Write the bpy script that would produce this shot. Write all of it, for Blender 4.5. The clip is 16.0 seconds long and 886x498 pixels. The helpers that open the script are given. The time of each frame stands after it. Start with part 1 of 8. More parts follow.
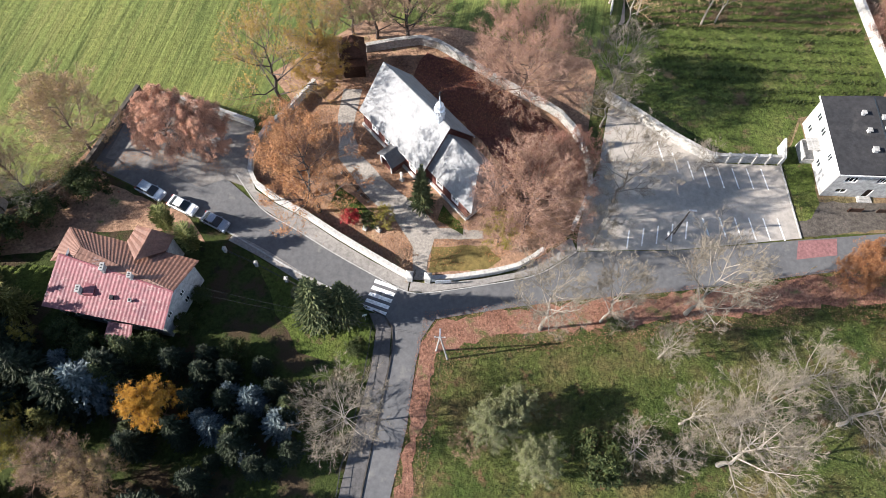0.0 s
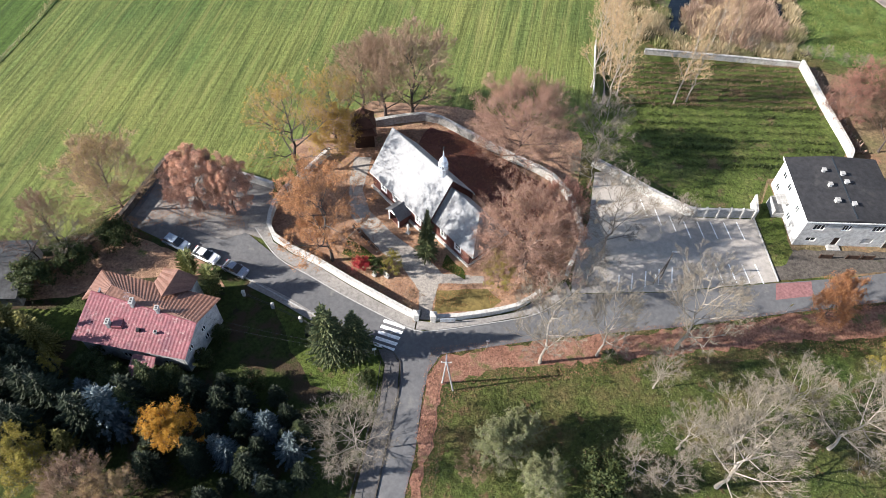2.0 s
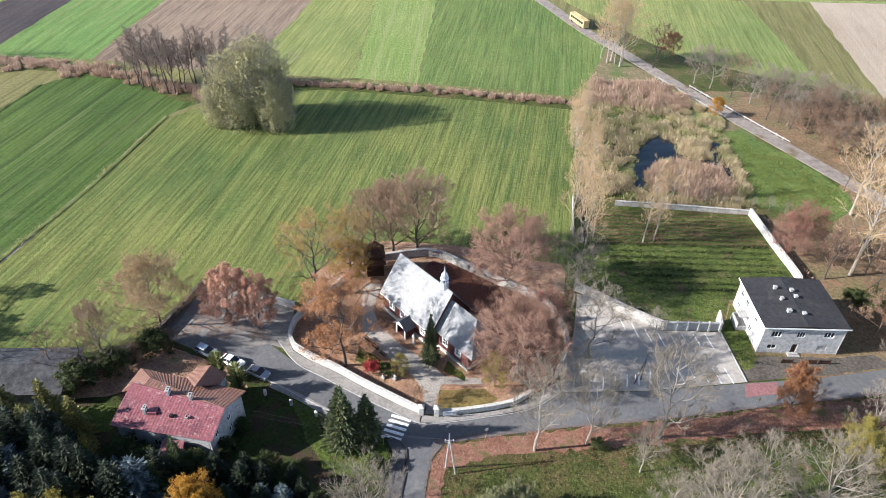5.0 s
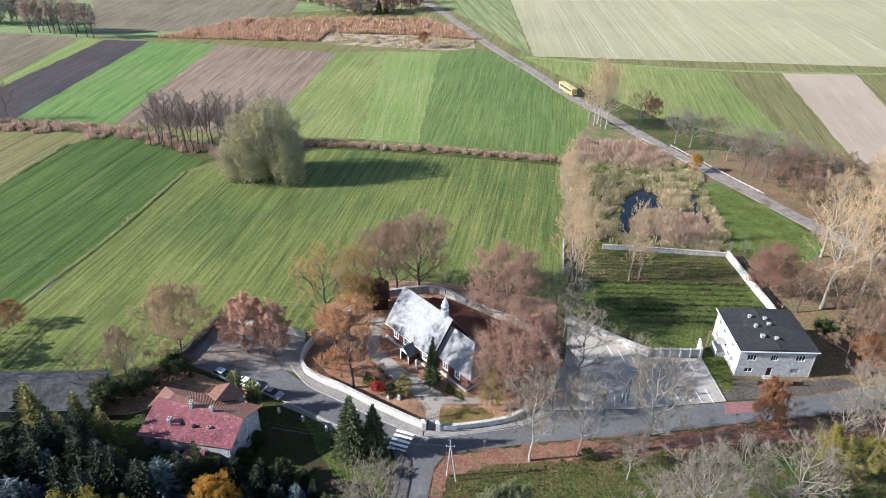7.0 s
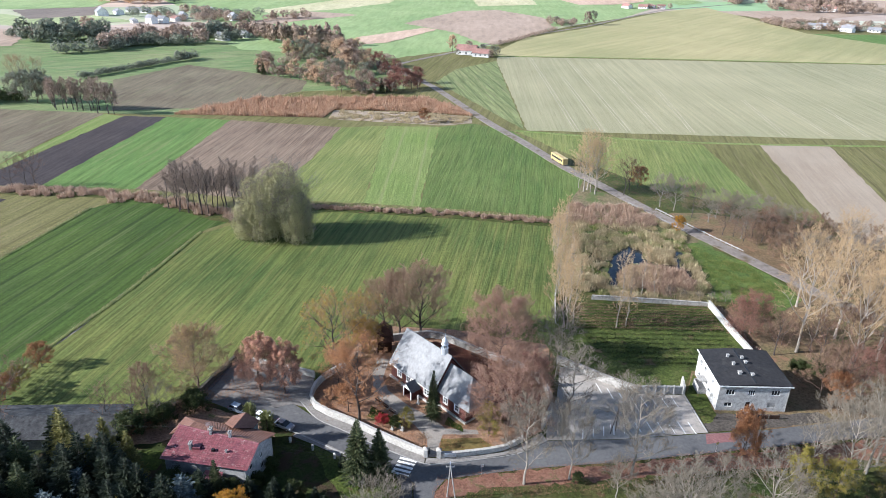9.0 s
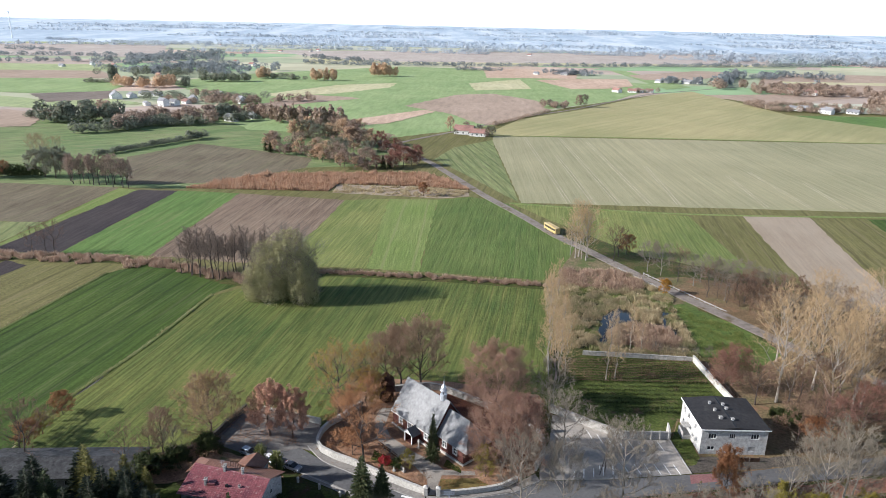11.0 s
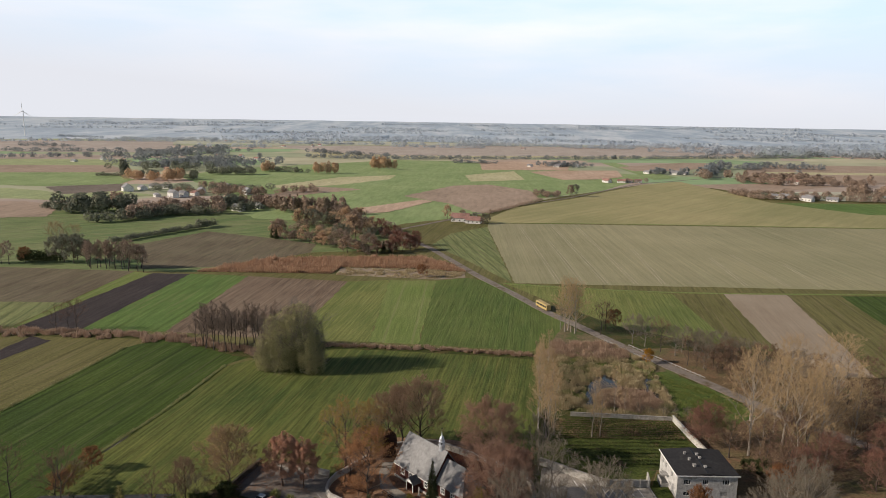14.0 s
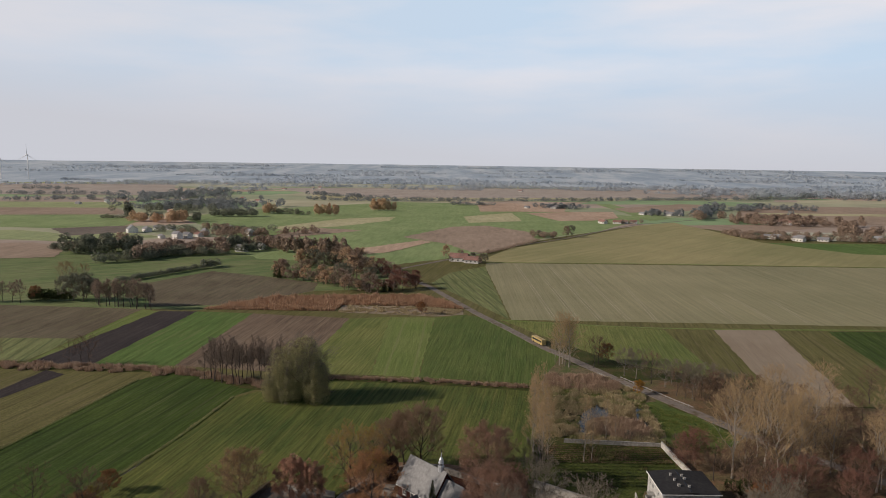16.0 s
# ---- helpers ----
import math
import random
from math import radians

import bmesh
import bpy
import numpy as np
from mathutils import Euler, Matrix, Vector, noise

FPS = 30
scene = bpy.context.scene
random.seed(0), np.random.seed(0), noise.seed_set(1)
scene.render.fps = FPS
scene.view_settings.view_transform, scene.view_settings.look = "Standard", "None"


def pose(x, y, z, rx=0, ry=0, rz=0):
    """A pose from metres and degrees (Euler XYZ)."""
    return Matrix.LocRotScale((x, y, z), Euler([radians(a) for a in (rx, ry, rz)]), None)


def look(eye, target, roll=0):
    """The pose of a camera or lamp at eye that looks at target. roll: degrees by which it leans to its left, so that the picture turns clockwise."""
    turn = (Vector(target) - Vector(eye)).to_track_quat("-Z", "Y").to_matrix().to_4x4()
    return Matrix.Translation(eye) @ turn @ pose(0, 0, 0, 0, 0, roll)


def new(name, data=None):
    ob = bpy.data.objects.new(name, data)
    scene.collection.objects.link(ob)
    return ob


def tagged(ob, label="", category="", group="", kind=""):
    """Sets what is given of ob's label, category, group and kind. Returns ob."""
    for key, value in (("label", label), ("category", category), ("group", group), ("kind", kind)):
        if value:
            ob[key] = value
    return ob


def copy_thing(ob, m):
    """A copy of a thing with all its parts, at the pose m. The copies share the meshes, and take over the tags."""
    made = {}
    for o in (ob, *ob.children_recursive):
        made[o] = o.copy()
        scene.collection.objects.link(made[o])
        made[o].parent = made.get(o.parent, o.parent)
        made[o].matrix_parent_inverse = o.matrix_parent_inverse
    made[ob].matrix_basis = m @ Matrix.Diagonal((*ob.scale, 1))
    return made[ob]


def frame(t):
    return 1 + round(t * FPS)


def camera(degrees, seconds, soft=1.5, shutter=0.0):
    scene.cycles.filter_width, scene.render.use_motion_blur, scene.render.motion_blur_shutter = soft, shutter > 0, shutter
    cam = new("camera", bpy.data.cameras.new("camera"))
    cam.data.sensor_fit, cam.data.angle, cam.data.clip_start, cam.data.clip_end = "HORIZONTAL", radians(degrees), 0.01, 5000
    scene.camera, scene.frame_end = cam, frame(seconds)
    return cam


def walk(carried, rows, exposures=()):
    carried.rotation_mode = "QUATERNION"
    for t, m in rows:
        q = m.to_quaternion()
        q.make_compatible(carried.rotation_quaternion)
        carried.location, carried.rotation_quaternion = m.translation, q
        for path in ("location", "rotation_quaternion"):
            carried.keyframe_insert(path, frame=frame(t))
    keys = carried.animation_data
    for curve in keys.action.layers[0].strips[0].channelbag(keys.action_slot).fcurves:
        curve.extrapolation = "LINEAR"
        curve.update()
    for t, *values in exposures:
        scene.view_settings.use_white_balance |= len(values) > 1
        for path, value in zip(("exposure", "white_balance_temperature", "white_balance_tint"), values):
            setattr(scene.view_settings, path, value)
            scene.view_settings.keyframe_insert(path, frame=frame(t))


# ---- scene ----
cam = camera(65.4, 16.0, 0.6)
PATH = [
    (0, (6.597, -41.263, 88.557), (6.599, -40.403, 86.751), 2.2),
    (0.5, (6.301, -44.901, 88.619), (6.305, -43.96, 86.854), 2.0),
    (1, (5.998, -48.548, 88.732), (6.003, -47.529, 87.011), 2.0),
    (1.5, (5.713, -52.137, 88.873), (5.72, -51.041, 87.2), 2.0),
    (2, (5.462, -55.659, 89.042), (5.47, -54.483, 87.424), 2.0),
    (2.5, (5.269, -59.13, 89.209), (5.277, -57.875, 87.652), 1.9),
    (3, (5.152, -62.654, 89.378), (5.16, -61.324, 87.884), 1.8),
    (3.5, (5.116, -66.267, 89.542), (5.123, -64.863, 88.117), 1.7),
    (4, (5.077, -69.927, 89.673), (5.082, -68.453, 88.321), 1.6),
    (4.5, (5.003, -73.567, 89.765), (5.007, -72.027, 88.488), 1.5),
    (6.8, (4.539, -89.904, 89.987), (4.545, -88.204, 88.934), 1.6),
    (7, (4.506, -91.343, 89.992), (4.512, -89.632, 88.957), 1.4),
    (7.5, (4.444, -94.926, 89.98), (4.449, -93.187, 88.993), 1.4),
    (8, (4.386, -98.507, 89.949), (4.392, -96.74, 89.012), 1.4),
    (8.5, (4.367, -102.136, 89.913), (4.373, -100.343, 89.027), 1.3),
    (9, (4.347, -105.722, 89.899), (4.352, -103.904, 89.064), 1.3),
    (11.5, (4.321, -123.16, 89.726), (4.327, -121.243, 89.158), 1.2),
    (12, (4.379, -126.784, 89.734), (4.386, -124.851, 89.22), 1.1),
    (12.5, (4.474, -130.356, 89.729), (4.48, -128.412, 89.262), 1.1),
    (13, (4.584, -133.94, 89.708), (4.59, -131.987, 89.276), 1.0),
    (13.5, (4.638, -137.54, 89.694), (4.644, -135.581, 89.293), 1.0),
    (14, (4.607, -141.052, 89.682), (4.613, -139.086, 89.312), 0.9),
    (14.5, (4.564, -144.504, 89.71), (4.572, -142.533, 89.371), 0.9),
    (15, (4.543, -148.008, 89.763), (4.55, -146.032, 89.454), 0.9),
    (15.5, (4.525, -151.523, 89.814), (4.533, -149.542, 89.534), 0.9),
    (16, (4.523, -155.035, 89.85), (4.531, -153.051, 89.6), 0.8),
]
walk(cam, [(t, look(e, g, r)) for t, e, g, r in PATH], [(0, 1.72, 5950, 12), (4.5, 1.66, 5720, 11), (7.5, 1.45, 5470, 11), (9, 1.33, 5420, 11), (11.3, 0.84, 5800, 11), (12.5, 0.42, 6250, 12), (14.5, -0.06, 6800, 14), (16, -0.38, 6700, 15)])

# ---- world, sun ----
SUN_ELEV, SUN_FROM = 25.0, (-0.985, -0.13)
world = bpy.data.worlds.new("world")
scene.world = world
world.use_nodes = True
wn, wl = world.node_tree.nodes, world.node_tree.links
sky = wn.new("ShaderNodeTexSky")
sky.sky_type = "NISHITA"
sky.sun_disc = False
sky.sun_elevation = radians(SUN_ELEV)
sky.sun_rotation = math.atan2(SUN_FROM[0], SUN_FROM[1])
sky.air_density, sky.dust_density, sky.ozone_density = 1.0, 0.8, 1.5
# thin cloud veil, and bright haze towards the horizon all round
coord = wn.new("ShaderNodeTexCoord")
stretch = wn.new("ShaderNodeMapping")
stretch.inputs["Scale"].default_value = (1.3, 1.3, 7.0)
cloud = wn.new("ShaderNodeTexNoise")
cloud.inputs["Scale"].default_value, cloud.inputs["Detail"].default_value = 2.0, 8.0
cloud_ramp = wn.new("ShaderNodeValToRGB")
cloud_ramp.color_ramp.elements[0].position, cloud_ramp.color_ramp.elements[0].color = 0.4, (13.8, 17.9, 21.8, 1)
cloud_ramp.color_ramp.elements[1].position, cloud_ramp.color_ramp.elements[1].color = 0.66, (18.6, 19.8, 21.4, 1)
low_ramp = wn.new("ShaderNodeValToRGB")
low_ramp.color_ramp.elements[0].position, low_ramp.color_ramp.elements[0].color = 0.0, (1, 1, 1, 1)
low_ramp.color_ramp.elements[1].position, low_ramp.color_ramp.elements[1].color = 0.13, (0, 0, 0, 1)
pale = wn.new("ShaderNodeMixRGB")
pale.inputs[2].default_value = (14.6, 15.6, 17.0, 1)
parts_z = wn.new("ShaderNodeSeparateXYZ")
haze_ramp = wn.new("ShaderNodeValToRGB")
haze_ramp.color_ramp.elements[0].position, haze_ramp.color_ramp.elements[0].color = 0.22, (1, 1, 1, 1)
haze_ramp.color_ramp.elements[1].position, haze_ramp.color_ramp.elements[1].color = 0.42, (0, 0, 0, 1)
haze = wn.new("ShaderNodeMixRGB")
wl.new(coord.outputs["Generated"], stretch.inputs["Vector"])
wl.new(coord.outputs["Generated"], parts_z.inputs[0])
wl.new(parts_z.outputs["Z"], haze_ramp.inputs["Fac"])
wl.new(stretch.outputs["Vector"], cloud.inputs["Vector"])
wl.new(cloud.outputs["Fac"], cloud_ramp.inputs["Fac"])
wl.new(parts_z.outputs["Z"], low_ramp.inputs["Fac"])
sunward = wn.new("ShaderNodeMapRange")
sunward.inputs["From Min"].default_value, sunward.inputs["From Max"].default_value, sunward.inputs["To Max"].default_value = 0.1, -0.75, 0.6
wl.new(parts_z.outputs["X"], sunward.inputs["Value"])
veil = wn.new("ShaderNodeMath")
veil.operation, veil.use_clamp = "ADD", True
wl.new(low_ramp.outputs["Color"], veil.inputs[0])
wl.new(sunward.outputs[0], veil.inputs[1])
wl.new(veil.outputs[0], pale.inputs[0])
wl.new(cloud_ramp.outputs["Color"], pale.inputs[1])
wl.new(haze_ramp.outputs["Color"], haze.inputs[0])
wl.new(sky.outputs["Color"], haze.inputs[1])
wl.new(pale.outputs["Color"], haze.inputs[2])
wl.new(haze.outputs["Color"], wn["Background"].inputs["Color"])
wn["Background"].inputs["Strength"].default_value = 0.05

sun_data = bpy.data.lights.new("sun", "SUN")
sun_data.energy, sun_data.angle, sun_data.color = 5.0, radians(0.6), (1.0, 0.9, 0.765)
sun = new("sun", sun_data)
flat = math.cos(radians(SUN_ELEV))
sun_dir = Vector((SUN_FROM[0] * flat, SUN_FROM[1] * flat, math.sin(radians(SUN_ELEV))))
sun.matrix_world = look(sun_dir * 300, (0, 0, 0))


# ---- materials ----
def nodes_of(name):
    m = bpy.data.materials.new(name)
    m.use_nodes = True
    return m, m.node_tree.nodes, m.node_tree.links, m.node_tree.nodes["Principled BSDF"]


def ramp(n, stops):
    r = n.new("ShaderNodeValToRGB")
    e = r.color_ramp.elements
    while len(e) < len(stops):
        e.new(0.5)
    for el, (p, c) in zip(e, stops):
        el.position, el.color = p, (*c, 1)
    return r


def noise_node(n, l, vec, scale, detail=4.0, rough=0.6):
    t = n.new("ShaderNodeTexNoise")
    t.inputs["Scale"].default_value, t.inputs["Detail"].default_value = scale, detail
    t.inputs["Roughness"].default_value = rough
    if vec:
        l.new(vec, t.inputs["Vector"])
    return t


def mixed(n, l, kind, fac, a, b):
    x = n.new("ShaderNodeMixRGB")
    x.blend_type = kind
    for s, v in zip(x.inputs, (fac, a, b)):
        if isinstance(v, (int, float)):
            s.default_value = v
        elif isinstance(v, tuple):
            s.default_value = (*v, 1)
        else:
            l.new(v, s)
    return x.outputs[0]


def ground_mat(name, cols, big=0.06, fine=1.6, rough=0.95, bump=0.3, bump_scale=2.5, spots=None, local=False, specular=0.15, k=0.55, contrast=0.35):
    """Colour from two scales of noise; spots: (colour, scale, threshold) for patches with a shape of their own."""
    cols = [tuple(c * k for c in col) for col in cols]
    spots = [(tuple(c * k for c in col), sc, th) for col, sc, th in (spots or ())]
    m, n, l, b = nodes_of(name)
    if local:
        vec = n.new("ShaderNodeTexCoord").outputs["Object"]
    else:
        vec = n.new("ShaderNodeNewGeometry").outputs["Position"]
    a = noise_node(n, l, vec, big, 5)
    f = noise_node(n, l, vec, fine, 6, 0.7)
    last = max(1, len(cols) - 1)
    r1 = ramp(n, [(0.3 + 0.4 * i / last, c) for i, c in enumerate(cols)])
    l.new(a.outputs["Fac"], r1.inputs["Fac"])
    r2 = ramp(n, [(0.3, (1 - contrast,) * 3), (0.7, (1 + contrast,) * 3)])
    l.new(f.outputs["Fac"], r2.inputs["Fac"])
    c = mixed(n, l, "MULTIPLY", 1.0, r1.outputs[0], r2.outputs[0])
    for col, sc, th in (spots or ()):
        s = noise_node(n, l, vec, sc, 5, 0.65)
        rs = ramp(n, [(th, (0, 0, 0)), (min(1, th + 0.09), (1, 1, 1))])
        l.new(s.outputs["Fac"], rs.inputs["Fac"])
        c = mixed(n, l, "MIX", rs.outputs[0], c, col)
    l.new(c, b.inputs["Base Color"])
    b.inputs["Roughness"].default_value = rough
    b.inputs["Specular IOR Level"].default_value = specular
    if bump:
        h = noise_node(n, l, vec, bump_scale, 5, 0.7)
        bp = n.new("ShaderNodeBump")
        bp.inputs["Strength"].default_value, bp.inputs["Distance"].default_value = bump, 0.6 / bump_scale
        l.new(h.outputs["Fac"], bp.inputs["Height"])
        l.new(bp.outputs["Normal"], b.inputs["Normal"])
    return m


def field_mat(name, c1, c2, angle=80.0, row=1.6, tram=16.0, row_strength=0.35, tram_col=None, tram_mix=0.5, big=0.02, k=0.52, streak=None, grain=0.8, stretch=0.035):
    """A sown or ploughed field: drill rows and tramlines along one direction, with broad patches."""
    c1, c2 = (tuple(c * k for c in col) for col in (c1, c2))
    tram_col = tuple(c * k for c in tram_col) if tram_col else None
    m, n, l, b = nodes_of(name)
    pos = n.new("ShaderNodeNewGeometry").outputs["Position"]
    mp = n.new("ShaderNodeMapping")
    mp.inputs["Rotation"].default_value = (0, 0, radians(-angle))
    l.new(pos, mp.inputs["Vector"])
    # x along the rows, y across them
    sq = n.new("ShaderNodeMapping")
    sq.inputs["Scale"].default_value = (stretch, 1.0 / row, 1)
    l.new(mp.outputs[0], sq.inputs["Vector"])
    rows = noise_node(n, l, sq.outputs[0], 1.0, 5, 0.75)
    sq2 = n.new("ShaderNodeMapping")
    sq2.inputs["Scale"].default_value = (0.004, 0.22 / row, 1)
    l.new(mp.outputs[0], sq2.inputs["Vector"])
    broad = noise_node(n, l, sq2.outputs[0], 1.0, 3, 0.6)
    patch_n = noise_node(n, l, pos, big, 5, 0.6)
    fine = noise_node(n, l, pos, 1.3, 5, 0.75)
    mean = mixed(n, l, "MIX", 0.3, patch_n.outputs["Fac"], broad.outputs["Fac"])
    r = ramp(n, [(0.38, c1), (0.62, c2)])
    l.new(mean, r.inputs["Fac"])
    rr = ramp(n, [(0.35, (1 - row_strength,) * 3), (0.65, (1 + row_strength,) * 3)])
    l.new(rows.outputs["Fac"], rr.inputs["Fac"])
    c = mixed(n, l, "MULTIPLY", 1.0, r.outputs[0], rr.outputs[0])
    rf = ramp(n, [(0.3, (0.5,) * 3), (0.7, (1.5,) * 3)])
    l.new(fine.outputs["Fac"], rf.inputs["Fac"])
    c = mixed(n, l, "MULTIPLY", grain, c, rf.outputs[0])
    if tram_col:
        sep = n.new("ShaderNodeSeparateXYZ")
        l.new(mp.outputs[0], sep.inputs[0])
        wob = n.new("ShaderNodeMath")
        wob.operation = "MULTIPLY_ADD"
        l.new(patch_n.outputs["Fac"], wob.inputs[0])
        wob.inputs[1].default_value = 2.0
        l.new(sep.outputs["Y"], wob.inputs[2])
        pp = n.new("ShaderNodeMath")
        pp.operation = "PINGPONG"
        l.new(wob.outputs[0], pp.inputs[0])
        pp.inputs[1].default_value = tram / 2
        near = n.new("ShaderNodeMapRange")
        near.inputs["From Min"].default_value, near.inputs["From Max"].default_value = 0.9, 0.25
        l.new(pp.outputs[0], near.inputs["Value"])
        amount = n.new("ShaderNodeMath")
        amount.operation = "MULTIPLY"
        l.new(near.outputs[0], amount.inputs[0])
        amount.inputs[1].default_value = tram_mix
        c = mixed(n, l, "MIX", amount.outputs[0], c, tram_col)
    if streak:
        # thin pale lines of poor growth between the drill rows, coming and going
        col, wide, mix = streak
        sq3 = n.new("ShaderNodeMapping")
        sq3.inputs["Scale"].default_value = (0.02, 1.0 / wide, 1)
        l.new(mp.outputs[0], sq3.inputs["Vector"])
        line = noise_node(n, l, sq3.outputs[0], 1.0, 4, 0.7)
        rl = ramp(n, [(0.53, (0, 0, 0)), (0.64, (mix,) * 3)])
        l.new(line.outputs["Fac"], rl.inputs["Fac"])
        c = mixed(n, l, "MIX", rl.outputs[0], c, tuple(v * k for v in col))
        # dark lines between rows, the shade of their relief put into colour
        sq4 = n.new("ShaderNodeMapping")
        sq4.inputs["Scale"].default_value, sq4.inputs["Location"].default_value = (0.03, 0.8 / wide, 1), (7, 3, 0)
        l.new(mp.outputs[0], sq4.inputs["Vector"])
        furrow_shade = noise_node(n, l, sq4.outputs[0], 1.0, 6, 0.72)
        ru = ramp(n, [(0.36, (mix * 0.75,) * 3), (0.46, (0, 0, 0))])
        l.new(furrow_shade.outputs["Fac"], ru.inputs["Fac"])
        c = mixed(n, l, "MIX", ru.outputs[0], c, tuple(v * 0.45 for v in c1))
        bare = noise_node(n, l, pos, 0.09, 7, 0.75)
        rb = ramp(n, [(0.6, (0, 0, 0)), (0.72, (mix,) * 3)])
        l.new(bare.outputs["Fac"], rb.inputs["Fac"])
        c = mixed(n, l, "MIX", rb.outputs[0], c, tuple(v * k for v in col))
    l.new(c, b.inputs["Base Color"])
    b.inputs["Roughness"].default_value = 0.95
    b.inputs["Specular IOR Level"].default_value = 0.1
    bp = n.new("ShaderNodeBump")
    bp.inputs["Strength"].default_value, bp.inputs["Distance"].default_value = 0.85, 0.5
    l.new(mixed(n, l, "MIX", 0.5, rows.outputs["Fac"], fine.outputs["Fac"]), bp.inputs["Height"])
    l.new(bp.outputs["Normal"], b.inputs["Normal"])
    return m


def leaf_mat(name, stops, translucent=0.35, rough=0.7, k=0.68):
    """Leaves, one colour each from the ramp."""
    stops = [(p, tuple(c * k for c in col)) for p, col in stops]
    m, n, l, b = nodes_of(name)
    r = ramp(n, stops)
    l.new(n.new("ShaderNodeNewGeometry").outputs["Random Per Island"], r.inputs["Fac"])
    l.new(r.outputs[0], b.inputs["Base Color"])
    b.inputs["Roughness"].default_value = rough
    b.inputs["Specular IOR Level"].default_value = 0.25
    tr = n.new("ShaderNodeBsdfTranslucent")
    l.new(r.outputs[0], tr.inputs["Color"])
    mx = n.new("ShaderNodeMixShader")
    mx.inputs[0].default_value = translucent
    l.new(b.outputs[0], mx.inputs[1])
    l.new(tr.outputs[0], mx.inputs[2])
    l.new(mx.outputs[0], n["Material Output"].inputs["Surface"])
    return m


def bark_mat(name, c1, c2, k=0.6):
    c1, c2 = (tuple(c * k for c in col) for col in (c1, c2))
    m, n, l, b = nodes_of(name)
    vec = n.new("ShaderNodeTexCoord").outputs["Object"]
    mp = n.new("ShaderNodeMapping")
    mp.inputs["Scale"].default_value = (3, 3, 0.8)
    l.new(vec, mp.inputs["Vector"])
    t = noise_node(n, l, mp.outputs[0], 1.4, 6, 0.7)
    r = ramp(n, [(0.35, c1), (0.65, c2)])
    l.new(t.outputs["Fac"], r.inputs["Fac"])
    l.new(r.outputs[0], b.inputs["Base Color"])
    b.inputs["Roughness"].default_value = 0.9
    bp = n.new("ShaderNodeBump")
    bp.inputs["Strength"].default_value = 0.5
    l.new(t.outputs["Fac"], bp.inputs["Height"])
    l.new(bp.outputs["Normal"], b.inputs["Normal"])
    return m


def plain(name, col, rough=0.6, metal=0.0, var=0.25, scale=3.0, bump=0.1):
    m = ground_mat(name, [tuple(c * (1 - var) for c in col), tuple(min(1, c * (1 + var)) for c in col)], scale * 0.25, scale * 3, rough, bump, scale * 4, specular=0.4, k=1.0)
    m.node_tree.nodes["Principled BSDF"].inputs["Metallic"].default_value = metal
    return m


M = {}
GREEN1 = (0.085, 0.13, 0.037)
# fields behind the village have k raised, haze put into their colour
M["field_green"] = field_mat("field_green", GREEN1, (0.2, 0.215, 0.062), 80, 0.8, 14, 0.4, (0.19, 0.22, 0.075), 0.08, k=0.71, streak=((0.27, 0.26, 0.09), 1.5, 0.55))
M["field_strip"] = field_mat("field_strip", (0.11, 0.14, 0.042), (0.18, 0.19, 0.064), 82, 0.9, 14, 0.3, (0.19, 0.22, 0.09), 0.08, k=1.1, streak=((0.2, 0.21, 0.09), 1.9, 0.3))
M["field_deep"] = field_mat("field_deep", (0.082, 0.125, 0.034), (0.13, 0.165, 0.05), 82, 0.9, 14, 0.3, k=0.95, streak=((0.17, 0.19, 0.07), 2.2, 0.35))
M["field_dark_green"] = field_mat("field_dark_green", (0.07, 0.12, 0.028), (0.105, 0.16, 0.034), 79, 0.9, 9, 0.35, (0.035, 0.06, 0.018), 0.6, k=0.62, streak=((0.18, 0.21, 0.08), 1.5, 0.5))
M["field_olive"] = field_mat("field_olive", (0.17, 0.165, 0.06), (0.225, 0.205, 0.085), 79, 1.5, 12, 0.2, (0.1, 0.1, 0.04), 0.5, k=0.7, streak=((0.27, 0.23, 0.12), 2.0, 0.6))
M["field_bright"] = field_mat("field_bright", (0.095, 0.17, 0.045), (0.135, 0.205, 0.06), 86, 2.0, 18, 0.25, (0.08, 0.12, 0.03), 0.4, k=0.9, streak=((0.22, 0.23, 0.1), 2.4, 0.5))
M["field_meadow"] = field_mat("field_meadow", (0.13, 0.19, 0.075), (0.2, 0.235, 0.105), 30, 3.0, 30, 0.2, k=0.95, streak=((0.26, 0.24, 0.14), 5.0, 0.6))
M["field_light"] = field_mat("field_light", (0.16, 0.22, 0.06), (0.22, 0.26, 0.09), 88, 1.5, 12, 0.15, (0.26, 0.27, 0.12), 0.5, k=0.84)
M["field_stubble"] = field_mat("field_stubble", (0.225, 0.217, 0.128), (0.297, 0.272, 0.166), 88.5, 2.4, 26, 0.13, (0.36, 0.33, 0.2), 0.15, 0.008, k=1.1, streak=((0.34, 0.3, 0.19), 3.0, 0.2), grain=0.4, stretch=0.003)
M["track_pale"] = ground_mat("track_pale", [(0.33, 0.3, 0.2), (0.43, 0.39, 0.28)], 0.05, 0.6, 0.95, 0.2, 3, k=0.88)
M["field_wedge"] = field_mat("field_wedge", (0.15, 0.185, 0.075), (0.21, 0.23, 0.1), 100, 2.5, 7, 0.3, (0.08, 0.1, 0.045), 0.6, 0.01, k=0.95, streak=((0.26, 0.25, 0.13), 3.0, 0.45))
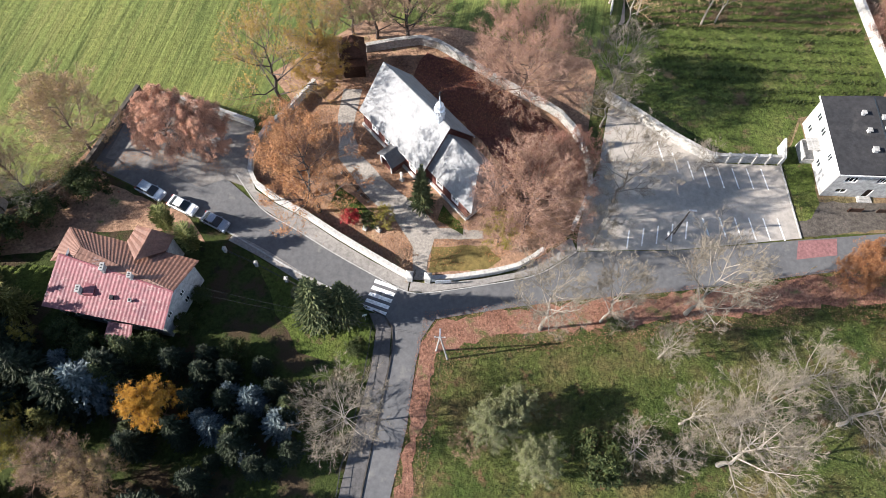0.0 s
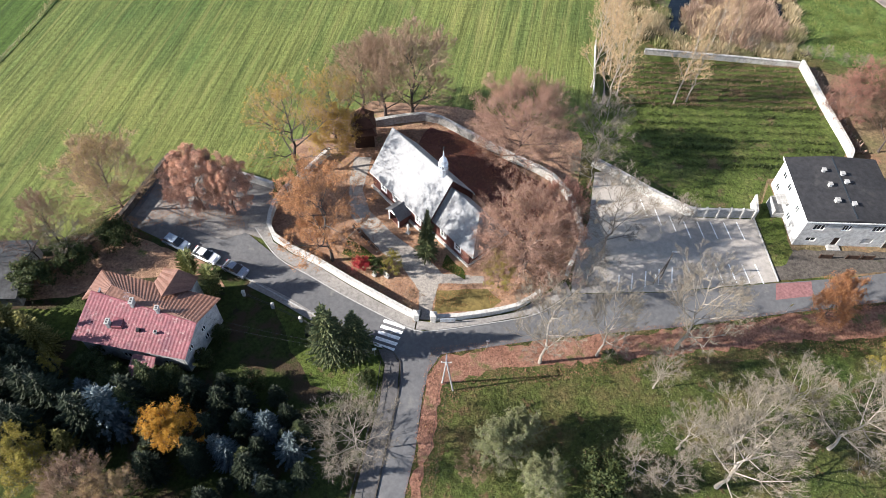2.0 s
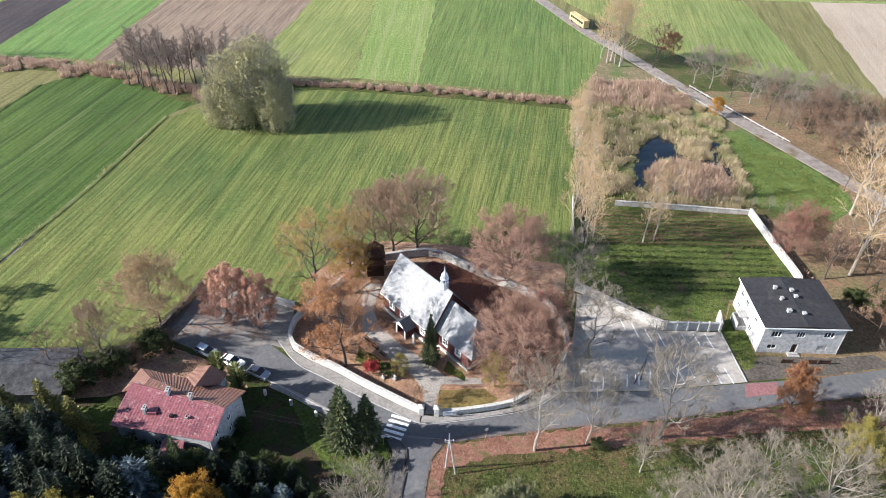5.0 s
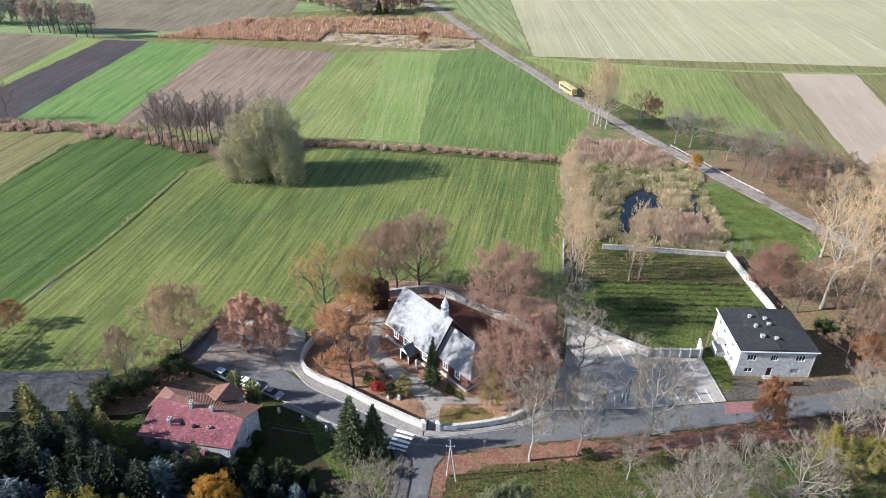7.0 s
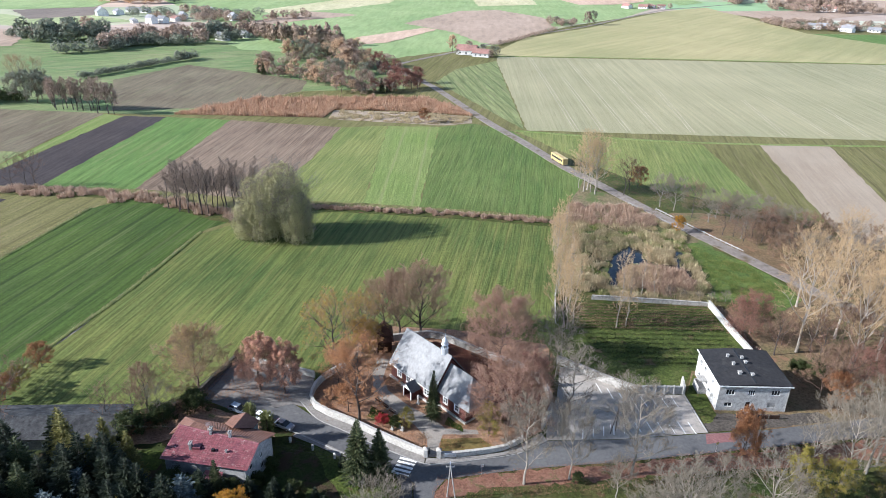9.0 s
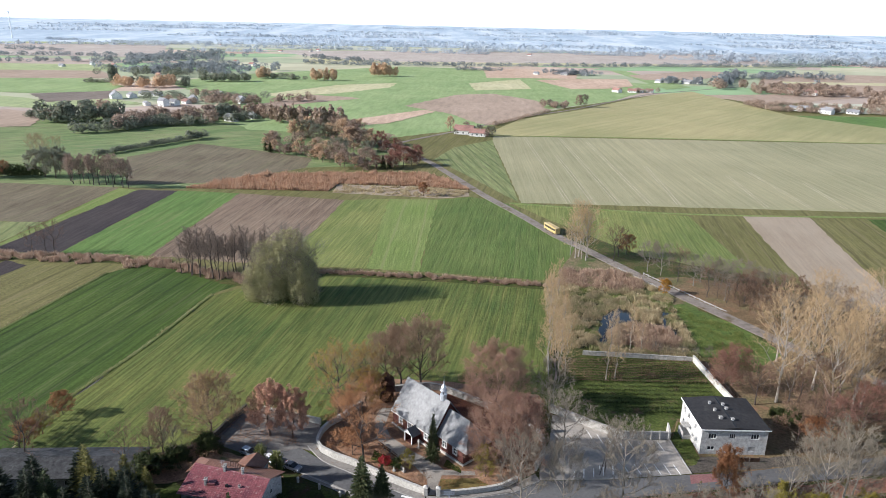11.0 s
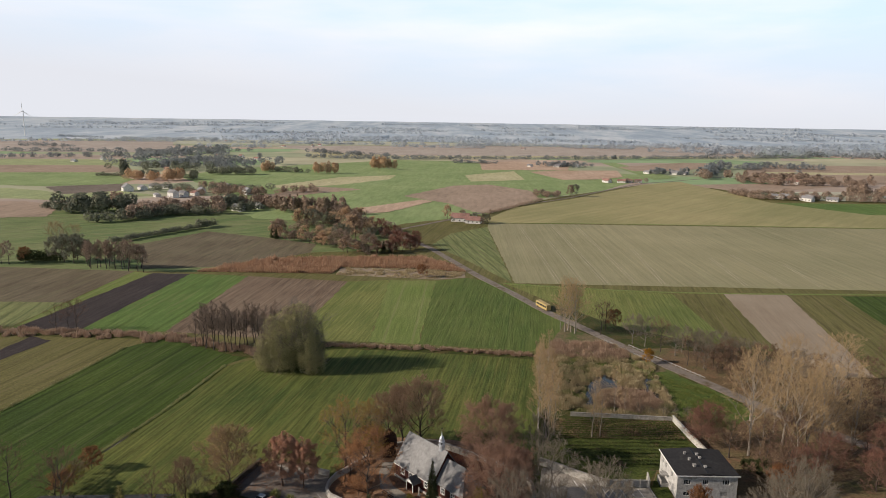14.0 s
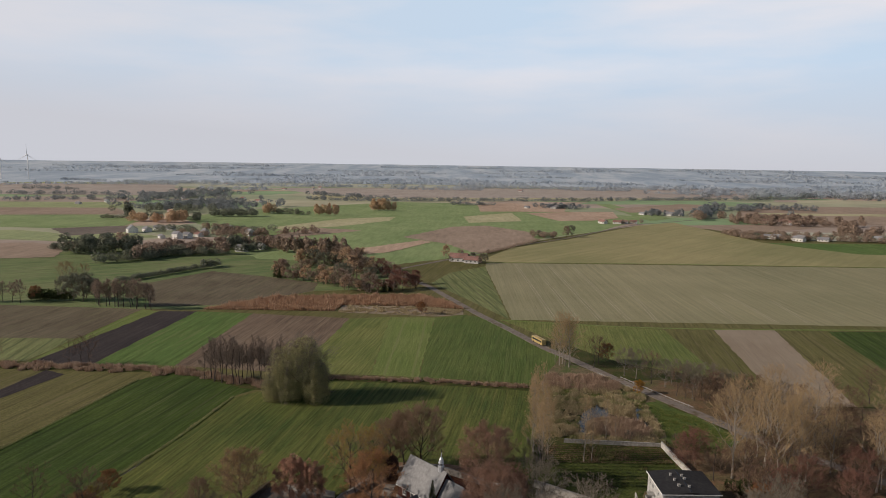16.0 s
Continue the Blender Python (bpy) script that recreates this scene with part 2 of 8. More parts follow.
M["field_hill"] = field_mat("field_hill", (0.215, 0.208, 0.1), (0.295, 0.26, 0.135), 50, 6.0, 40, 0.1, (0.32, 0.29, 0.15), 0.2, 0.006, k=1.18, grain=0.3, stretch=0.012)
M["field_plough"] = field_mat("field_plough", (0.125, 0.09, 0.065), (0.175, 0.13, 0.095), 84, 1.0, 8, 0.32, k=1.2, streak=((0.24, 0.19, 0.14), 2.0, 0.5))
M["field_black"] = field_mat("field_black", (0.05, 0.043, 0.045), (0.075, 0.062, 0.06), 84, 1.2, 8, 0.25, k=0.85)
M["field_grey"] = field_mat("field_grey", (0.14, 0.115, 0.08), (0.2, 0.17, 0.115), 85, 2.0, 14, 0.2, k=0.85, streak=((0.2, 0.19, 0.11), 5.0, 0.5))
M["field_beige"] = field_mat("field_beige", (0.34, 0.27, 0.2), (0.4, 0.33, 0.25), 79, 1.5, 9, 0.08, k=0.8, grain=0.3)
# distant field colours, paler and greyer to carry the haze
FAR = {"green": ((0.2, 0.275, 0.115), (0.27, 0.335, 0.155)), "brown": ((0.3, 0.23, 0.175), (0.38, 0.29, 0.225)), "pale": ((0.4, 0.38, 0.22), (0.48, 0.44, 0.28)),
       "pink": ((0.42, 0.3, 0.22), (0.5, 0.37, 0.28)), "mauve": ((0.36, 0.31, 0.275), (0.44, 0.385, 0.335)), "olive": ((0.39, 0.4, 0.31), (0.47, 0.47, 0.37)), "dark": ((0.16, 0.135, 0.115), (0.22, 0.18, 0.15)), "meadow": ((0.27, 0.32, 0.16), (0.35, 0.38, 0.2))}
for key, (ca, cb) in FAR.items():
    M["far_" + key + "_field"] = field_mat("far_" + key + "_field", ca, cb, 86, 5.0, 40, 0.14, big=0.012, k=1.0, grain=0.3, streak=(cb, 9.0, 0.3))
M["asphalt"] = ground_mat("asphalt", [(0.14, 0.14, 0.145), (0.19, 0.188, 0.19)], 0.12, 1.5, 0.85, 0.15, 6, [((0.25, 0.24, 0.225), 0.22, 0.6), ((0.1, 0.102, 0.107), 0.5, 0.66)], specular=0.3, k=0.62, contrast=0.2)
M["asphalt_pale"] = ground_mat("asphalt_pale", [(0.285, 0.26, 0.23), (0.345, 0.315, 0.28)], 0.1, 1.2, 0.88, 0.15, 6, [((0.17, 0.16, 0.15), 0.3, 0.72)], specular=0.3, k=1.0, contrast=0.2)
M["asphalt_mid"] = ground_mat("asphalt_mid", [(0.2, 0.185, 0.17), (0.27, 0.25, 0.23)], 0.15, 1.3, 0.88, 0.2, 6, [((0.15, 0.14, 0.135), 0.3, 0.58), ((0.26, 0.17, 0.11), 0.7, 0.64)], specular=0.3, k=0.75, contrast=0.3)
M["paving"] = ground_mat("paving", [(0.3, 0.28, 0.26), (0.4, 0.375, 0.345)], 0.2, 2.5, 0.9, 0.2, 8, [((0.28, 0.2, 0.14), 0.6, 0.62)], k=0.62)
M["paving_red"] = ground_mat("paving_red", [(0.3, 0.15, 0.15), (0.37, 0.19, 0.185)], 0.3, 2.5, 0.9, 0.1, 8, k=0.6)
M["paving_dark"] = ground_mat("paving_dark", [(0.13, 0.125, 0.125), (0.19, 0.18, 0.175)], 0.3, 2.5, 0.9, 0.2, 8)
M["gravel_path"] = ground_mat("gravel_path", [(0.3, 0.27, 0.235), (0.38, 0.345, 0.3)], 0.2, 3, 0.95, 0.3, 10, [((0.22, 0.13, 0.07), 0.8, 0.63)], k=0.8)
M["dirt_road"] = ground_mat("dirt_road", [(0.35, 0.3, 0.265), (0.44, 0.385, 0.335)], 0.08, 0.6, 0.95, 0.1, 3, [((0.24, 0.19, 0.12), 0.12, 0.56)], k=1.2*0.42)
M["garden_grass"] = ground_mat("garden_grass", [(0.06, 0.085, 0.02), (0.12, 0.16, 0.035), (0.17, 0.19, 0.055)], 0.2, 1.4, 0.95, 1.0, 1.6, [((0.2, 0.15, 0.08), 0.22, 0.57), ((0.06, 0.075, 0.02), 0.5, 0.6)], k=0.52, contrast=0.65)
M["grass"] = ground_mat("grass", [(0.09, 0.13, 0.025), (0.15, 0.2, 0.04), (0.23, 0.23, 0.07)], 0.16, 1.6, 0.95, 1.0, 1.6, [((0.2, 0.15, 0.075), 0.5, 0.6)], k=0.42, contrast=0.6)
M["grass_rough"] = ground_mat("grass_rough", [(0.08, 0.13, 0.026), (0.16, 0.185, 0.05), (0.28, 0.21, 0.095)], 0.12, 1.5, 0.95, 1.0, 1.4, [((0.27, 0.17, 0.09), 0.35, 0.58), ((0.06, 0.085, 0.025), 0.4, 0.58)], k=0.37, contrast=0.6)
M["bank_green"] = ground_mat("bank_green", [(0.09, 0.14, 0.035), (0.15, 0.2, 0.05)], 0.15, 1.2, 0.95, 0.8, 2.0, [((0.2, 0.18, 0.07), 0.3, 0.6)], k=0.7, contrast=0.5)
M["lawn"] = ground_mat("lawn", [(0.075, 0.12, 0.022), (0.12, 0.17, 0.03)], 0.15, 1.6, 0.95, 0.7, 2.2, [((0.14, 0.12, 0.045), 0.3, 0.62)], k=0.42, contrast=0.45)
# lawn with tree shade put into its colour, over brown soil spots
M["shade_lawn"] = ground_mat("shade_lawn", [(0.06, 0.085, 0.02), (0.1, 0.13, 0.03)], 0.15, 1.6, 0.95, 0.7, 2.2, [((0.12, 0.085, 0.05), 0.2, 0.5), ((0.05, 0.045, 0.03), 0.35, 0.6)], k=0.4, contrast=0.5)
M["dry_lawn"] = ground_mat("dry_lawn", [(0.2, 0.17, 0.06), (0.3, 0.22, 0.08)], 0.3, 1.5, 0.95, 0.5, 3)
M["leaf_litter"] = ground_mat("leaf_litter", [(0.2, 0.12, 0.08), (0.33, 0.205, 0.135), (0.43, 0.28, 0.17)], 0.25, 2.4, 0.95, 0.9, 3, [((0.13, 0.15, 0.045), 0.25, 0.6), ((0.3, 0.09, 0.06), 0.4, 0.66)], k=0.8, contrast=0.5)
M["red_litter"] = ground_mat("red_litter", [(0.26, 0.13, 0.085), (0.36, 0.19, 0.13), (0.42, 0.25, 0.18)], 0.3, 2.4, 0.95, 0.9, 3, [((0.17, 0.17, 0.06), 0.3, 0.56), ((0.2, 0.12, 0.07), 0.5, 0.6)], k=0.58, contrast=0.5)
# red leaf litter, darkened further to hold the church's shadow
M["shaded_litter"] = ground_mat("shaded_litter", [(0.15, 0.075, 0.06), (0.26, 0.11, 0.085), (0.22, 0.13, 0.09)], 0.2, 2.4, 0.95, 0.9, 3, [((0.32, 0.1, 0.07), 0.35, 0.57)], k=0.55, contrast=0.5)
M["grove_floor"] = ground_mat("grove_floor", [(0.2, 0.14, 0.075), (0.27, 0.19, 0.11), (0.18, 0.18, 0.075)], 0.08, 1.4, 0.95, 0.9, 2, [((0.34, 0.2, 0.12), 0.2, 0.56)], k=0.6, contrast=0.5)
M["front_soil"] = ground_mat("front_soil", [(0.22, 0.19, 0.16), (0.32, 0.28, 0.24)], 0.3, 1.8, 0.95, 0.5, 3, [((0.3, 0.17, 0.11), 0.3, 0.62), ((0.13, 0.14, 0.06), 0.4, 0.64)], k=0.3, contrast=0.5)
M["reed_ground"] = ground_mat("reed_ground", [(0.19, 0.155, 0.085), (0.27, 0.22, 0.125)], 0.2, 1.2, 0.95, 0.8, 2, [((0.14, 0.175, 0.06), 0.12, 0.5)], k=0.66, contrast=0.5)
M["white_paint"] = plain("white_paint", (0.75, 0.75, 0.73), 0.7, 0, 0.08, 2)
M["road_paint"] = ground_mat("road_paint", [(0.66, 0.66, 0.64), (0.8, 0.8, 0.78)], 0.6, 3.0, 0.7, 0.05, 5, [((0.3, 0.3, 0.3), 1.2, 0.7)], k=1.0)
M["wall_plaster"] = ground_mat("wall_plaster", [(0.5, 0.48, 0.44), (0.62, 0.6, 0.56)], 0.4, 2.5, 0.9, 0.25, 5, [((0.33, 0.31, 0.28), 0.7, 0.62)], k=0.72)
M["wall_stone"] = ground_mat("wall_stone", [(0.4, 0.38, 0.35), (0.55, 0.53, 0.49)], 0.5, 2.0, 0.92, 0.5, 3, [((0.25, 0.235, 0.21), 0.9, 0.6)], k=0.72)
M["wall_dark"] = ground_mat("wall_dark", [(0.09, 0.08, 0.07), (0.15, 0.13, 0.115)], 0.5, 2.0, 0.92, 0.5, 3)
M["facade_white"] = ground_mat("facade_white", [(0.6, 0.6, 0.58), (0.68, 0.67, 0.65)], 0.2, 1.5, 0.9, 0.1, 8, [((0.47, 0.46, 0.44), 0.35, 0.66)], k=0.62)
M["house_wall"] = ground_mat("house_wall", [(0.5, 0.51, 0.52), (0.6, 0.6, 0.6)], 0.2, 1.5, 0.9, 0.1, 8, k=0.6)
M["bitumen"] = ground_mat("bitumen", [(0.03, 0.03, 0.033), (0.052, 0.05, 0.052)], 0.15, 1.2, 0.8, 0.1, 6, [((0.075, 0.072, 0.07), 0.2, 0.6)], specular=0.3, k=0.6)
M["church_roof"] = ground_mat("church_roof", [(0.36, 0.365, 0.37), (0.5, 0.505, 0.51)], 0.35, 1.4, 0.7, 0.15, 4, [((0.24, 0.24, 0.24), 0.7, 0.68)], specular=0.3, k=0.47, contrast=0.2)
M["tin"] = plain("tin", (0.55, 0.58, 0.62), 0.4, 0.5, 0.1, 2)
M["timber_red"] = ground_mat("timber_red", [(0.07, 0.03, 0.025), (0.11, 0.045, 0.037)], 0.5, 4, 0.85, 0.3, 9, k=1.0)
M["timber_brown"] = ground_mat("timber_brown", [(0.06, 0.035, 0.025), (0.11, 0.065, 0.045)], 0.5, 4, 0.85, 0.3, 9)
M["rust_roof"] = ground_mat("rust_roof", [(0.09, 0.045, 0.03), (0.15, 0.075, 0.05)], 0.5, 3, 0.8, 0.3, 6)
M["porch_roof"] = plain("porch_roof", (0.1, 0.1, 0.105), 0.6, 0.1)
# pale and purple spots paint dappled sun and tree shade on the tiles
M["tile_red"] = ground_mat("tile_red", [(0.36, 0.105, 0.125), (0.48, 0.17, 0.19)], 0.5, 1.9, 0.45, 0.1, 6, [((0.27, 0.08, 0.11), 0.3, 0.55), ((0.64, 0.4, 0.38), 1.7, 0.57)], specular=0.5, k=0.4, contrast=0.45)
M["tile_brown"] = ground_mat("tile_brown", [(0.22, 0.11, 0.075), (0.3, 0.155, 0.11)], 0.4, 2.5, 0.5, 0.1, 6, specular=0.4, k=0.6)
M["slate"] = ground_mat("slate", [(0.1, 0.105, 0.115), (0.26, 0.265, 0.275)], 0.35, 1.2, 0.75, 0.3, 4, [((0.33, 0.33, 0.33), 0.5, 0.62)], k=0.25, contrast=0.6)
M["glass_dark"] = plain("glass_dark", (0.03, 0.035, 0.04), 0.08, 0, 0.1)
M["rubber"] = plain("rubber", (0.02, 0.02, 0.02), 0.8)
M["steel"] = plain("steel", (0.5, 0.5, 0.52), 0.35, 0.9)
M["concrete"] = ground_mat("concrete", [(0.36, 0.35, 0.33), (0.46, 0.45, 0.43)], 0.6, 3, 0.9, 0.2, 8, k=0.75)
M["black_iron"] = plain("black_iron", (0.02, 0.02, 0.022), 0.5, 0.3)
M["car_white"] = plain("car_white", (0.75, 0.76, 0.77), 0.25, 0.1, 0.02)
M["car_silver"] = plain("car_silver", (0.33, 0.36, 0.4), 0.3, 0.6, 0.03)
M["car_blue"] = plain("car_blue", (0.3, 0.36, 0.44), 0.3, 0.5, 0.03)
M["light_red"] = plain("light_red", (0.4, 0.02, 0.02), 0.3)
M["light_clear"] = plain("light_clear", (0.8, 0.8, 0.8), 0.1)
M["yellow_paint"] = plain("yellow_paint", (0.4, 0.3, 0.12), 0.45)
M["house_roof_far"] = plain("house_roof_far", (0.27, 0.15, 0.125), 0.8, 0, 0.3, 0.3)
M["house_roof_grey"] = plain("house_roof_grey", (0.22, 0.22, 0.23), 0.8, 0, 0.3, 0.3)
M["house_wall_far"] = plain("house_wall_far", (0.58, 0.57, 0.54), 0.9, 0, 0.15, 0.3)

M["bark_grey"] = bark_mat("bark_grey", (0.2, 0.175, 0.145), (0.36, 0.32, 0.27))
M["bark_pale"] = bark_mat("bark_pale", (0.3, 0.26, 0.21), (0.5, 0.44, 0.37))
M["bark_dark"] = bark_mat("bark_dark", (0.055, 0.042, 0.035), (0.11, 0.085, 0.07))
M["bark_brown"] = bark_mat("bark_brown", (0.13, 0.085, 0.065), (0.24, 0.16, 0.12))
M["twig_pale"] = bark_mat("twig_pale", (0.45, 0.305, 0.16), (0.62, 0.45, 0.25), k=0.62)
M["twig_tan"] = bark_mat("twig_tan", (0.27, 0.17, 0.11), (0.42, 0.28, 0.185), k=0.72)
M["twig_straw"] = bark_mat("twig_straw", (0.4, 0.335, 0.25), (0.56, 0.47, 0.35), k=0.34)
M["twig_dusk"] = bark_mat("twig_dusk", (0.2, 0.15, 0.12), (0.32, 0.25, 0.2), k=0.75)
M["twig_grey"] = bark_mat("twig_grey", (0.27, 0.23, 0.19), (0.42, 0.37, 0.31), k=0.44)
M["twig_brown"] = bark_mat("twig_brown", (0.2, 0.11, 0.075), (0.34, 0.2, 0.135), k=0.52)
M["twig_copper"] = bark_mat("twig_copper", (0.3, 0.175, 0.125), (0.44, 0.28, 0.205), k=0.6)
M["leaf_copper"] = leaf_mat("leaf_copper", [(0, (0.2, 0.095, 0.07)), (0.45, (0.36, 0.205, 0.145)), (0.9, (0.48, 0.3, 0.21)), (1, (0.52, 0.3, 0.1))], 0.25, k=0.78)
M["leaf_tan_gold"] = leaf_mat("leaf_tan_gold", [(0, (0.2, 0.125, 0.075)), (0.4, (0.34, 0.22, 0.12)), (0.7, (0.42, 0.3, 0.13)), (1, (0.5, 0.38, 0.1))], 0.25, k=0.9)
M["leaf_weeping"] = leaf_mat("leaf_weeping", [(0, (0.32, 0.165, 0.11)), (0.5, (0.46, 0.255, 0.17)), (1, (0.56, 0.34, 0.235))], 0.35, k=1.15)
M["leaf_purple"] = leaf_mat("leaf_purple", [(0, (0.17, 0.065, 0.05)), (0.5, (0.3, 0.135, 0.1)), (1, (0.4, 0.21, 0.15))], 0.25, k=0.85)
M["leaf_tan"] = leaf_mat("leaf_tan", [(0, (0.18, 0.115, 0.075)), (0.5, (0.32, 0.215, 0.14)), (0.85, (0.41, 0.28, 0.185)), (1, (0.46, 0.35, 0.15))], 0.2, k=0.62)
M["leaf_orange"] = leaf_mat("leaf_orange", [(0, (0.24, 0.105, 0.045)), (0.5, (0.43, 0.2, 0.085)), (1, (0.52, 0.29, 0.13))], 0.2, k=0.8)
M["leaf_yellow"] = leaf_mat("leaf_yellow", [(0, (0.34, 0.2, 0.04)), (0.6, (0.5, 0.31, 0.06)), (1, (0.55, 0.4, 0.12))])
M["leaf_gold"] = leaf_mat("leaf_gold", [(0, (0.36, 0.17, 0.02)), (0.6, (0.6, 0.3, 0.025)), (1, (0.65, 0.4, 0.06))])
M["leaf_willow"] = leaf_mat("leaf_willow", [(0, (0.19, 0.18, 0.085)), (0.6, (0.27, 0.25, 0.12)), (1, (0.35, 0.32, 0.165))], 0.12, k=1.05)
M["leaf_grey_green"] = leaf_mat("leaf_grey_green", [(0, (0.14, 0.155, 0.065)), (0.6, (0.22, 0.23, 0.11)), (1, (0.29, 0.285, 0.15))], k=0.85)
M["leaf_weed"] = leaf_mat("leaf_weed", [(0, (0.09, 0.13, 0.03)), (0.6, (0.15, 0.19, 0.05)), (1, (0.24, 0.23, 0.08))], 0.3, k=1.05)
M["leaf_fallen"] = leaf_mat("leaf_fallen", [(0, (0.2, 0.09, 0.06)), (0.5, (0.36, 0.17, 0.12)), (0.9, (0.46, 0.26, 0.18)), (1, (0.5, 0.34, 0.1))], 0.1, k=0.7)
M["leaf_green"] = leaf_mat("leaf_green", [(0, (0.04, 0.06, 0.018)), (0.6, (0.075, 0.1, 0.03)), (1, (0.13, 0.14, 0.045))])
M["leaf_lime"] = leaf_mat("leaf_lime", [(0, (0.2, 0.18, 0.03)), (0.6, (0.36, 0.3, 0.055)), (1, (0.48, 0.38, 0.08))])
M["leaf_red"] = leaf_mat("leaf_red", [(0, (0.4, 0.03, 0.04)), (1, (0.6, 0.08, 0.08))])
M["leaf_rust"] = leaf_mat("leaf_rust", [(0, (0.26, 0.105, 0.045)), (0.6, (0.43, 0.19, 0.08)), (1, (0.52, 0.29, 0.13))])
M["needle_green"] = leaf_mat("needle_green", [(0, (0.035, 0.05, 0.02)), (0.6, (0.065, 0.082, 0.032)), (1, (0.12, 0.125, 0.05))], 0.12, k=0.9)
M["needle_larch"] = leaf_mat("needle_larch", [(0, (0.1, 0.095, 0.025)), (0.6, (0.2, 0.185, 0.05)), (1, (0.3, 0.27, 0.08))], 0.2, k=0.85)
M["needle_thuja"] = leaf_mat("needle_thuja", [(0, (0.06, 0.075, 0.025)), (0.6, (0.13, 0.14, 0.045)), (1, (0.24, 0.23, 0.09))], 0.15, k=1.3)
M["needle_blue"] = leaf_mat("needle_blue", [(0, (0.06, 0.085, 0.09)), (0.6, (0.12, 0.155, 0.165)), (1, (0.2, 0.235, 0.24))], 0.1, k=0.8)
M["needle_black"] = leaf_mat("needle_black", [(0, (0.014, 0.022, 0.012)), (1, (0.035, 0.047, 0.022))], 0.1, k=0.8)
M["reed"] = leaf_mat("reed", [(0, (0.27, 0.215, 0.125)), (0.6, (0.41, 0.335, 0.2)), (1, (0.56, 0.47, 0.31))], 0.3, k=1.0)
M["reed_brown"] = leaf_mat("reed_brown", [(0, (0.26, 0.17, 0.125)), (0.6, (0.38, 0.27, 0.195)), (1, (0.5, 0.39, 0.285))], 0.3, k=1.0)
M["corn"] = leaf_mat("corn", [(0, (0.3, 0.17, 0.11)), (0.6, (0.44, 0.28, 0.18)), (1, (0.54, 0.38, 0.25))], 0.3, k=1.0)
# far tree leaves, lightened and greyed with distance to paint in haze
M["far_brown"] = leaf_mat("far_brown", [(0, (0.2, 0.15, 0.115)), (0.6, (0.3, 0.225, 0.17)), (1, (0.4, 0.3, 0.23))], 0.3, k=1.1)
M["far_green"] = leaf_mat("far_green", [(0, (0.1, 0.115, 0.085)), (0.6, (0.15, 0.16, 0.115)), (1, (0.22, 0.215, 0.155))], 0.3, k=1.3)
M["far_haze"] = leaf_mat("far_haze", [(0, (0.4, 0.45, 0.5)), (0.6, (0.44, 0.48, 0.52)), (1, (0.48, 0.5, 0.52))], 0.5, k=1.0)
M["far_haze_dark"] = leaf_mat("far_haze_dark", [(0, (0.2, 0.225, 0.235)), (0.6, (0.235, 0.255, 0.26)), (1, (0.28, 0.285, 0.28))], 0.45, k=1.0)
M["far_gold"] = leaf_mat("far_gold", [(0, (0.3, 0.2, 0.12)), (0.6, (0.4, 0.28, 0.18)), (1, (0.46, 0.34, 0.22))], 0.2, k=1.41)

wm, n_, l_, b_ = nodes_of("pond_water")
b_.inputs["Base Color"].default_value = (0.012, 0.016, 0.02, 1)
b_.inputs["Roughness"].default_value = 0.06
rip = noise_node(n_, l_, n_.new("ShaderNodeNewGeometry").outputs["Position"], 2.5, 3)
bpn = n_.new("ShaderNodeBump")
bpn.inputs["Strength"].default_value, bpn.inputs["Distance"].default_value = 0.06, 0.1
l_.new(rip.outputs["Fac"], bpn.inputs["Height"])
l_.new(bpn.outputs["Normal"], b_.inputs["Normal"])
M["pond_water"] = wm

# patchwork of far fields, its colours lightened for haze
gm, n_, l_, b_ = nodes_of("far_fields")
pos_ = n_.new("ShaderNodeNewGeometry").outputs["Position"]
mp_ = n_.new("ShaderNodeMapping")
mp_.inputs["Rotation"].default_value = (0, 0, radians(14))
mp_.inputs["Scale"].default_value = (0.0030, 0.0065, 1)
l_.new(pos_, mp_.inputs["Vector"])
vor = n_.new("ShaderNodeTexVoronoi")
vor.distance = "CHEBYCHEV"
vor.inputs["Scale"].default_value, vor.inputs["Randomness"].default_value = 1.0, 0.9
l_.new(mp_.outputs[0], vor.inputs["Vector"])
sep_ = n_.new("ShaderNodeSeparateColor")
l_.new(vor.outputs["Color"], sep_.inputs[0])
far_ramp = ramp(n_, [(0.0, (0.287, 0.317, 0.193)), (0.22, (0.349, 0.349, 0.224)), (0.4, (0.443, 0.334, 0.255)), (0.55, (0.224, 0.334, 0.162)), (0.7, (0.365, 0.287, 0.232)), (0.85, (0.412, 0.388, 0.255))])
far_ramp.color_ramp.interpolation = "CONSTANT"
l_.new(sep_.outputs[0], far_ramp.inputs["Fac"])
vary = noise_node(n_, l_, pos_, 0.01, 6)
vr = ramp(n_, [(0.3, (0.8,) * 3), (0.7, (1.2,) * 3)])
l_.new(vary.outputs["Fac"], vr.inputs["Fac"])
l_.new(mixed(n_, l_, "MULTIPLY", 1.0, far_ramp.outputs[0], vr.outputs[0]), b_.inputs["Base Color"])
b_.inputs["Roughness"].default_value = 0.95
M["far_fields"] = gm

# hazy distance of the backdrop; a blue emission stands for its haze
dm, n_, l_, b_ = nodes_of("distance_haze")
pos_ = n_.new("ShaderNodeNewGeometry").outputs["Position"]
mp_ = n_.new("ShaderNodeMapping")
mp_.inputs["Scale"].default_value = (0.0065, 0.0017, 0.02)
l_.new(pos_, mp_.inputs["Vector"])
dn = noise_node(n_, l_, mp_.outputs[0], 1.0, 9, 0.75)
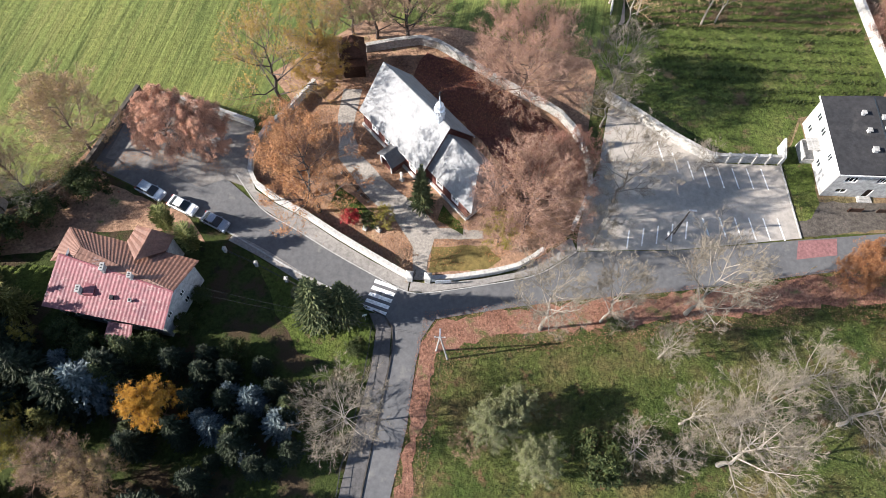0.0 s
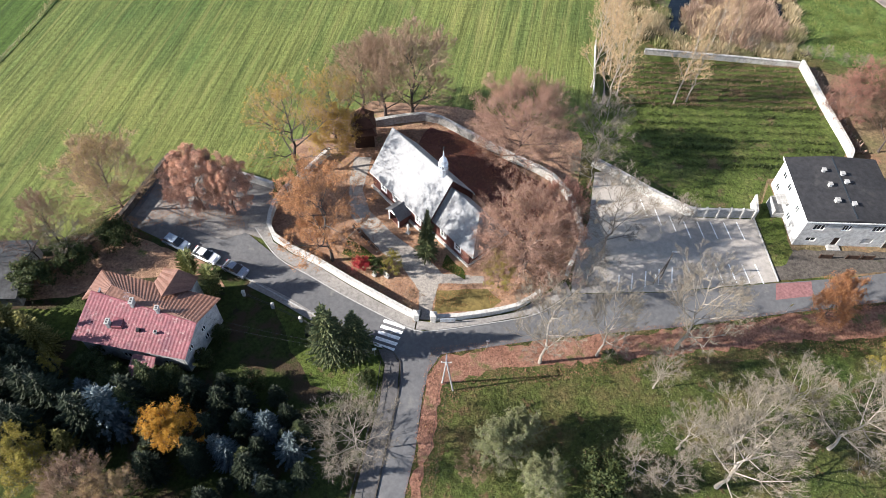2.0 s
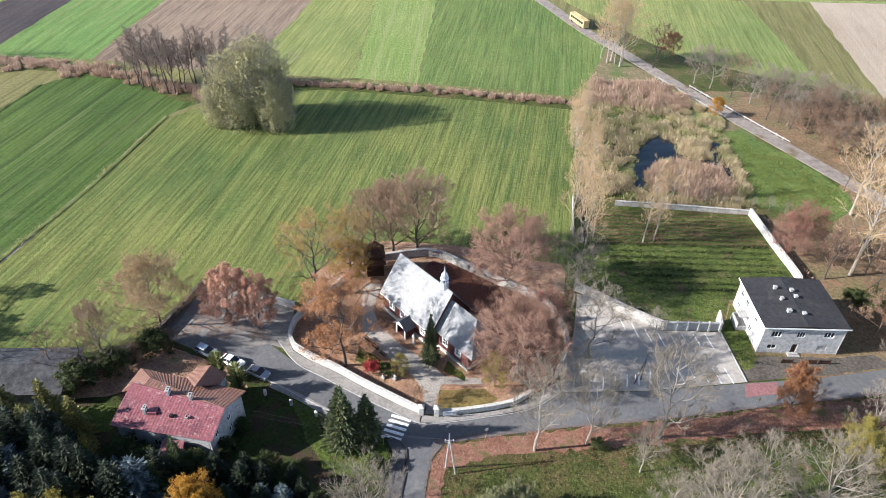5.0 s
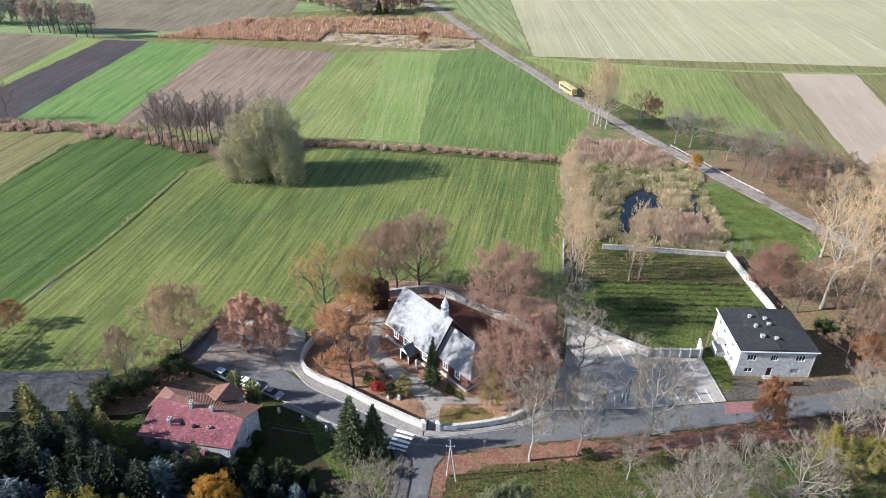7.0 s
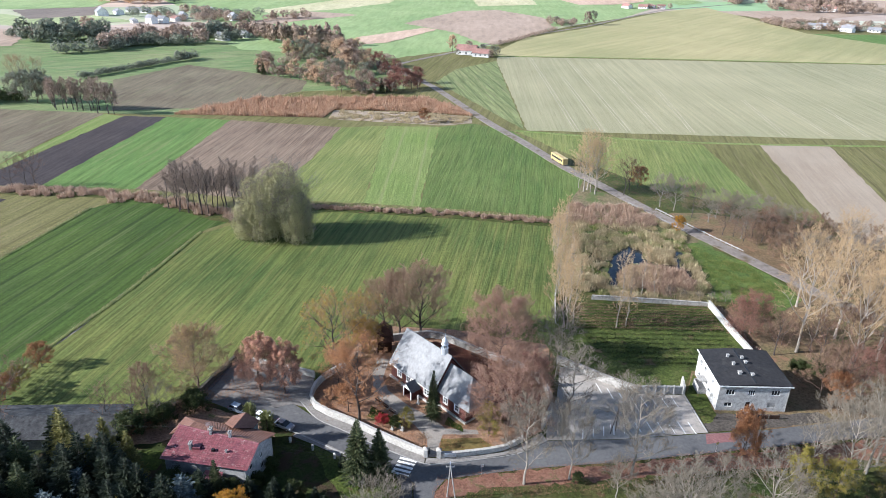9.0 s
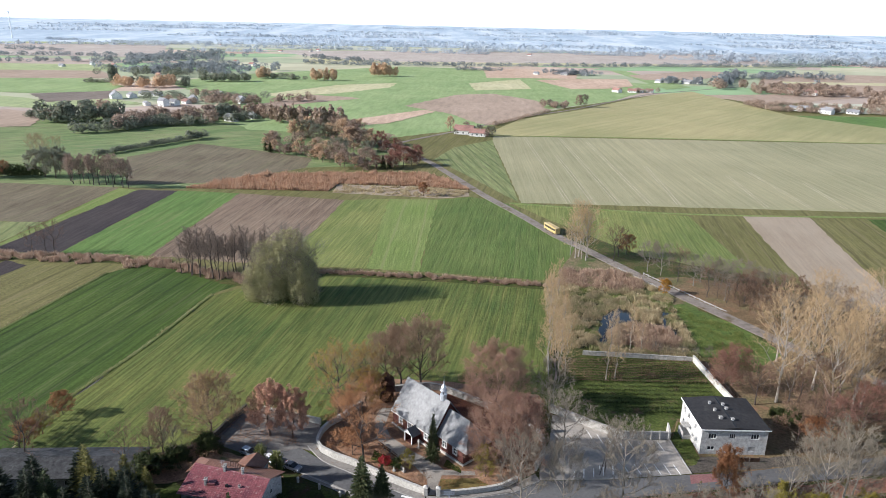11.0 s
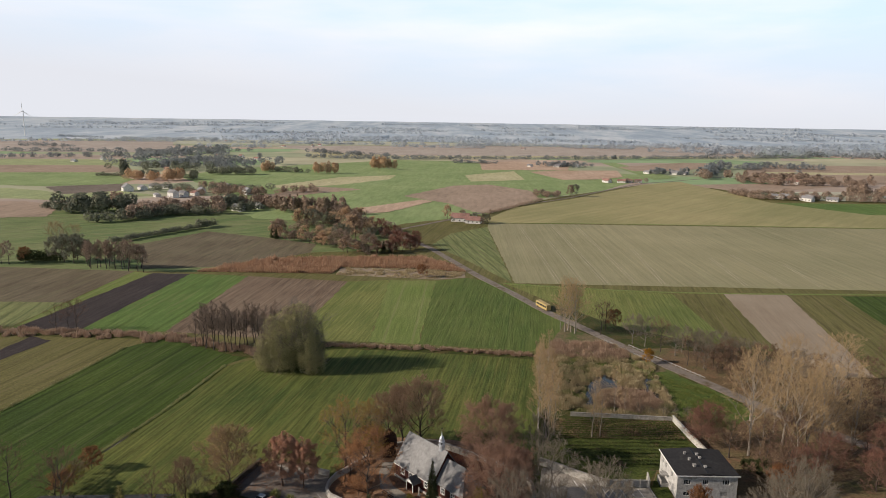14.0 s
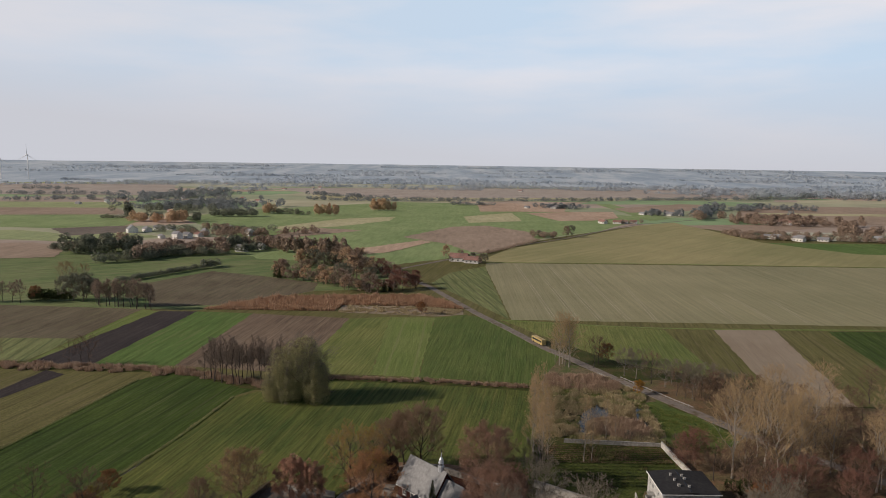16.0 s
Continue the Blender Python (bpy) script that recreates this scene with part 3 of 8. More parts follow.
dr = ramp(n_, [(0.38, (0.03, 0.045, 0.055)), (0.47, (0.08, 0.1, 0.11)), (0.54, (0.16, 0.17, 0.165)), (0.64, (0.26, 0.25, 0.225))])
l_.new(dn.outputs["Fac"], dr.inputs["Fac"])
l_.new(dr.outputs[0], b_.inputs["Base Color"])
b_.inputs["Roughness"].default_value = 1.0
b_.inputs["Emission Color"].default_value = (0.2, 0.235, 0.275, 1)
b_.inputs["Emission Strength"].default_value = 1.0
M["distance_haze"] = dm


# ---- builders ----
def part(name, bm, material, parent=None, label="", m=None):
    """Links a bmesh, or (verts, faces), as one mesh object under a thing or a part."""
    me = bpy.data.meshes.new(name)
    if isinstance(bm, tuple):
        me.from_pydata([tuple(map(float, v)) for v in bm[0]], [], [tuple(map(int, f)) for f in bm[1]])
    else:
        bm.to_mesh(me)
        bm.free()
    for mt in (material if isinstance(material, (list, tuple)) else [material]):
        me.materials.append(mt)
    ob = new(name, me)
    if parent is not None:
        ob.parent = parent
    if m is not None:
        ob.matrix_basis = m
    if label:
        ob["label"] = label
    return ob


def root(name, m, label, category, group=""):
    ob = new(name)
    ob.matrix_basis = m
    return tagged(ob, label, category, group)


def box(bm, x0, x1, y0, y1, z0, z1, bevel=0.0):
    r = bmesh.ops.create_cube(bm, size=1.0, matrix=Matrix.Translation(((x0 + x1) / 2, (y0 + y1) / 2, (z0 + z1) / 2)) @ Matrix.Diagonal((x1 - x0, y1 - y0, z1 - z0, 1)))
    if bevel:
        es = list({e for v in r["verts"] for e in v.link_edges})
        bmesh.ops.bevel(bm, geom=es, offset=bevel, segments=1, affect="EDGES", profile=0.5)
    return bm


def boxes(*specs, bevel=0.0):
    bm = bmesh.new()
    for s in specs:
        box(bm, *s, bevel=bevel)
    return bm


def cone(bm, r0, r1, h, at=(0, 0, 0), seg=10, m=None):
    mm = Matrix.Translation(at) @ (m or Matrix()) @ Matrix.Translation((0, 0, h / 2))
    bmesh.ops.create_cone(bm, cap_ends=True, segments=seg, radius1=r0, radius2=r1, depth=h, matrix=mm)
    return bm


def edge_pts(pts, step, jit, rng, closed=True):
    """Points along a line, unevenly wandering by jit."""
    out = []
    k = len(pts)
    for i in range(k if closed else k - 1):
        a, b = Vector((*pts[i], 0)), Vector((*pts[(i + 1) % k], 0))
        c = max(1, int((b - a).length / step))
        for j in range(c):
            p = a.lerp(b, j / c)
            w = 0 if j == 0 else jit
            out.append((p.x + rng.uniform(-w, w), p.y + rng.uniform(-w, w)))
    if not closed:
        out.append(pts[-1])
    return out


def patch(name, pts, z, material, label="", category="ground", jit=0.0, step=3.0, thick=0.0):
    """A flat piece of ground with an uneven outline."""
    rng = random.Random(len(pts) * 7 + int(abs(pts[0][0]) * 13))
    p = edge_pts(pts, step, jit, rng) if jit else pts
    bm = bmesh.new()
    f = bm.faces.new([bm.verts.new((x, y, z)) for x, y in p])
    f.normal_update()
    if f.normal.z < 0:
        f.normal_flip()
    if thick:
        r = bmesh.ops.extrude_face_region(bm, geom=[f])
        for v in r["geom"]:
            if isinstance(v, bmesh.types.BMVert):
                v.co.z += thick
        bmesh.ops.recalc_face_normals(bm, faces=bm.faces)
    bmesh.ops.triangulate(bm, faces=[f for f in bm.faces if len(f.verts) > 4])
    return tagged(part(name, bm, material), label, category, kind="structure")


def offset_line(pts, d):
    out = []
    for i, p in enumerate(pts):
        a = Vector(pts[max(0, i - 1)])
        b = Vector(pts[min(len(pts) - 1, i + 1)])
        t = (b - a).normalized()
        out.append((p[0] - t.y * d, p[1] + t.x * d))
    return out


def ribbon(name, pts, width, z0, z1, material, label="", category="ground", kind="structure", coping=None, parent=None):
    """A strip along a line, from z0 up to z1: a road, a kerb or a wall."""
    L, R = offset_line(pts, width / 2), offset_line(pts, -width / 2)
    v, f = [], []
    for (a, b), (c, d) in zip(L, R):
        v += [(a, b, z0), (a, b, z1), (c, d, z1), (c, d, z0)]
    for i in range(len(pts) - 1):
        o = 4 * i
        for k in range(3):
            f.append((o + k, o + k + 1, o + k + 5, o + k + 4))
    f.append((0, 3, 2, 1))
    e = 4 * (len(pts) - 1)
    f.append((e, e + 1, e + 2, e + 3))
    ob = part(name, (v, f), material, parent)
    bmesh_fix(ob)
    if kind:
        tagged(ob, label, category, kind=kind)
    return ob


def bmesh_fix(ob):
    bm = bmesh.new()
    bm.from_mesh(ob.data)
    bmesh.ops.recalc_face_normals(bm, faces=bm.faces)
    bm.to_mesh(ob.data)
    bm.free()


def smooth_line(pts, step=2.0):
    """Catmull-Rom points along a line."""
    out = []
    k = len(pts)
    for i in range(k - 1):
        p0, p1, p2, p3 = (Vector(pts[max(0, min(k - 1, j))]) for j in (i - 1, i, i + 1, i + 2))
        c = max(1, int((p2 - p1).length / step))
        for j in range(c):
            t = j / c
            q = 0.5 * ((2 * p1) + (p2 - p0) * t + (2 * p0 - 5 * p1 + 4 * p2 - p3) * t * t + (3 * p1 - p0 - 3 * p2 + p3) * t ** 3)
            out.append((q.x, q.y))
    out.append(tuple(pts[-1]))
    return out


# ---- ground, fields, roads ----
bm = bmesh.new()
rings, spokes = [0, 60, 200, 600, 1400, 2600], 72
vs = []
for r in rings:
    vs.append([bm.verts.new((r * math.sin(2 * math.pi * k / spokes), r * math.cos(2 * math.pi * k / spokes), 0)) for k in range(spokes if r else 1)])
for k in range(spokes):
    bm.faces.new((vs[0][0], vs[1][(k + 1) % spokes], vs[1][k]))
    for i in range(1, len(rings) - 1):
        bm.faces.new((vs[i][k], vs[i][(k + 1) % spokes], vs[i + 1][(k + 1) % spokes], vs[i + 1][k]))
bmesh.ops.recalc_face_normals(bm, faces=bm.faces)
tagged(part("ground", bm, M["far_fields"]), "flat farmland in a patchwork of green and brown fields", "ground", kind="structure")

# ring beyond the ground, its glow standing in for haze
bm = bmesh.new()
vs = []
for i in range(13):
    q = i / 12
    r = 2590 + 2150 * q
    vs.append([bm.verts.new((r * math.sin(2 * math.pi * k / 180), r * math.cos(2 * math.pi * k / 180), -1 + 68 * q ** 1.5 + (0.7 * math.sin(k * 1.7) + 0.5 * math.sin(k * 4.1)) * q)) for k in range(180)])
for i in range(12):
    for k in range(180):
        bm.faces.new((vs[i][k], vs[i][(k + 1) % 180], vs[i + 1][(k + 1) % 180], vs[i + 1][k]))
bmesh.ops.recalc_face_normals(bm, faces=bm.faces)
tagged(part("backdrop", bm, M["distance_haze"]), "glowing hazy blue-grey distance of fields and woods", "distance", kind="structure")


FIELDS = []


def field(pts, mat, label, z=0.04, jit=0.5):
    FIELDS.append(mat)
    return patch("field", pts, z + 0.004 * (len(FIELDS) % 7), M[mat], label, "field", jit, 4.0)


patch("farmland", [(-560, 110), (-180, 118), (-60, 96), (40, 100), (70, 100), (140, 92), (440, 86), (620, 470), (720, 670), (300, 870), (150, 690), (30, 520), (-70, 545), (-560, 545)], 0.012, M["field_olive"], "olive farmland between the sown strips", "field")
field([(-88, 8), (-86, 30), (-79, 60), (-73, 98), (-62, 108), (-41, 121), (0, 117), (43.8, 110), (38.6, 72), (35.4, 45), (30, 36), (22, 38), (8, 42), (-8, 43), (-19.5, 27.5), (-23, 21.5), (-34, 25), (-42, 27), (-48, 15), (-57, 6), (-70, 4)], "field_green", "bright green winter crop field with faint drill rows")
field([(-145, -10), (-129, 55), (-118, 117), (-108, 128), (-82, 117), (-67, 108), (-74, 98), (-80, 60), (-87, 29), (-90, -10)], "field_dark_green", "deep green crop field with dark tramlines")
field([(-185, -10), (-165, 60), (-152, 124), (-118, 118), (-129, 55), (-146, -10)], "field_olive", "olive brown field with dry stubble")
field([(-175, 20), (-165, 104), (-162, 129), (-151, 124), (-159, 94), (-168, 20)], "field_black", "dark ploughed strip of field", 0.08)
field([(-340, 0), (-230, 60), (-182, 130), (-300, 140), (-420, 120)], "field_meadow", "green meadow beside a ditch")
field([(-175, 138), (-147, 139), (-139, 246), (-161, 246)], "field_black", "black freshly ploughed strip of field")
field([(-147, 139), (-111, 138), (-105, 243), (-139, 246)], "field_bright", "bright green strip of sown field")
field([(-111, 138), (-62, 130), (-52, 180), (-47, 233), (-105, 243)], "field_plough", "brown ploughed field with straight furrows")
field([(-62, 130), (-24, 128), (-24, 238), (-47, 233), (-52, 180)], "field_strip", "green strip of crop field")
field([(-24, 128), (-4, 126), (2, 238), (-24, 238)], "field_light", "pale green strip of crop field")
field([(-4, 126), (47, 119), (61, 160), (39, 233), (20, 246), (2, 238)], "field_deep", "green crop field beside the road")
field([(-177, 140), (-175.2, 140), (-161.2, 246), (-173, 250)], "field_light", "narrow pale green strip of field")
field([(-176.6, 181), (-173.2, 250), (-201, 253), (-330, 262), (-330, 181)], "field_grey", "grey brown harvested field")
field([(-178, 142), (-176.6, 180.8), (-330, 180.8), (-330, 150)], "field_wedge", "olive strip of rough field beside the ditch")
field([(-520, 262), (-330, 262), (-173, 251), (-138, 251), (-83, 315), (-20, 330), (-40, 420), (-70, 540), (-480, 540)], "field_meadow", "green meadow before the village", 0.03)
field([(-207, 337), (-179, 395), (-130, 372), (-85, 347), (-83, 315), (-126, 268), (-172, 257)], "field_grey", "brown grey harvested field beside a hedge", 0.07)
field([(-56, 249), (2, 241), (19, 247), (19, 261), (-10, 268), (-56, 269)], "field_beige", "strip of dry pale grass below the maize", 0.06)
field([(46, 235), (44, 441), (47, 462), (600, 462), (430, 226)], "field_stubble", "wide pale olive field with light wheel tracks")
field([(43.5, 440), (12, 402), (-2, 352), (15, 312), (45, 236)], "field_wedge", "green wedge of field with dark rows")
field([(42, 478), (80, 574), (157, 664), (217, 752), (301, 870), (372, 930), (384, 760), (387, 656), (700, 663), (620, 467), (48, 466)], "field_hill", "olive brown rolling field")
field([(389, 655), (720, 660), (640, 520), (440, 560)], "field_bright", "green field before the far village", 0.08)
field([(41, 233), (128, 216), (126, 128), (88, 150), (64, 188)], "field_strip", "green field behind roadside trees")
field([(128, 216), (155.7, 217), (135.7, 100), (118, 105), (126, 128)], "field_olive", "olive strip of field")
field([(156, 217), (190, 218), (163, 96), (136, 96)], "field_beige", "pale beige bare strip of field")
field([(190.3, 218), (218, 216), (195, 96), (163.3, 96)], "field_olive", "olive yellow strip of field")
field([(218.3, 216), (440, 222), (370, 90), (195.3, 96)], "field_dark_green", "green field at the edge of the grove")
FAR_FIELDS = (
    ([(-400, 905), (-339, 1078), (-96, 1381), (29, 1368), (366, 1034), (218, 770), (118, 662), (49, 522), (-39, 439), (-163, 470), (-205, 540), (-211, 616)], "green", "wide green crop field in the distance", 0),
    ([(-221, 762), (-153, 912), (-69, 971), (-73, 894), (-135, 792), (-200, 735)], "pale", "yellow green strip of far field", 1),
    ([(-205, 628), (-189, 686), (-161, 763), (-110, 747), (-98, 734), (-146, 679), (-186, 619)], "brown", "brown strip of far field", 2),
    ([(-41, 666), (21, 806), (70, 830), (120, 749), (118, 662), (77, 570), (49, 527), (34, 538), (11, 604)], "brown", "brown ploughed wedge of field beside the track", 2),
    ([(-79, 549), (-18, 633), (-5, 618), (-46, 525), (-66, 511)], "pink", "reddish brown bare strip of field", 3),
    ([(42, 990), (133, 1097), (132, 916), (47, 873)], "pale", "pale straw coloured far field", 2),
    ([(84, 1339), (163, 1399), (267, 1302), (237, 1131), (136, 1127), (77, 1116)], "pink", "pale pinkish bare field in the distance", 2),
    ([(158, 1088), (237, 1131), (331, 1149), (303, 1000), (249, 946), (191, 926)], "pink", "reddish bare field in the distance", 3),
    ([(355, 1401), (388, 1408), (395, 1003), (341, 950)], "green", "long green strip in the distance", 3),
    ([(356, 1250), (555, 1446), (666, 1428), (462, 1174), (360, 1140)], "brown", "brown field beyond the hill", 3),
    ([(-538, 2060), (1268, 2610), (866, 1776), (-109, 1575), (-328, 1693)], "mauve", "wide brown plain near the horizon", 0),
    ([(-1152, 2500), (1500, 2590), (1301, 2681), (-550, 2105), (-872, 2082)], "olive", "pale olive plain near the horizon", 1),
    ([(-300, 1440), (820, 1690), (870, 1770), (-110, 1565), (-330, 1680)], "pale", "pale strip behind a tree belt", 1),
    ([(-1500, 2330), (-980, 2450), (-970, 2334), (-1473, 2169)], "meadow", "pale green fields near the horizon", 1),
    ([(-1443, 2121), (-932, 2287), (-646, 1538), (-1037, 1481)], "mauve", "brown harvested plain in the distance", 2),
    ([(-900, 1210), (-619, 1256), (-548, 1096), (-800, 1050)], "meadow", "grey green meadow in the distance", 2),
    ([(-900, 1037), (-585, 1088), (-474, 946), (-780, 890)], "brown", "brown fallow field in the distance", 2),
    ([(-760, 880), (-523, 937), (-426, 827), (-415, 758), (-489, 716), (-680, 736)], "green", "green meadow beyond the village", 2),
    ([(-485, 709), (-412, 759), (-377, 675), (-422, 631)], "dark", "dark ploughed field beside the village", 3),
    ([(-600, 600), (-520, 690), (-459, 664), (-422, 631), (-377, 675), (-312, 632), (-399, 577), (-436, 589)], "meadow", "yellow green meadow beside the village", 2),
    ([(-560, 540), (-421, 564), (-368, 531), (-342, 460), (-460, 425), (-560, 440)], "brown", "brown fallow land before the village", 2),
    ([(369, 875), (402, 772), (455, 786), (598, 890), (487, 912)], "brown", "brown field behind the hill", 2),
    ([(685, 1412), (1126, 1425), (805, 925), (612, 931), (497, 975)], "brown", "brown fields beyond the eastern village", 2),
    ([(620, 1180), (900, 1190), (880, 1130), (600, 1120)], "pale", "pale strip between brown fields", 3),
    ([(460, 688), (760, 668), (840, 760), (640, 800), (470, 790)], "olive", "olive gardens of the eastern village", 2),
)
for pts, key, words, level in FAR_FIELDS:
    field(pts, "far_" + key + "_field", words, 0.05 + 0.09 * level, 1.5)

patch("farmland", [(-800, -75), (-100, -75), (-100, 120), (-800, 120)], 0.008, M["field_olive"], "olive farmland west of the village", "field")
patch("farmland", [(300, -75), (1000, -75), (1000, 520), (430, 226), (360, 92)], 0.008, M["field_olive"], "olive farmland east of the village", "field")
field([(-30, -520), (-420, -520), (-420, -66), (-10, -66)], "field_strip", "green crop field south of the village", 0.02)
field([(-26, -520), (420, -520), (420, -68), (-4, -68)], "field_olive", "olive field south of the village", 0.02)
ribbon("lane", smooth_line([(-4, -65), (-9, -120), (-18, -260), (-29, -520)], 20), 4.0, 0.0, 0.1, M["asphalt"], "worn asphalt lane leading south", "road")

# grassy balks between fields
for pts in ([(-88, 10), (-86.5, 30), (-79.5, 60), (-73.5, 99)], [(-145, -8), (-129, 55), (-118, 118)], [(46, 463.5), (170, 468), (404, 465), (600, 464)], [(40, 234), (128, 219), (270, 221), (430, 224)]):
    ribbon("field_path", smooth_line(pts, 4), 0.9 if pts[0][0] < 0 else 2.6, 0.0, 0.16 if pts[0][0] < 0 else 0.14, M["field_light"], "strip of pale dry grass between fields", "path")

# near ground
patch("village_ground", [(-140, -70), (-140, 3), (-88, 8), (-60, 30), (-10, 50), (36, 44), (42, 112), (60, 160), (64, 190), (88, 150), (128, 128), (140, 98), (380, 92), (330, -70)], 0.02, M["grass_rough"], "rough autumn grass between the plots", "ground")
patch("churchyard_ground", [(2.4, -4), (-8, 1.7), (-21, 9.6), (-22.3, 14), (-21, 19.6), (-17.5, 25.2), (-22, 31), (-8, 43), (8, 42), (22, 38), (31, 36), (28, 19), (28, 12), (25, 4), (17, -2), (5, -4)], 0.05, M["leaf_litter"], "churchyard ground strewn with brown leaves", "ground")
patch("lawn", [(-42, 27), (-47, 16), (-50, 10), (-57, 4), (-70, 3), (-64, -1), (-46, 11), (-45.5, 13), (-41, 27)], 0.07, M["leaf_litter"], "bank of yellow leaves below the field wall", "ground", 0.4)
patch("lawn", [(-46, 12.3), (-24.4, 2.3), (-12.3, -4.3), (-5.8, -7), (-3, -9.2), (-2, -12), (-2.4, -17), (-3.7, -24.7), (-5, -33), (-9, -66), (-130, -66), (-130, 2), (-70, 3)], 0.05, M["shade_lawn"], "green garden lawn darkened for the trees' shade", "lawn")
# lighter grass laid here as a painted pool of sunlight
patch("lawn", [(-20, -1), (-12.3, -4.6), (-6, -7.3), (-3.4, -9.4), (-2.4, -12), (-2.7, -16), (-6, -17), (-12, -15)], 0.08, M["grass"], "patch of garden grass painted lighter for sunlight", "lawn", 0.5)
patch("meadow", [(6, -9.9), (16, -8), (24, -6.5), (40, -4.6), (56, -1.8), (70, 0.4), (110, 7), (190, 20), (190, -70), (-2, -66), (1.4, -33), (3, -24.5), (3.7, -16.4), (4.4, -12.5)], 0.05, M["grass_rough"], "rough autumn grass beside the road", "meadow")
patch("leaf_strip", [(6.2, -10), (16, -8.1), (24, -6.6), (40, -4.7), (56, -1.9), (72, 0.6), (120, 8), (119, 3), (72, -4.5), (56, -6.2), (45, -7.8), (30, -10), (18, -11.3), (10, -12.8), (6.3, -14.5), (5.2, -22), (4.0, -30), (2.3, -45), (1, -45), (1.8, -33), (3.2, -24.5), (3.9, -16.4), (4.6, -12.6)], 0.09, M["red_litter"], "strip of fallen red brown leaves beside the road", "leaves", 0.6, 1.2)
patch("garden_ground", [(32, 28.5), (46.5, 18.5), (57, 18), (62, 26), (76, 30), (78, 33), (76.5, 56), (45, 59), (37, 46), (30, 36)], 0.06, M["garden_grass"], "walled garden with patchy green grass", "lawn")
patch("grove_ground", [(62, 26), (78.5, 33), (77, 57), (93, 50), (100, 64), (118, 96), (370, 90), (330, 30), (190, 22), (110, 10.5), (72, 6.2), (58.5, 5), (58, 17)], 0.045, M["grove_floor"], "brown leafy ground of the poplar grove", "ground")
patch("yard", [(58.4, 7.5), (58, 17), (62, 25), (62.2, 10.5), (60.5, 8)], 0.075, M["grass"], "strip of green grass beside the white house", "lawn", 0.2, 1)
patch("front_yard", [(58.4, 4.9), (58.5, 7.4), (60.5, 8), (62.2, 10.9), (77.5, 10.9), (84, 12), (86, 9), (72, 6.6)], 0.074, M["front_soil"], "worn grey brown yard before the white house", "ground", 0.2, 1)
patch("pond_bank", [(44, 112), (49, 128), (54, 150), (57.5, 166), (62, 157), (69.5, 141), (78, 124), (86, 106), (95, 80), (99, 68), (80, 62), (62, 60), (48, 64), (42, 72), (41, 90)], 0.055, M["reed_ground"], "tan reedy rough ground round a pond", "ground", 2.2, 5.0)
patch("pond", [(52, 65.5), (53.4, 76), (56.4, 86.4), (59.9, 93.6), (65.1, 95), (68.5, 90.7), (67.6, 86.5), (68.4, 81.4), (74.5, 81.6), (77, 88.5), (78, 91.5), (80, 91), (78.2, 82), (79, 74.5), (77, 72), (75, 78), (70, 80), (62, 79), (58.5, 76.8), (55.6, 72), (55, 66)], 0.09, M["pond_water"], "dark still pond water", "water", 0.5, 2)
patch("bank_grass", [(83.2, 97.4), (87.5, 99), (98, 83), (103, 70), (104, 62), (96, 55), (80, 59.5), (79.5, 63), (80.5, 70), (82, 78)], 0.085, M["bank_green"], "rough green grass slope beside the pond", "lawn", 0.7, 2)

patch("scrub_ground", [(102, 82), (96, 97), (84, 124), (96, 126), (128, 116), (140, 98), (142, 74), (118, 60), (110, 69)], 0.05, M["grove_floor"], "brown leafy ground under roadside scrub", "ground", 0.8, 4.0)
ribbon("ditch_bank", smooth_line([(-330, 146), (-180, 134), (-108, 130), (-80, 117), (-64, 110), (-41, 122), (10, 118), (47, 112)], 6), 6.5, 0.0, 0.1, M["grass_rough"], "dry grassy bank of the ditch", "ground")
patch("leaf_yard", [(-56, 1.5), (-46.3, 11), (-30, 4.4), (-27, 0.5), (-33, 2.2), (-44, 1.6), (-50, -2), (-60, -3)], 0.085, M["leaf_litter"], "brown leaf-covered yard behind the house", "ground", 0.3, 1.5)
# strip in the lighter grass, painting the lit part of the yard
patch("lawn", [(-62, -10), (-46.5, -9), (-46, -4), (-62, -4.5)], 0.085, M["grass"], "grass painted lighter for sunlight beside the house", "lawn", 0.4, 2)

# pale wheel tracks across the olive field, each a pair of ruts
for x0, y0, x1, y1 in ((98.2, 237, 101, 461), (71.6, 237, 71.9, 461), (115, 237, 121, 440), (130.7, 238, 141.5, 345), (176.7, 236, 187.1, 318), (200.4, 236, 206.3, 330), (85, 237, 86, 380), (219, 236, 228, 300)):
    for o in (-0.95, 0.95):
        ribbon("wheel_track", smooth_line([(x0 + o, y0), ((x0 + x1) / 2 + o + 0.3, (y0 + y1) / 2), (x1 + o, y1)], 12), 0.48, 0.0, 0.105, M["track_pale"], "pale wheel rut across an olive field", "track")

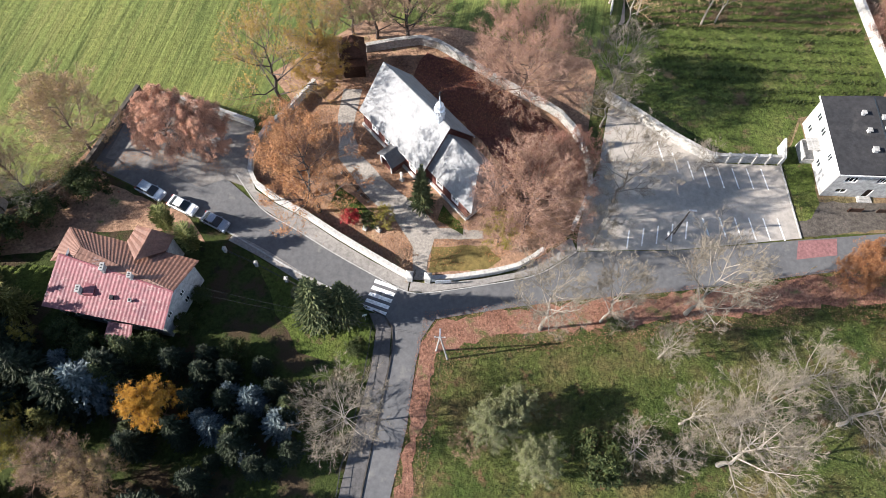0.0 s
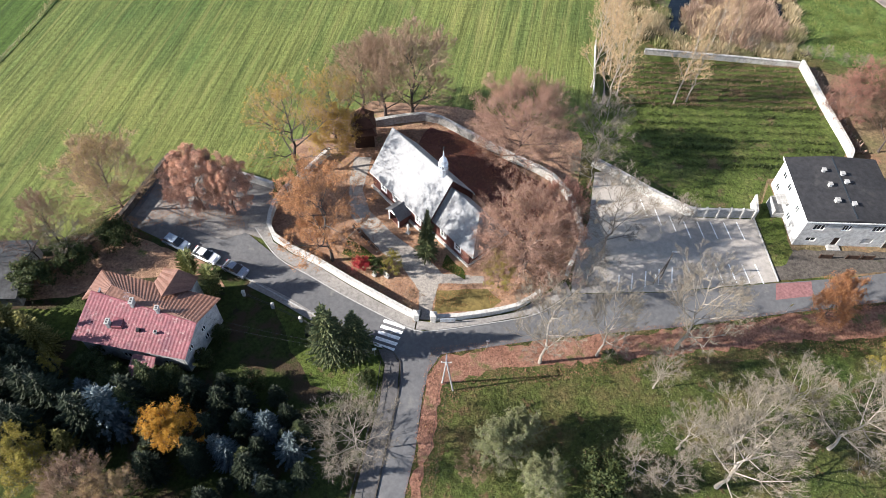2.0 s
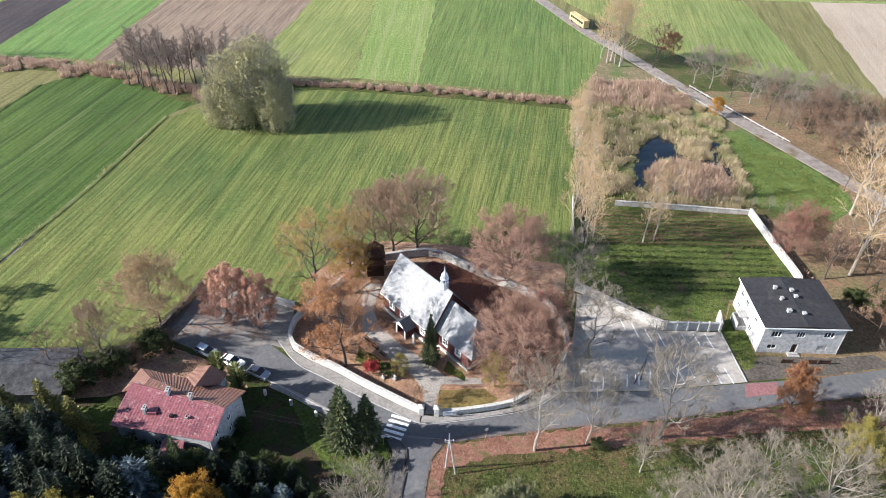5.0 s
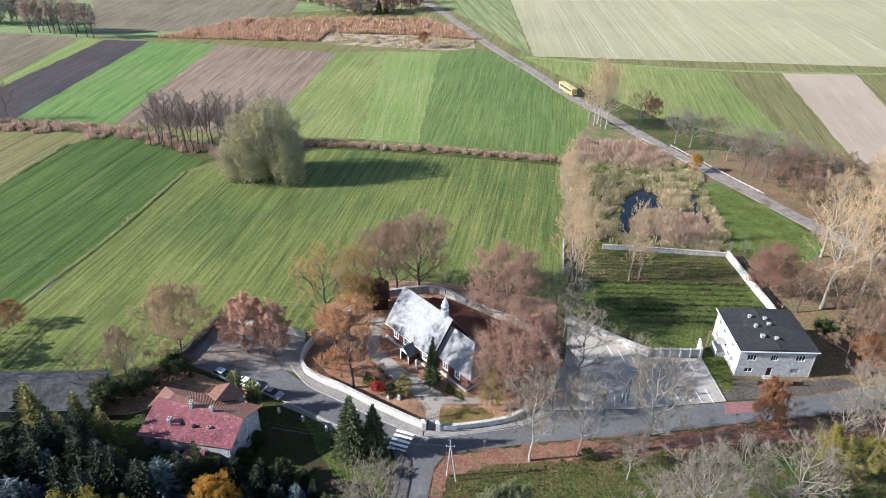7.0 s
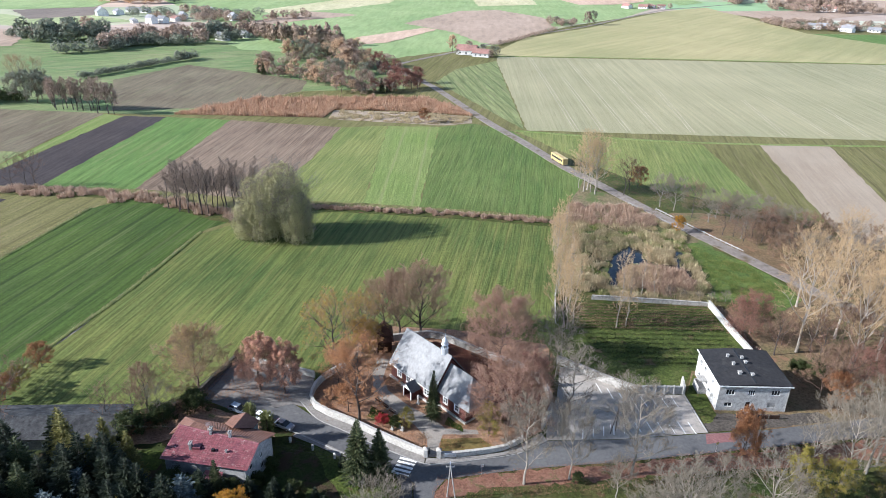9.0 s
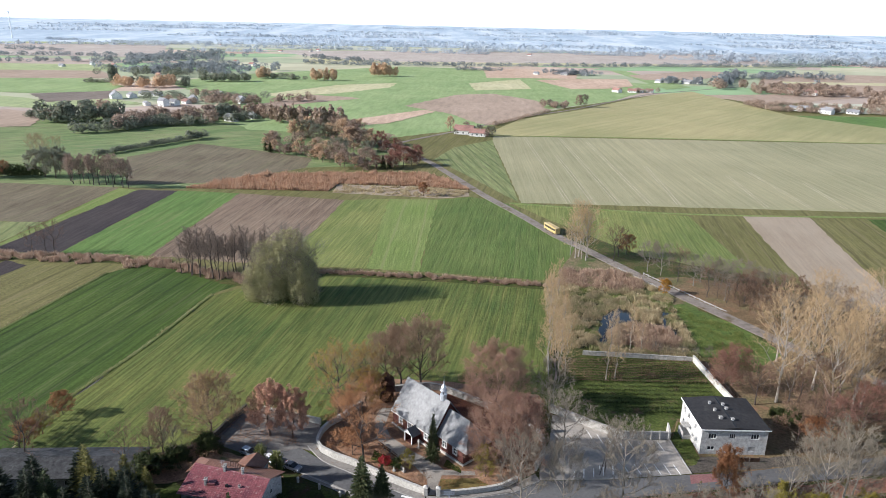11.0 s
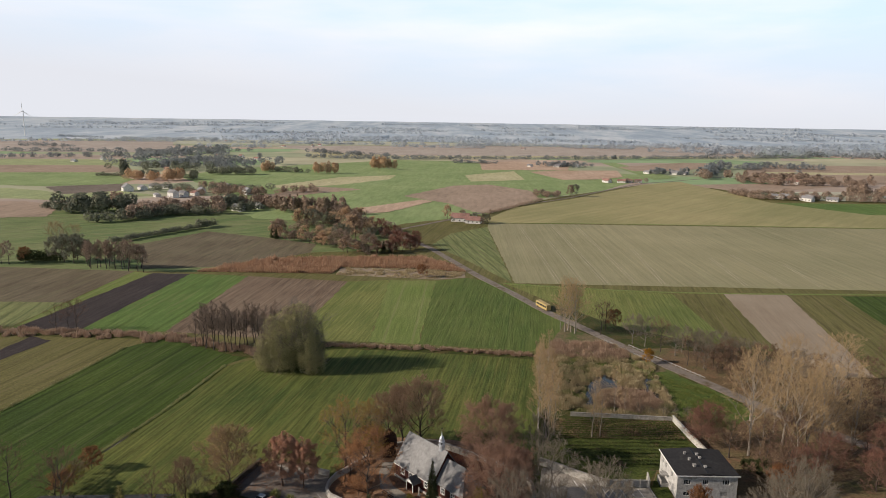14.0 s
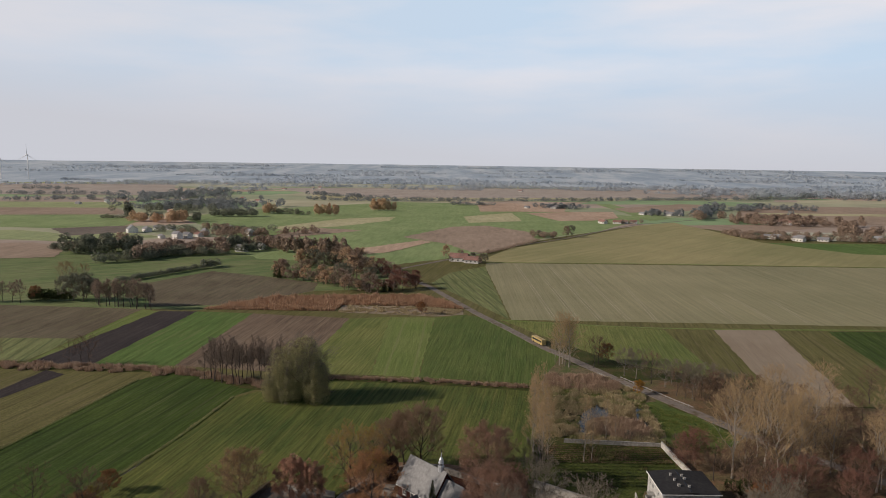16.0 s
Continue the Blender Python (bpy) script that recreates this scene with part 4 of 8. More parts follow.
# roads
patch("road", [(-46, 12.5), (-24.4, 2.5), (-12.3, -4.1), (-5.8, -6.8), (-2.5, -8.9), (0.3, -11), (0.3, -16), (-0.9, -24.6), (-2.1, -33), (-6, -66), (-2, -66), (1.3, -33), (2.9, -24.5), (3.6, -16.4), (4.3, -12.5), (6, -9.7), (15.9, -7.7), (23.8, -6.3), (39.6, -4.3), (55.8, -1.5), (70, 0.8), (110, 7.5), (190, 20.5), (189, 26), (108, 13), (71, 5.9), (57.7, 4.3), (40.3, 2.0), (25.7, 1.2), (20, -2.6), (12, -4.6), (5, -5.9), (2, -5.9), (-2, -4), (-8.5, -0.5), (-15, 3.4), (-20, 6.4), (-25, 10.5), (-29, 13.2), (-34, 18), (-41, 26), (-42.4, 25.5)], 0.1, M["asphalt"], "worn grey asphalt village road", "road")
patch("forecourt", [(-41.8, 25.8), (-42, 24.5), (-44.5, 14), (-36, 12), (-29.5, 9.5), (-26, 11), (-22.6, 9.8), (-22.4, 14), (-23, 20.5), (-34, 24)], 0.115, M["asphalt_mid"], "pale worn asphalt forecourt", "road", 0.15)
patch("pavement", [(2.2, -4.2), (-3.1, -1.5), (-8.2, 1.5), (-13.4, 4.9), (-17.8, 7.1), (-21.2, 9.4), (-22.3, 12), (-22.6, 14), (-24.5, 12), (-20, 6.5), (-15, 3.5), (-8.5, -0.4), (-2, -3.9), (2, -5.8)], 0.06, M["paving"], "pale paved footway along the churchyard wall", "pavement", thick=0.14)
patch("pavement", [(2.4, -4.3), (2.2, -5.8), (5, -5.8), (12, -4.5), (20, -2.5), (25.7, 1.3), (25, 3.4), (21.5, 0.7), (17, -2.4), (12, -3.6), (5, -4.6)], 0.06, M["paving"], "pale paved footway before the church gate", "pavement", thick=0.14)
patch("pavement", [(-3, -9.2), (-1.7, -9.2), (0.1, -11.1), (0.15, -16), (-1.1, -24.6), (-2.3, -33), (-6.2, -66), (-9, -66), (-4.9, -33), (-3.6, -24.7), (-2.2, -17), (-1.9, -11.6)], 0.06, M["paving_dark"], "dark paved footway along the side lane", "pavement", thick=0.13)
ribbon("kerb", smooth_line([(-2.5, -8.8), (-0.9, -9.5), (0.2, -11), (0.4, -13), (0.25, -16), (-0.95, -24.6), (-2.2, -33), (-6.1, -66)], 1.2), 0.16, 0.05, 0.24, M["wall_dark"], "row of dark kerb stones", "kerb")
ribbon("kerb", smooth_line([(-24.5, 12), (-20, 6.4), (-15, 3.4), (-8.5, -0.5), (-2, -4), (2, -5.9), (5, -5.9), (12, -4.6), (20, -2.6), (25.7, 1.2)], 1.5), 0.14, 0.05, 0.215, M["concrete"], "pale concrete kerb", "kerb")
ribbon("kerb", smooth_line([(-30, 5.1), (-24.4, 2.5), (-12.3, -4.1), (-5.8, -6.8), (-3, -8.6)], 2), 0.22, 0.05, 0.2, M["concrete"], "concrete kerb at the garden edge", "kerb")
ribbon("verge", smooth_line([(-23.5, 1.6), (-18, -1.2), (-12.6, -4.4), (-9.5, -5.9)], 2), 1.3, 0.04, 0.13, M["paving"], "pale concrete strip beside the road", "pavement")
patch("car_park", [(25.7, 1.3), (26, 4), (28.2, 12), (29.8, 15.5), (32, 26.5), (34, 26.5), (46.5, 17), (57.4, 16.9), (58.2, 4.6), (40.3, 2.1)], 0.12, M["asphalt_pale"], "pale asphalt car park with white bay lines", "car park")
ribbon("kerb", [(57.5, 17), (58.3, 4.6)], 0.2, 0.05, 0.24, M["concrete"], "concrete kerb of the car park", "kerb")
patch("driveway", [(57, 1.2), (63, 2.1), (63.5, 4.8), (57.8, 4.2)], 0.125, M["paving_red"], "reddish paved driveway crossing", "road", 0.15)
ribbon("country_road", smooth_line([(152, 12), (133, 34), (119, 52), (110, 66), (103.4, 78.5), (97.2, 91), (88.6, 107.5), (79.3, 126.5), (71, 144.5), (63.6, 160.5), (55.8, 176.3), (44.2, 207.7), (35.8, 228.7), (25.6, 254.6), (8, 306), (-5, 342), (-22, 377), (-37, 402)], 5), 4.8, 0.0, 0.16, M["dirt_road"], "narrow pale country road between fields", "road")
ribbon("country_road", smooth_line([(-37, 404), (-26, 424), (-15, 441), (32, 510), (76, 581), (152, 671), (212, 758), (297, 877), (367, 937), (560, 1100)], 8), 3.6, 0.0, 0.17, M["dirt_road"], "pale farm track leading to the hills", "road")

# churchyard paths and lawns
patch("path", [(2.6, -4), (4.6, -4), (4.6, -1), (5.4, 2.4), (12.5, 2.7), (12.3, 4), (6, 4.2), (4, 6.5), (0.5, 9.5), (-2.5, 12), (-6.5, 16.5), (-8, 21), (-7, 28.5), (-10, 28.5), (-10.4, 23), (-9.6, 15.5), (-4.7, 8.8), (-0.3, 5.2), (2.4, 1)], 0.08, M["gravel_path"], "pale gravel path from the gate to the church", "path", 0.1, 1.5)
patch("lawn", [(4.9, -2.9), (5.1, 1.2), (12.8, 1.7), (15, -0.4), (13, -2)], 0.085, M["dry_lawn"], "yellowed lawn inside the church gate", "lawn", 0.15, 1.5)
patch("lawn", [(-9.5, 11), (-5.5, 7.8), (-3.5, 6), (-6, 5.2), (-10, 7.5)], 0.085, M["lawn"], "small green churchyard lawn", "lawn", 0.4, 1.5)
patch("lawn", [(5.7, 5.5), (9.5, 3.2), (9.5, 4.5), (6.5, 8)], 0.085, M["lawn"], "strip of grass at the church wall", "lawn", 0.2, 1)
# red leaves behind the church, with its shadow painted into them
patch("leaf_bed", [(3, 36.5), (8, 35), (14, 30.5), (23, 23.5), (26, 19), (26.5, 14), (23, 9), (16, 13), (13, 18), (7, 25), (1, 31)], 0.075, M["shaded_litter"], "bed of red fallen leaves darkened for the church's shadow", "leaves", 0.6, 1.5)

# zebra crossing and bay lines
for i in range(5):
    a = Vector((-2.6, -4.4)).lerp(Vector((-3.9, -8.2)), i / 4)
    d = Vector((3.2, -1.05))
    w = Vector((0.11, 0.25))
    pts = [a - w, a - w + d, a + w + d, a + w]
    tagged(part("crossing_stripe", ([(p.x, p.y, 0.106) for p in pts], [(0, 1, 2, 3)]), M["road_paint"]), "worn white zebra crossing stripe on asphalt", "road marking", "zebra crossing stripes")
bays = [(39.1, 20.5, 0.6, -3.5), (41.2, 18.7, 0.55, -3.6), (43.4, 17.2, 0.55, -3.3)] + [(45.6 + 2.2 * i, 16.2, 0.55, -3.6) for i in range(5)]
bays += [(33.5 + 2.15 * i, 4.9 + 0.45 * i, -0.6, -2.9) for i in range(5)] + [(44.4, 7.4, 0.6, -3), (46.9, 7.6, 0.55, -3.5)] + [(49.1 + 2.1 * i, 7.7, 0.5, -3.6) for i in range(4)]
for x, y, dx, dy in bays:
    tagged(part("bay_line", ([(x - 0.1, y, 0.127), (x + dx - 0.1, y + dy, 0.127), (x + dx + 0.1, y + dy, 0.127), (x + 0.1, y, 0.127)], [(0, 1, 2, 3)]), M["road_paint"]), "white painted parking bay line", "road marking", "parking bay lines")


# ---- walls ----
def wall(pts, h, th, mat, label, coping=True, step=2.0, smooth=True):
    line = smooth_line(pts, step) if smooth else pts
    w = ribbon("boundary_wall", line, th, 0.0, h, M[mat], label, "wall")
    if coping:
        ribbon("coping", line, th + 0.16, h, h + 0.12, M[mat], kind="", parent=w)
    return w


wall([(2.2, -4.0), (-3.1, -1.0), (-8.2, 2.0), (-13.4, 5.3), (-17.8, 7.6), (-21, 9.9), (-22.2, 12.2), (-22.3, 14.2), (-22, 16.8), (-20.8, 19.8), (-18.6, 22.6), (-16.8, 25.5), (-14.5, 29)], 1.5, 0.45, "wall_plaster", "weathered white plastered churchyard wall")
wall([(4.9, -4.1), (8.5, -3.7), (12.1, -3.0), (17.2, -1.6), (21, 1.1)], 1.1, 0.45, "wall_plaster", "low white churchyard wall beside the gate")
wall([(25.2, 4.6), (27.6, 10), (28.1, 14), (27.1, 19.1), (24.2, 24.3), (16.3, 29.4), (11.8, 32.6), (4.6, 37.6), (1.8, 38.3), (-2, 37.6), (-7, 36.2)], 1.7, 0.5, "wall_stone", "grey white stone churchyard wall", True)
wall([(-22.9, 20.6), (-28, 22.4), (-34.3, 24.4), (-38, 25.4)], 1.5, 0.4, "wall_plaster", "plastered wall with a red brick foot behind weeping trees")
wall([(-41.8, 26.6), (-44.2, 19.5), (-46.2, 12.8), (-49.5, 8.4), (-55.3, 3), (-62, -2)], 1.5, 0.45, "wall_dark", "old dark stone wall along the field")
wall([(31.6, 28.2), (36, 25), (41, 21), (46.3, 17.5), (46.9, 17.3)], 2.0, 0.45, "wall_stone", "white grey stone wall of the car park", True)
w = wall([(47.0, 17.3), (57.2, 17.4)], 1.9, 0.3, "concrete", "grey concrete panel wall of the car park", True, 2, False)
for i in range(6):
    part("post", boxes((47.1 + 2.0 * i, 47.4 + 2.0 * i, 17.0, 17.7, 0, 2.15), bevel=0.03), M["concrete"], w)
bm = bmesh.new()
vv = [bm.verts.new(p) for p in ((57.3, 17.1, 0), (57.3, 17.1, 2.0), (57.6, 20.2, 2.7), (57.6, 20.2, 0), (57.65, 17.1, 0), (57.65, 17.1, 2.0), (57.95, 20.2, 2.7), (57.95, 20.2, 0))]
for q in ((0, 1, 2, 3), (7, 6, 5, 4), (0, 4, 5, 1), (1, 5, 6, 2), (2, 6, 7, 3)):
    bm.faces.new([vv[k] for k in q])
bmesh.ops.recalc_face_normals(bm, faces=bm.faces)
tagged(part("wall_end", bm, M["wall_plaster"]), "white sloping end of a garden wall", "wall", kind="structure")
wall([(76.3, 56.6), (77.2, 44), (78.2, 32), (76.5, 29)], 1.8, 0.4, "wall_plaster", "white plastered garden wall")
wall([(45.5, 59.4), (55, 58.6), (66, 57.6), (76, 56.6)], 1.2, 0.35, "wall_stone", "low grey stone wall at the back of the garden")
wall([(35.86, 61.78), (33.77, 46.07)], 1.5, 0.14, "concrete", "low white panel fence at the field edge", False, 2, False)


# ---- buildings ----
def panel(L, H, th, openings):
    """A wall L long (x), H high (z), th thick (0 to th in y), with openings (x0, x1, z0, z1) right through it."""
    xs = sorted({0, L, *(v for o in openings for v in o[:2])})
    zs = sorted({0, H, *(v for o in openings for v in o[2:])})
    solid = [[not any(o[0] < (xs[i] + xs[i + 1]) / 2 < o[1] and o[2] < (zs[k] + zs[k + 1]) / 2 < o[3] for o in openings) for k in range(len(zs) - 1)] for i in range(len(xs) - 1)]
    bm = bmesh.new()

    def quad(*p):
        bm.faces.new([bm.verts.new(q) for q in p])
    for i in range(len(xs) - 1):
        for k in range(len(zs) - 1):
            if not solid[i][k]:
                continue
            a, b, c, d = xs[i], xs[i + 1], zs[k], zs[k + 1]
            quad((a, 0, c), (b, 0, c), (b, 0, d), (a, 0, d))
            quad((a, th, c), (a, th, d), (b, th, d), (b, th, c))
            if i == 0 or not solid[i - 1][k]:
                quad((a, 0, c), (a, 0, d), (a, th, d), (a, th, c))
            if i == len(xs) - 2 or not solid[i + 1][k]:
                quad((b, 0, c), (b, th, c), (b, th, d), (b, 0, d))
            if k == len(zs) - 2 or not solid[i][k + 1]:
                quad((a, 0, d), (b, 0, d), (b, th, d), (a, th, d))
            if k == 0 or not solid[i][k - 1]:
                quad((a, 0, c), (a, th, c), (b, th, c), (b, 0, c))
    bmesh.ops.remove_doubles(bm, verts=bm.verts, dist=1e-4)
    bmesh.ops.recalc_face_normals(bm, faces=bm.faces)
    return bm


def window(parent, m, x0, x1, z0, z1, depth=0.12, mullions=1, transom=False, frame_mat="white_paint", trim=0.0):
    """A window set in an opening: frame with panes as its parts."""
    f = 0.09
    bm = boxes((x0, x1, depth - 0.04, depth + 0.04, z0, z0 + f), (x0, x1, depth - 0.04, depth + 0.04, z1 - f, z1),
               (x0, x0 + f, depth - 0.04, depth + 0.04, z0, z1), (x1 - f, x1, depth - 0.04, depth + 0.04, z0, z1))
    for k in range(mullions):
        c = x0 + (x1 - x0) * (k + 1) / (mullions + 1)
        box(bm, c - 0.045, c + 0.045, depth - 0.05, depth + 0.05, z0, z1)
    if transom:
        c = z0 + (z1 - z0) * 0.5
        box(bm, x0, x1, depth - 0.05, depth + 0.05, c - 0.045, c + 0.045)
    if trim:
        for s in ((x0 - trim, x1 + trim, -0.05, 0.02, z1 - 0.02, z1 + trim), (x0 - trim, x1 + trim, -0.09, 0.02, z0 - trim, z0 + 0.02), (x0 - trim, x0 + 0.02, -0.05, 0.02, z0, z1), (x1 - 0.02, x1 + trim, -0.05, 0.02, z0, z1)):
            box(bm, *s)
    w = part("window", bm, M[frame_mat], parent, "", m)
    step = (x1 - x0) / (mullions + 1)
    for k in range(mullions + 1):
        part("pane", boxes((x0 + k * step + 0.05, x0 + (k + 1) * step - 0.05, depth - 0.012, depth + 0.012, z0 + 0.05, z1 - 0.05)), M["glass_dark"], w)
    return w


def gable_slab(pts_a, pts_b, th):
    """A roof slope: eave edge pts_a, ridge edge pts_b (two points each), with thickness."""
    bm = bmesh.new()
    q = [Vector(p) for p in (pts_a[0], pts_a[1], pts_b[1], pts_b[0])]
    nrm = (q[1] - q[0]).cross(q[3] - q[0]).normalized()
    if nrm.z < 0:
        nrm = -nrm
    lo = [bm.verts.new(p) for p in q]
    up = [bm.verts.new(p + nrm * th) for p in q]
    bm.faces.new(lo)
    bm.faces.new(up)
    for i in range(4):
        bm.faces.new((lo[i], lo[(i + 1) % 4], up[(i + 1) % 4], up[i]))
    bmesh.ops.recalc_face_normals(bm, faces=bm.faces)
    return bm


def tiled_slope(a0, a1, b0, b1, course=0.36, wave=0.3, th=0.05, amp=0.022):
    """A roof slope of pressed tiles: eave a0-a1, ridge b0-b1; steps up the slope and waves across it."""
    a0, a1, b0, b1 = map(Vector, (a0, a1, b0, b1))
    nrm = (a1 - a0).cross(b0 - a0).normalized()
    if nrm.z < 0:
        nrm = -nrm
    rows = max(2, int(((b0 + b1) / 2 - (a0 + a1) / 2).length / course))
    cols = max(4, int((a1 - a0).length / wave) * 2)
    v, f = [], []
    for i in range(rows):
        for e in (0, 1):
            t = (i + e) / rows
            for j in range(cols + 1):
                s = j / cols
                p = a0.lerp(a1, s).lerp(b0.lerp(b1, s), t)
                v.append(p + nrm * (th * (1.0 - 0.75 * e) + (amp if j % 2 else 0.0)))
    w = cols + 1
    for i in range(rows * 2 - 1):
        for j in range(cols):
            f.append((i * w + j, i * w + j + 1, (i + 1) * w + j + 1, (i + 1) * w + j))
    return v, f


def tubes_between(pts, r, sides=6):
    """A round bar through the points."""
    v, f = [], []
    for p, q in zip(pts, pts[1:]):
        p, q = Vector(p), Vector(q)
        z = (q - p).normalized()
        u = z.cross(Vector((0, 0, 1)) if abs(z.z) < 0.9 else Vector((1, 0, 0))).normalized()
        w = z.cross(u)
        o = len(v)
        for e in (p, q):
            v += [e + (u * math.cos(2 * math.pi * k / sides) + w * math.sin(2 * math.pi * k / sides)) * r for k in range(sides)]
        f += [(o + k, o + (k + 1) % sides, o + sides + (k + 1) % sides, o + sides + k) for k in range(sides)]
    return v, f


# timber church, local x along the ridge from the rear gable, y to the far side
ang = math.degrees(math.atan2(-0.742, 0.67))
church = root("church", pose(-2.5, 25.0, 0.05, 0, 0, ang), "dark red timber church with pale grey metal roof", "church")
NW, CW, EZ, RZ, CRZ = 4.85, 3.6, 3.75, 10.2, 8.4
NL, CL, CHIP = 14.0, 23.4, 20.6
wins = [(2.3, 3.5, 1.5, 3.0), (5.4, 6.6, 1.5, 3.0), (11.2, 12.4, 1.5, 3.0)]
for side in (-1, 1):
    mm = pose(0, -NW, 0) if side < 0 else pose(NL, NW, 0, 0, 0, 180)
    part("wall", panel(NL, EZ - 0.1, 0.25, wins), M["timber_red"], church, "dark red vertical board wall", mm)
    for o in wins:
        window(church, mm, *o, depth=0.1, mullions=1, transom=True, trim=0.16)
    cw = [(1.9, 3.1, 1.5, 2.95), (5.3, 6.5, 1.5, 2.95)]
    mm = pose(NL, -CW, 0) if side < 0 else pose(CL - 1.2, CW, 0, 0, 0, 180)
    part("wall", panel(CL - NL - 1.2, EZ - 0.15, 0.25, cw), M["timber_red"], church, "dark red vertical board wall", mm)
    for o in cw:
        window(church, mm, *o, depth=0.1, mullions=1, transom=True, trim=0.16)
    # roof slopes
    part("roof_slope", gable_slab([(-0.5, side * (NW + 0.22), EZ - 0.35), (NL + 0.35, side * (NW + 0.22), EZ - 0.35)], [(-0.5, 0, RZ), (NL + 0.35, 0, RZ)], 0.12), M["church_roof"], church, "pale grey metal roof slope")
    part("roof_slope", gable_slab([(NL - 0.4, side * (CW + 0.22), EZ - 0.4), (CL + 0.3, side * (CW + 0.22), EZ - 0.4)], [(NL - 0.4, 0, CRZ), (CHIP, 0, CRZ)], 0.12), M["church_roof"], church, "pale grey metal roof slope")
    part("eave_board", boxes((-0.45, NL + 0.3, side * (NW + 0.2) - 0.05, side * (NW + 0.2) + 0.05, EZ - 0.52, EZ - 0.37)), M["white_paint"], church)
    part("footing", boxes((-0.3, NL + 0.1, side * (NW + 0.12) - 0.22, side * (NW + 0.12) + 0.22, -0.05, 0.42), (NL + 0.1, CL - 1.0, side * (CW + 0.12) - 0.22, side * (CW + 0.12) + 0.22, -0.05, 0.42), bevel=0.03), M["wall_plaster"], church, "white plastered footing")
# end hip of the chancel and its canted walls
bm = bmesh.new()
q = [bm.verts.new(p) for p in ((CL + 0.3, -CW - 0.22, EZ - 0.4), (CL + 0.3, CW + 0.22, EZ - 0.4), (CHIP, 0, CRZ + 0.1), (CL + 0.2, -CW - 0.15, EZ - 0.55), (CL + 0.2, CW + 0.15, EZ - 0.55), (CHIP - 0.1, 0, CRZ - 0.1))]
for i in ((0, 1, 2), (3, 5, 4), (0, 3, 4, 1), (1, 4, 5, 2), (2, 5, 3, 0)):
    bm.faces.new([q[k] for k in i])
bmesh.ops.recalc_face_normals(bm, faces=bm.faces)
part("roof_hip", bm, M["church_roof"], church, "pale grey metal roof hip")
part("wall", boxes((CL - 1.2, CL - 0.9, -CW + 0.0, CW, 0, EZ - 0.15)), M["timber_red"], church, "dark red board end wall")
part("footing", boxes((CL - 1.0, CL - 0.7, -CW - 0.34, CW + 0.34, -0.05, 0.42), bevel=0.03), M["wall_plaster"], church)
for x, hw, rz in ((0.0, NW, RZ), (NL - 0.25, NW, RZ)):
    bm = bmesh.new()
    ring = [(-hw, 0.0), (hw, 0.0), (hw, EZ - 0.12), (0, rz - 0.12), (-hw, EZ - 0.12)]
    a = [bm.verts.new((x, y, z)) for y, z in ring]
    b = [bm.verts.new((x + 0.25, y, z)) for y, z in ring]
    bm.faces.new(a)
    bm.faces.new(b)
    for i in range(5):
        bm.faces.new((a[i], a[(i + 1) % 5], b[(i + 1) % 5], b[i]))
    bmesh.ops.recalc_face_normals(bm, faces=bm.faces)
    part("gable_wall", bm, M["timber_red"], church, "dark red board gable")
part("ridge_cap", boxes((-0.5, NL + 0.35, -0.12, 0.12, RZ + 0.06, RZ + 0.2), bevel=0.04), M["church_roof"], church)
part("ridge_cap", boxes((NL + 0.3, CHIP, -0.1, 0.1, CRZ + 0.06, CRZ + 0.18), bevel=0.03), M["church_roof"], church)
# ridge turret
tx = 12.0
turret = part("turret", cone(cone(bmesh.new(), 0.75, 0.72, 1.5, (tx, 0, RZ - 0.4), 8), 0.85, 0.8, 0.15, (tx, 0, RZ + 1.1), 8), M["tin"], church, "pale tin ridge turret")
for k in range(8):
    a = math.radians(45 * k + 22.5)
    part("lantern_post", cone(bmesh.new(), 0.07, 0.07, 0.75, (tx + 0.55 * math.cos(a), 0.55 * math.sin(a), RZ + 1.25), 6), M["tin"], turret)
part("lantern_core", cone(bmesh.new(), 0.35, 0.35, 0.75, (tx, 0, RZ + 1.25), 8), M["black_iron"], turret)
bm = bmesh.new()
prof = [(0.82, 0), (0.8, 0.12), (0.6, 0.3), (0.62, 0.6), (0.55, 0.95), (0.3, 1.3), (0.14, 1.6), (0.09, 2.2), (0.02, 2.9)]
loops = [[bm.verts.new((tx + r * math.cos(k * math.pi / 5), r * math.sin(k * math.pi / 5), RZ + 2.0 + z)) for k in range(10)] for r, z in prof]
for i in range(len(prof) - 1):
    for k in range(10):
        bm.faces.new((loops[i][k], loops[i][(k + 1) % 10], loops[i + 1][(k + 1) % 10], loops[i + 1][k]))
part("onion_cap", bm, M["tin"], turret, "pale tin onion cap")
part("cross", boxes((tx - 0.04, tx + 0.04, -0.04, 0.04, RZ + 4.8, RZ + 5.7), (tx - 0.04, tx + 0.04, -0.25, 0.25, RZ + 5.3, RZ + 5.38)), M["black_iron"], turret)
# side porch
px = 8.4
porch = part("porch", boxes((px - 1.3, px + 1.3, -7.0, -NW, 0, 0.25), (px - 1.3, px - 1.1, -7.0, -NW, 0.25, 2.4), (px + 1.1, px + 1.3, -7.0, -NW, 0.25, 2.4), bevel=0.0), M["timber_red"], church, "small timber side porch")
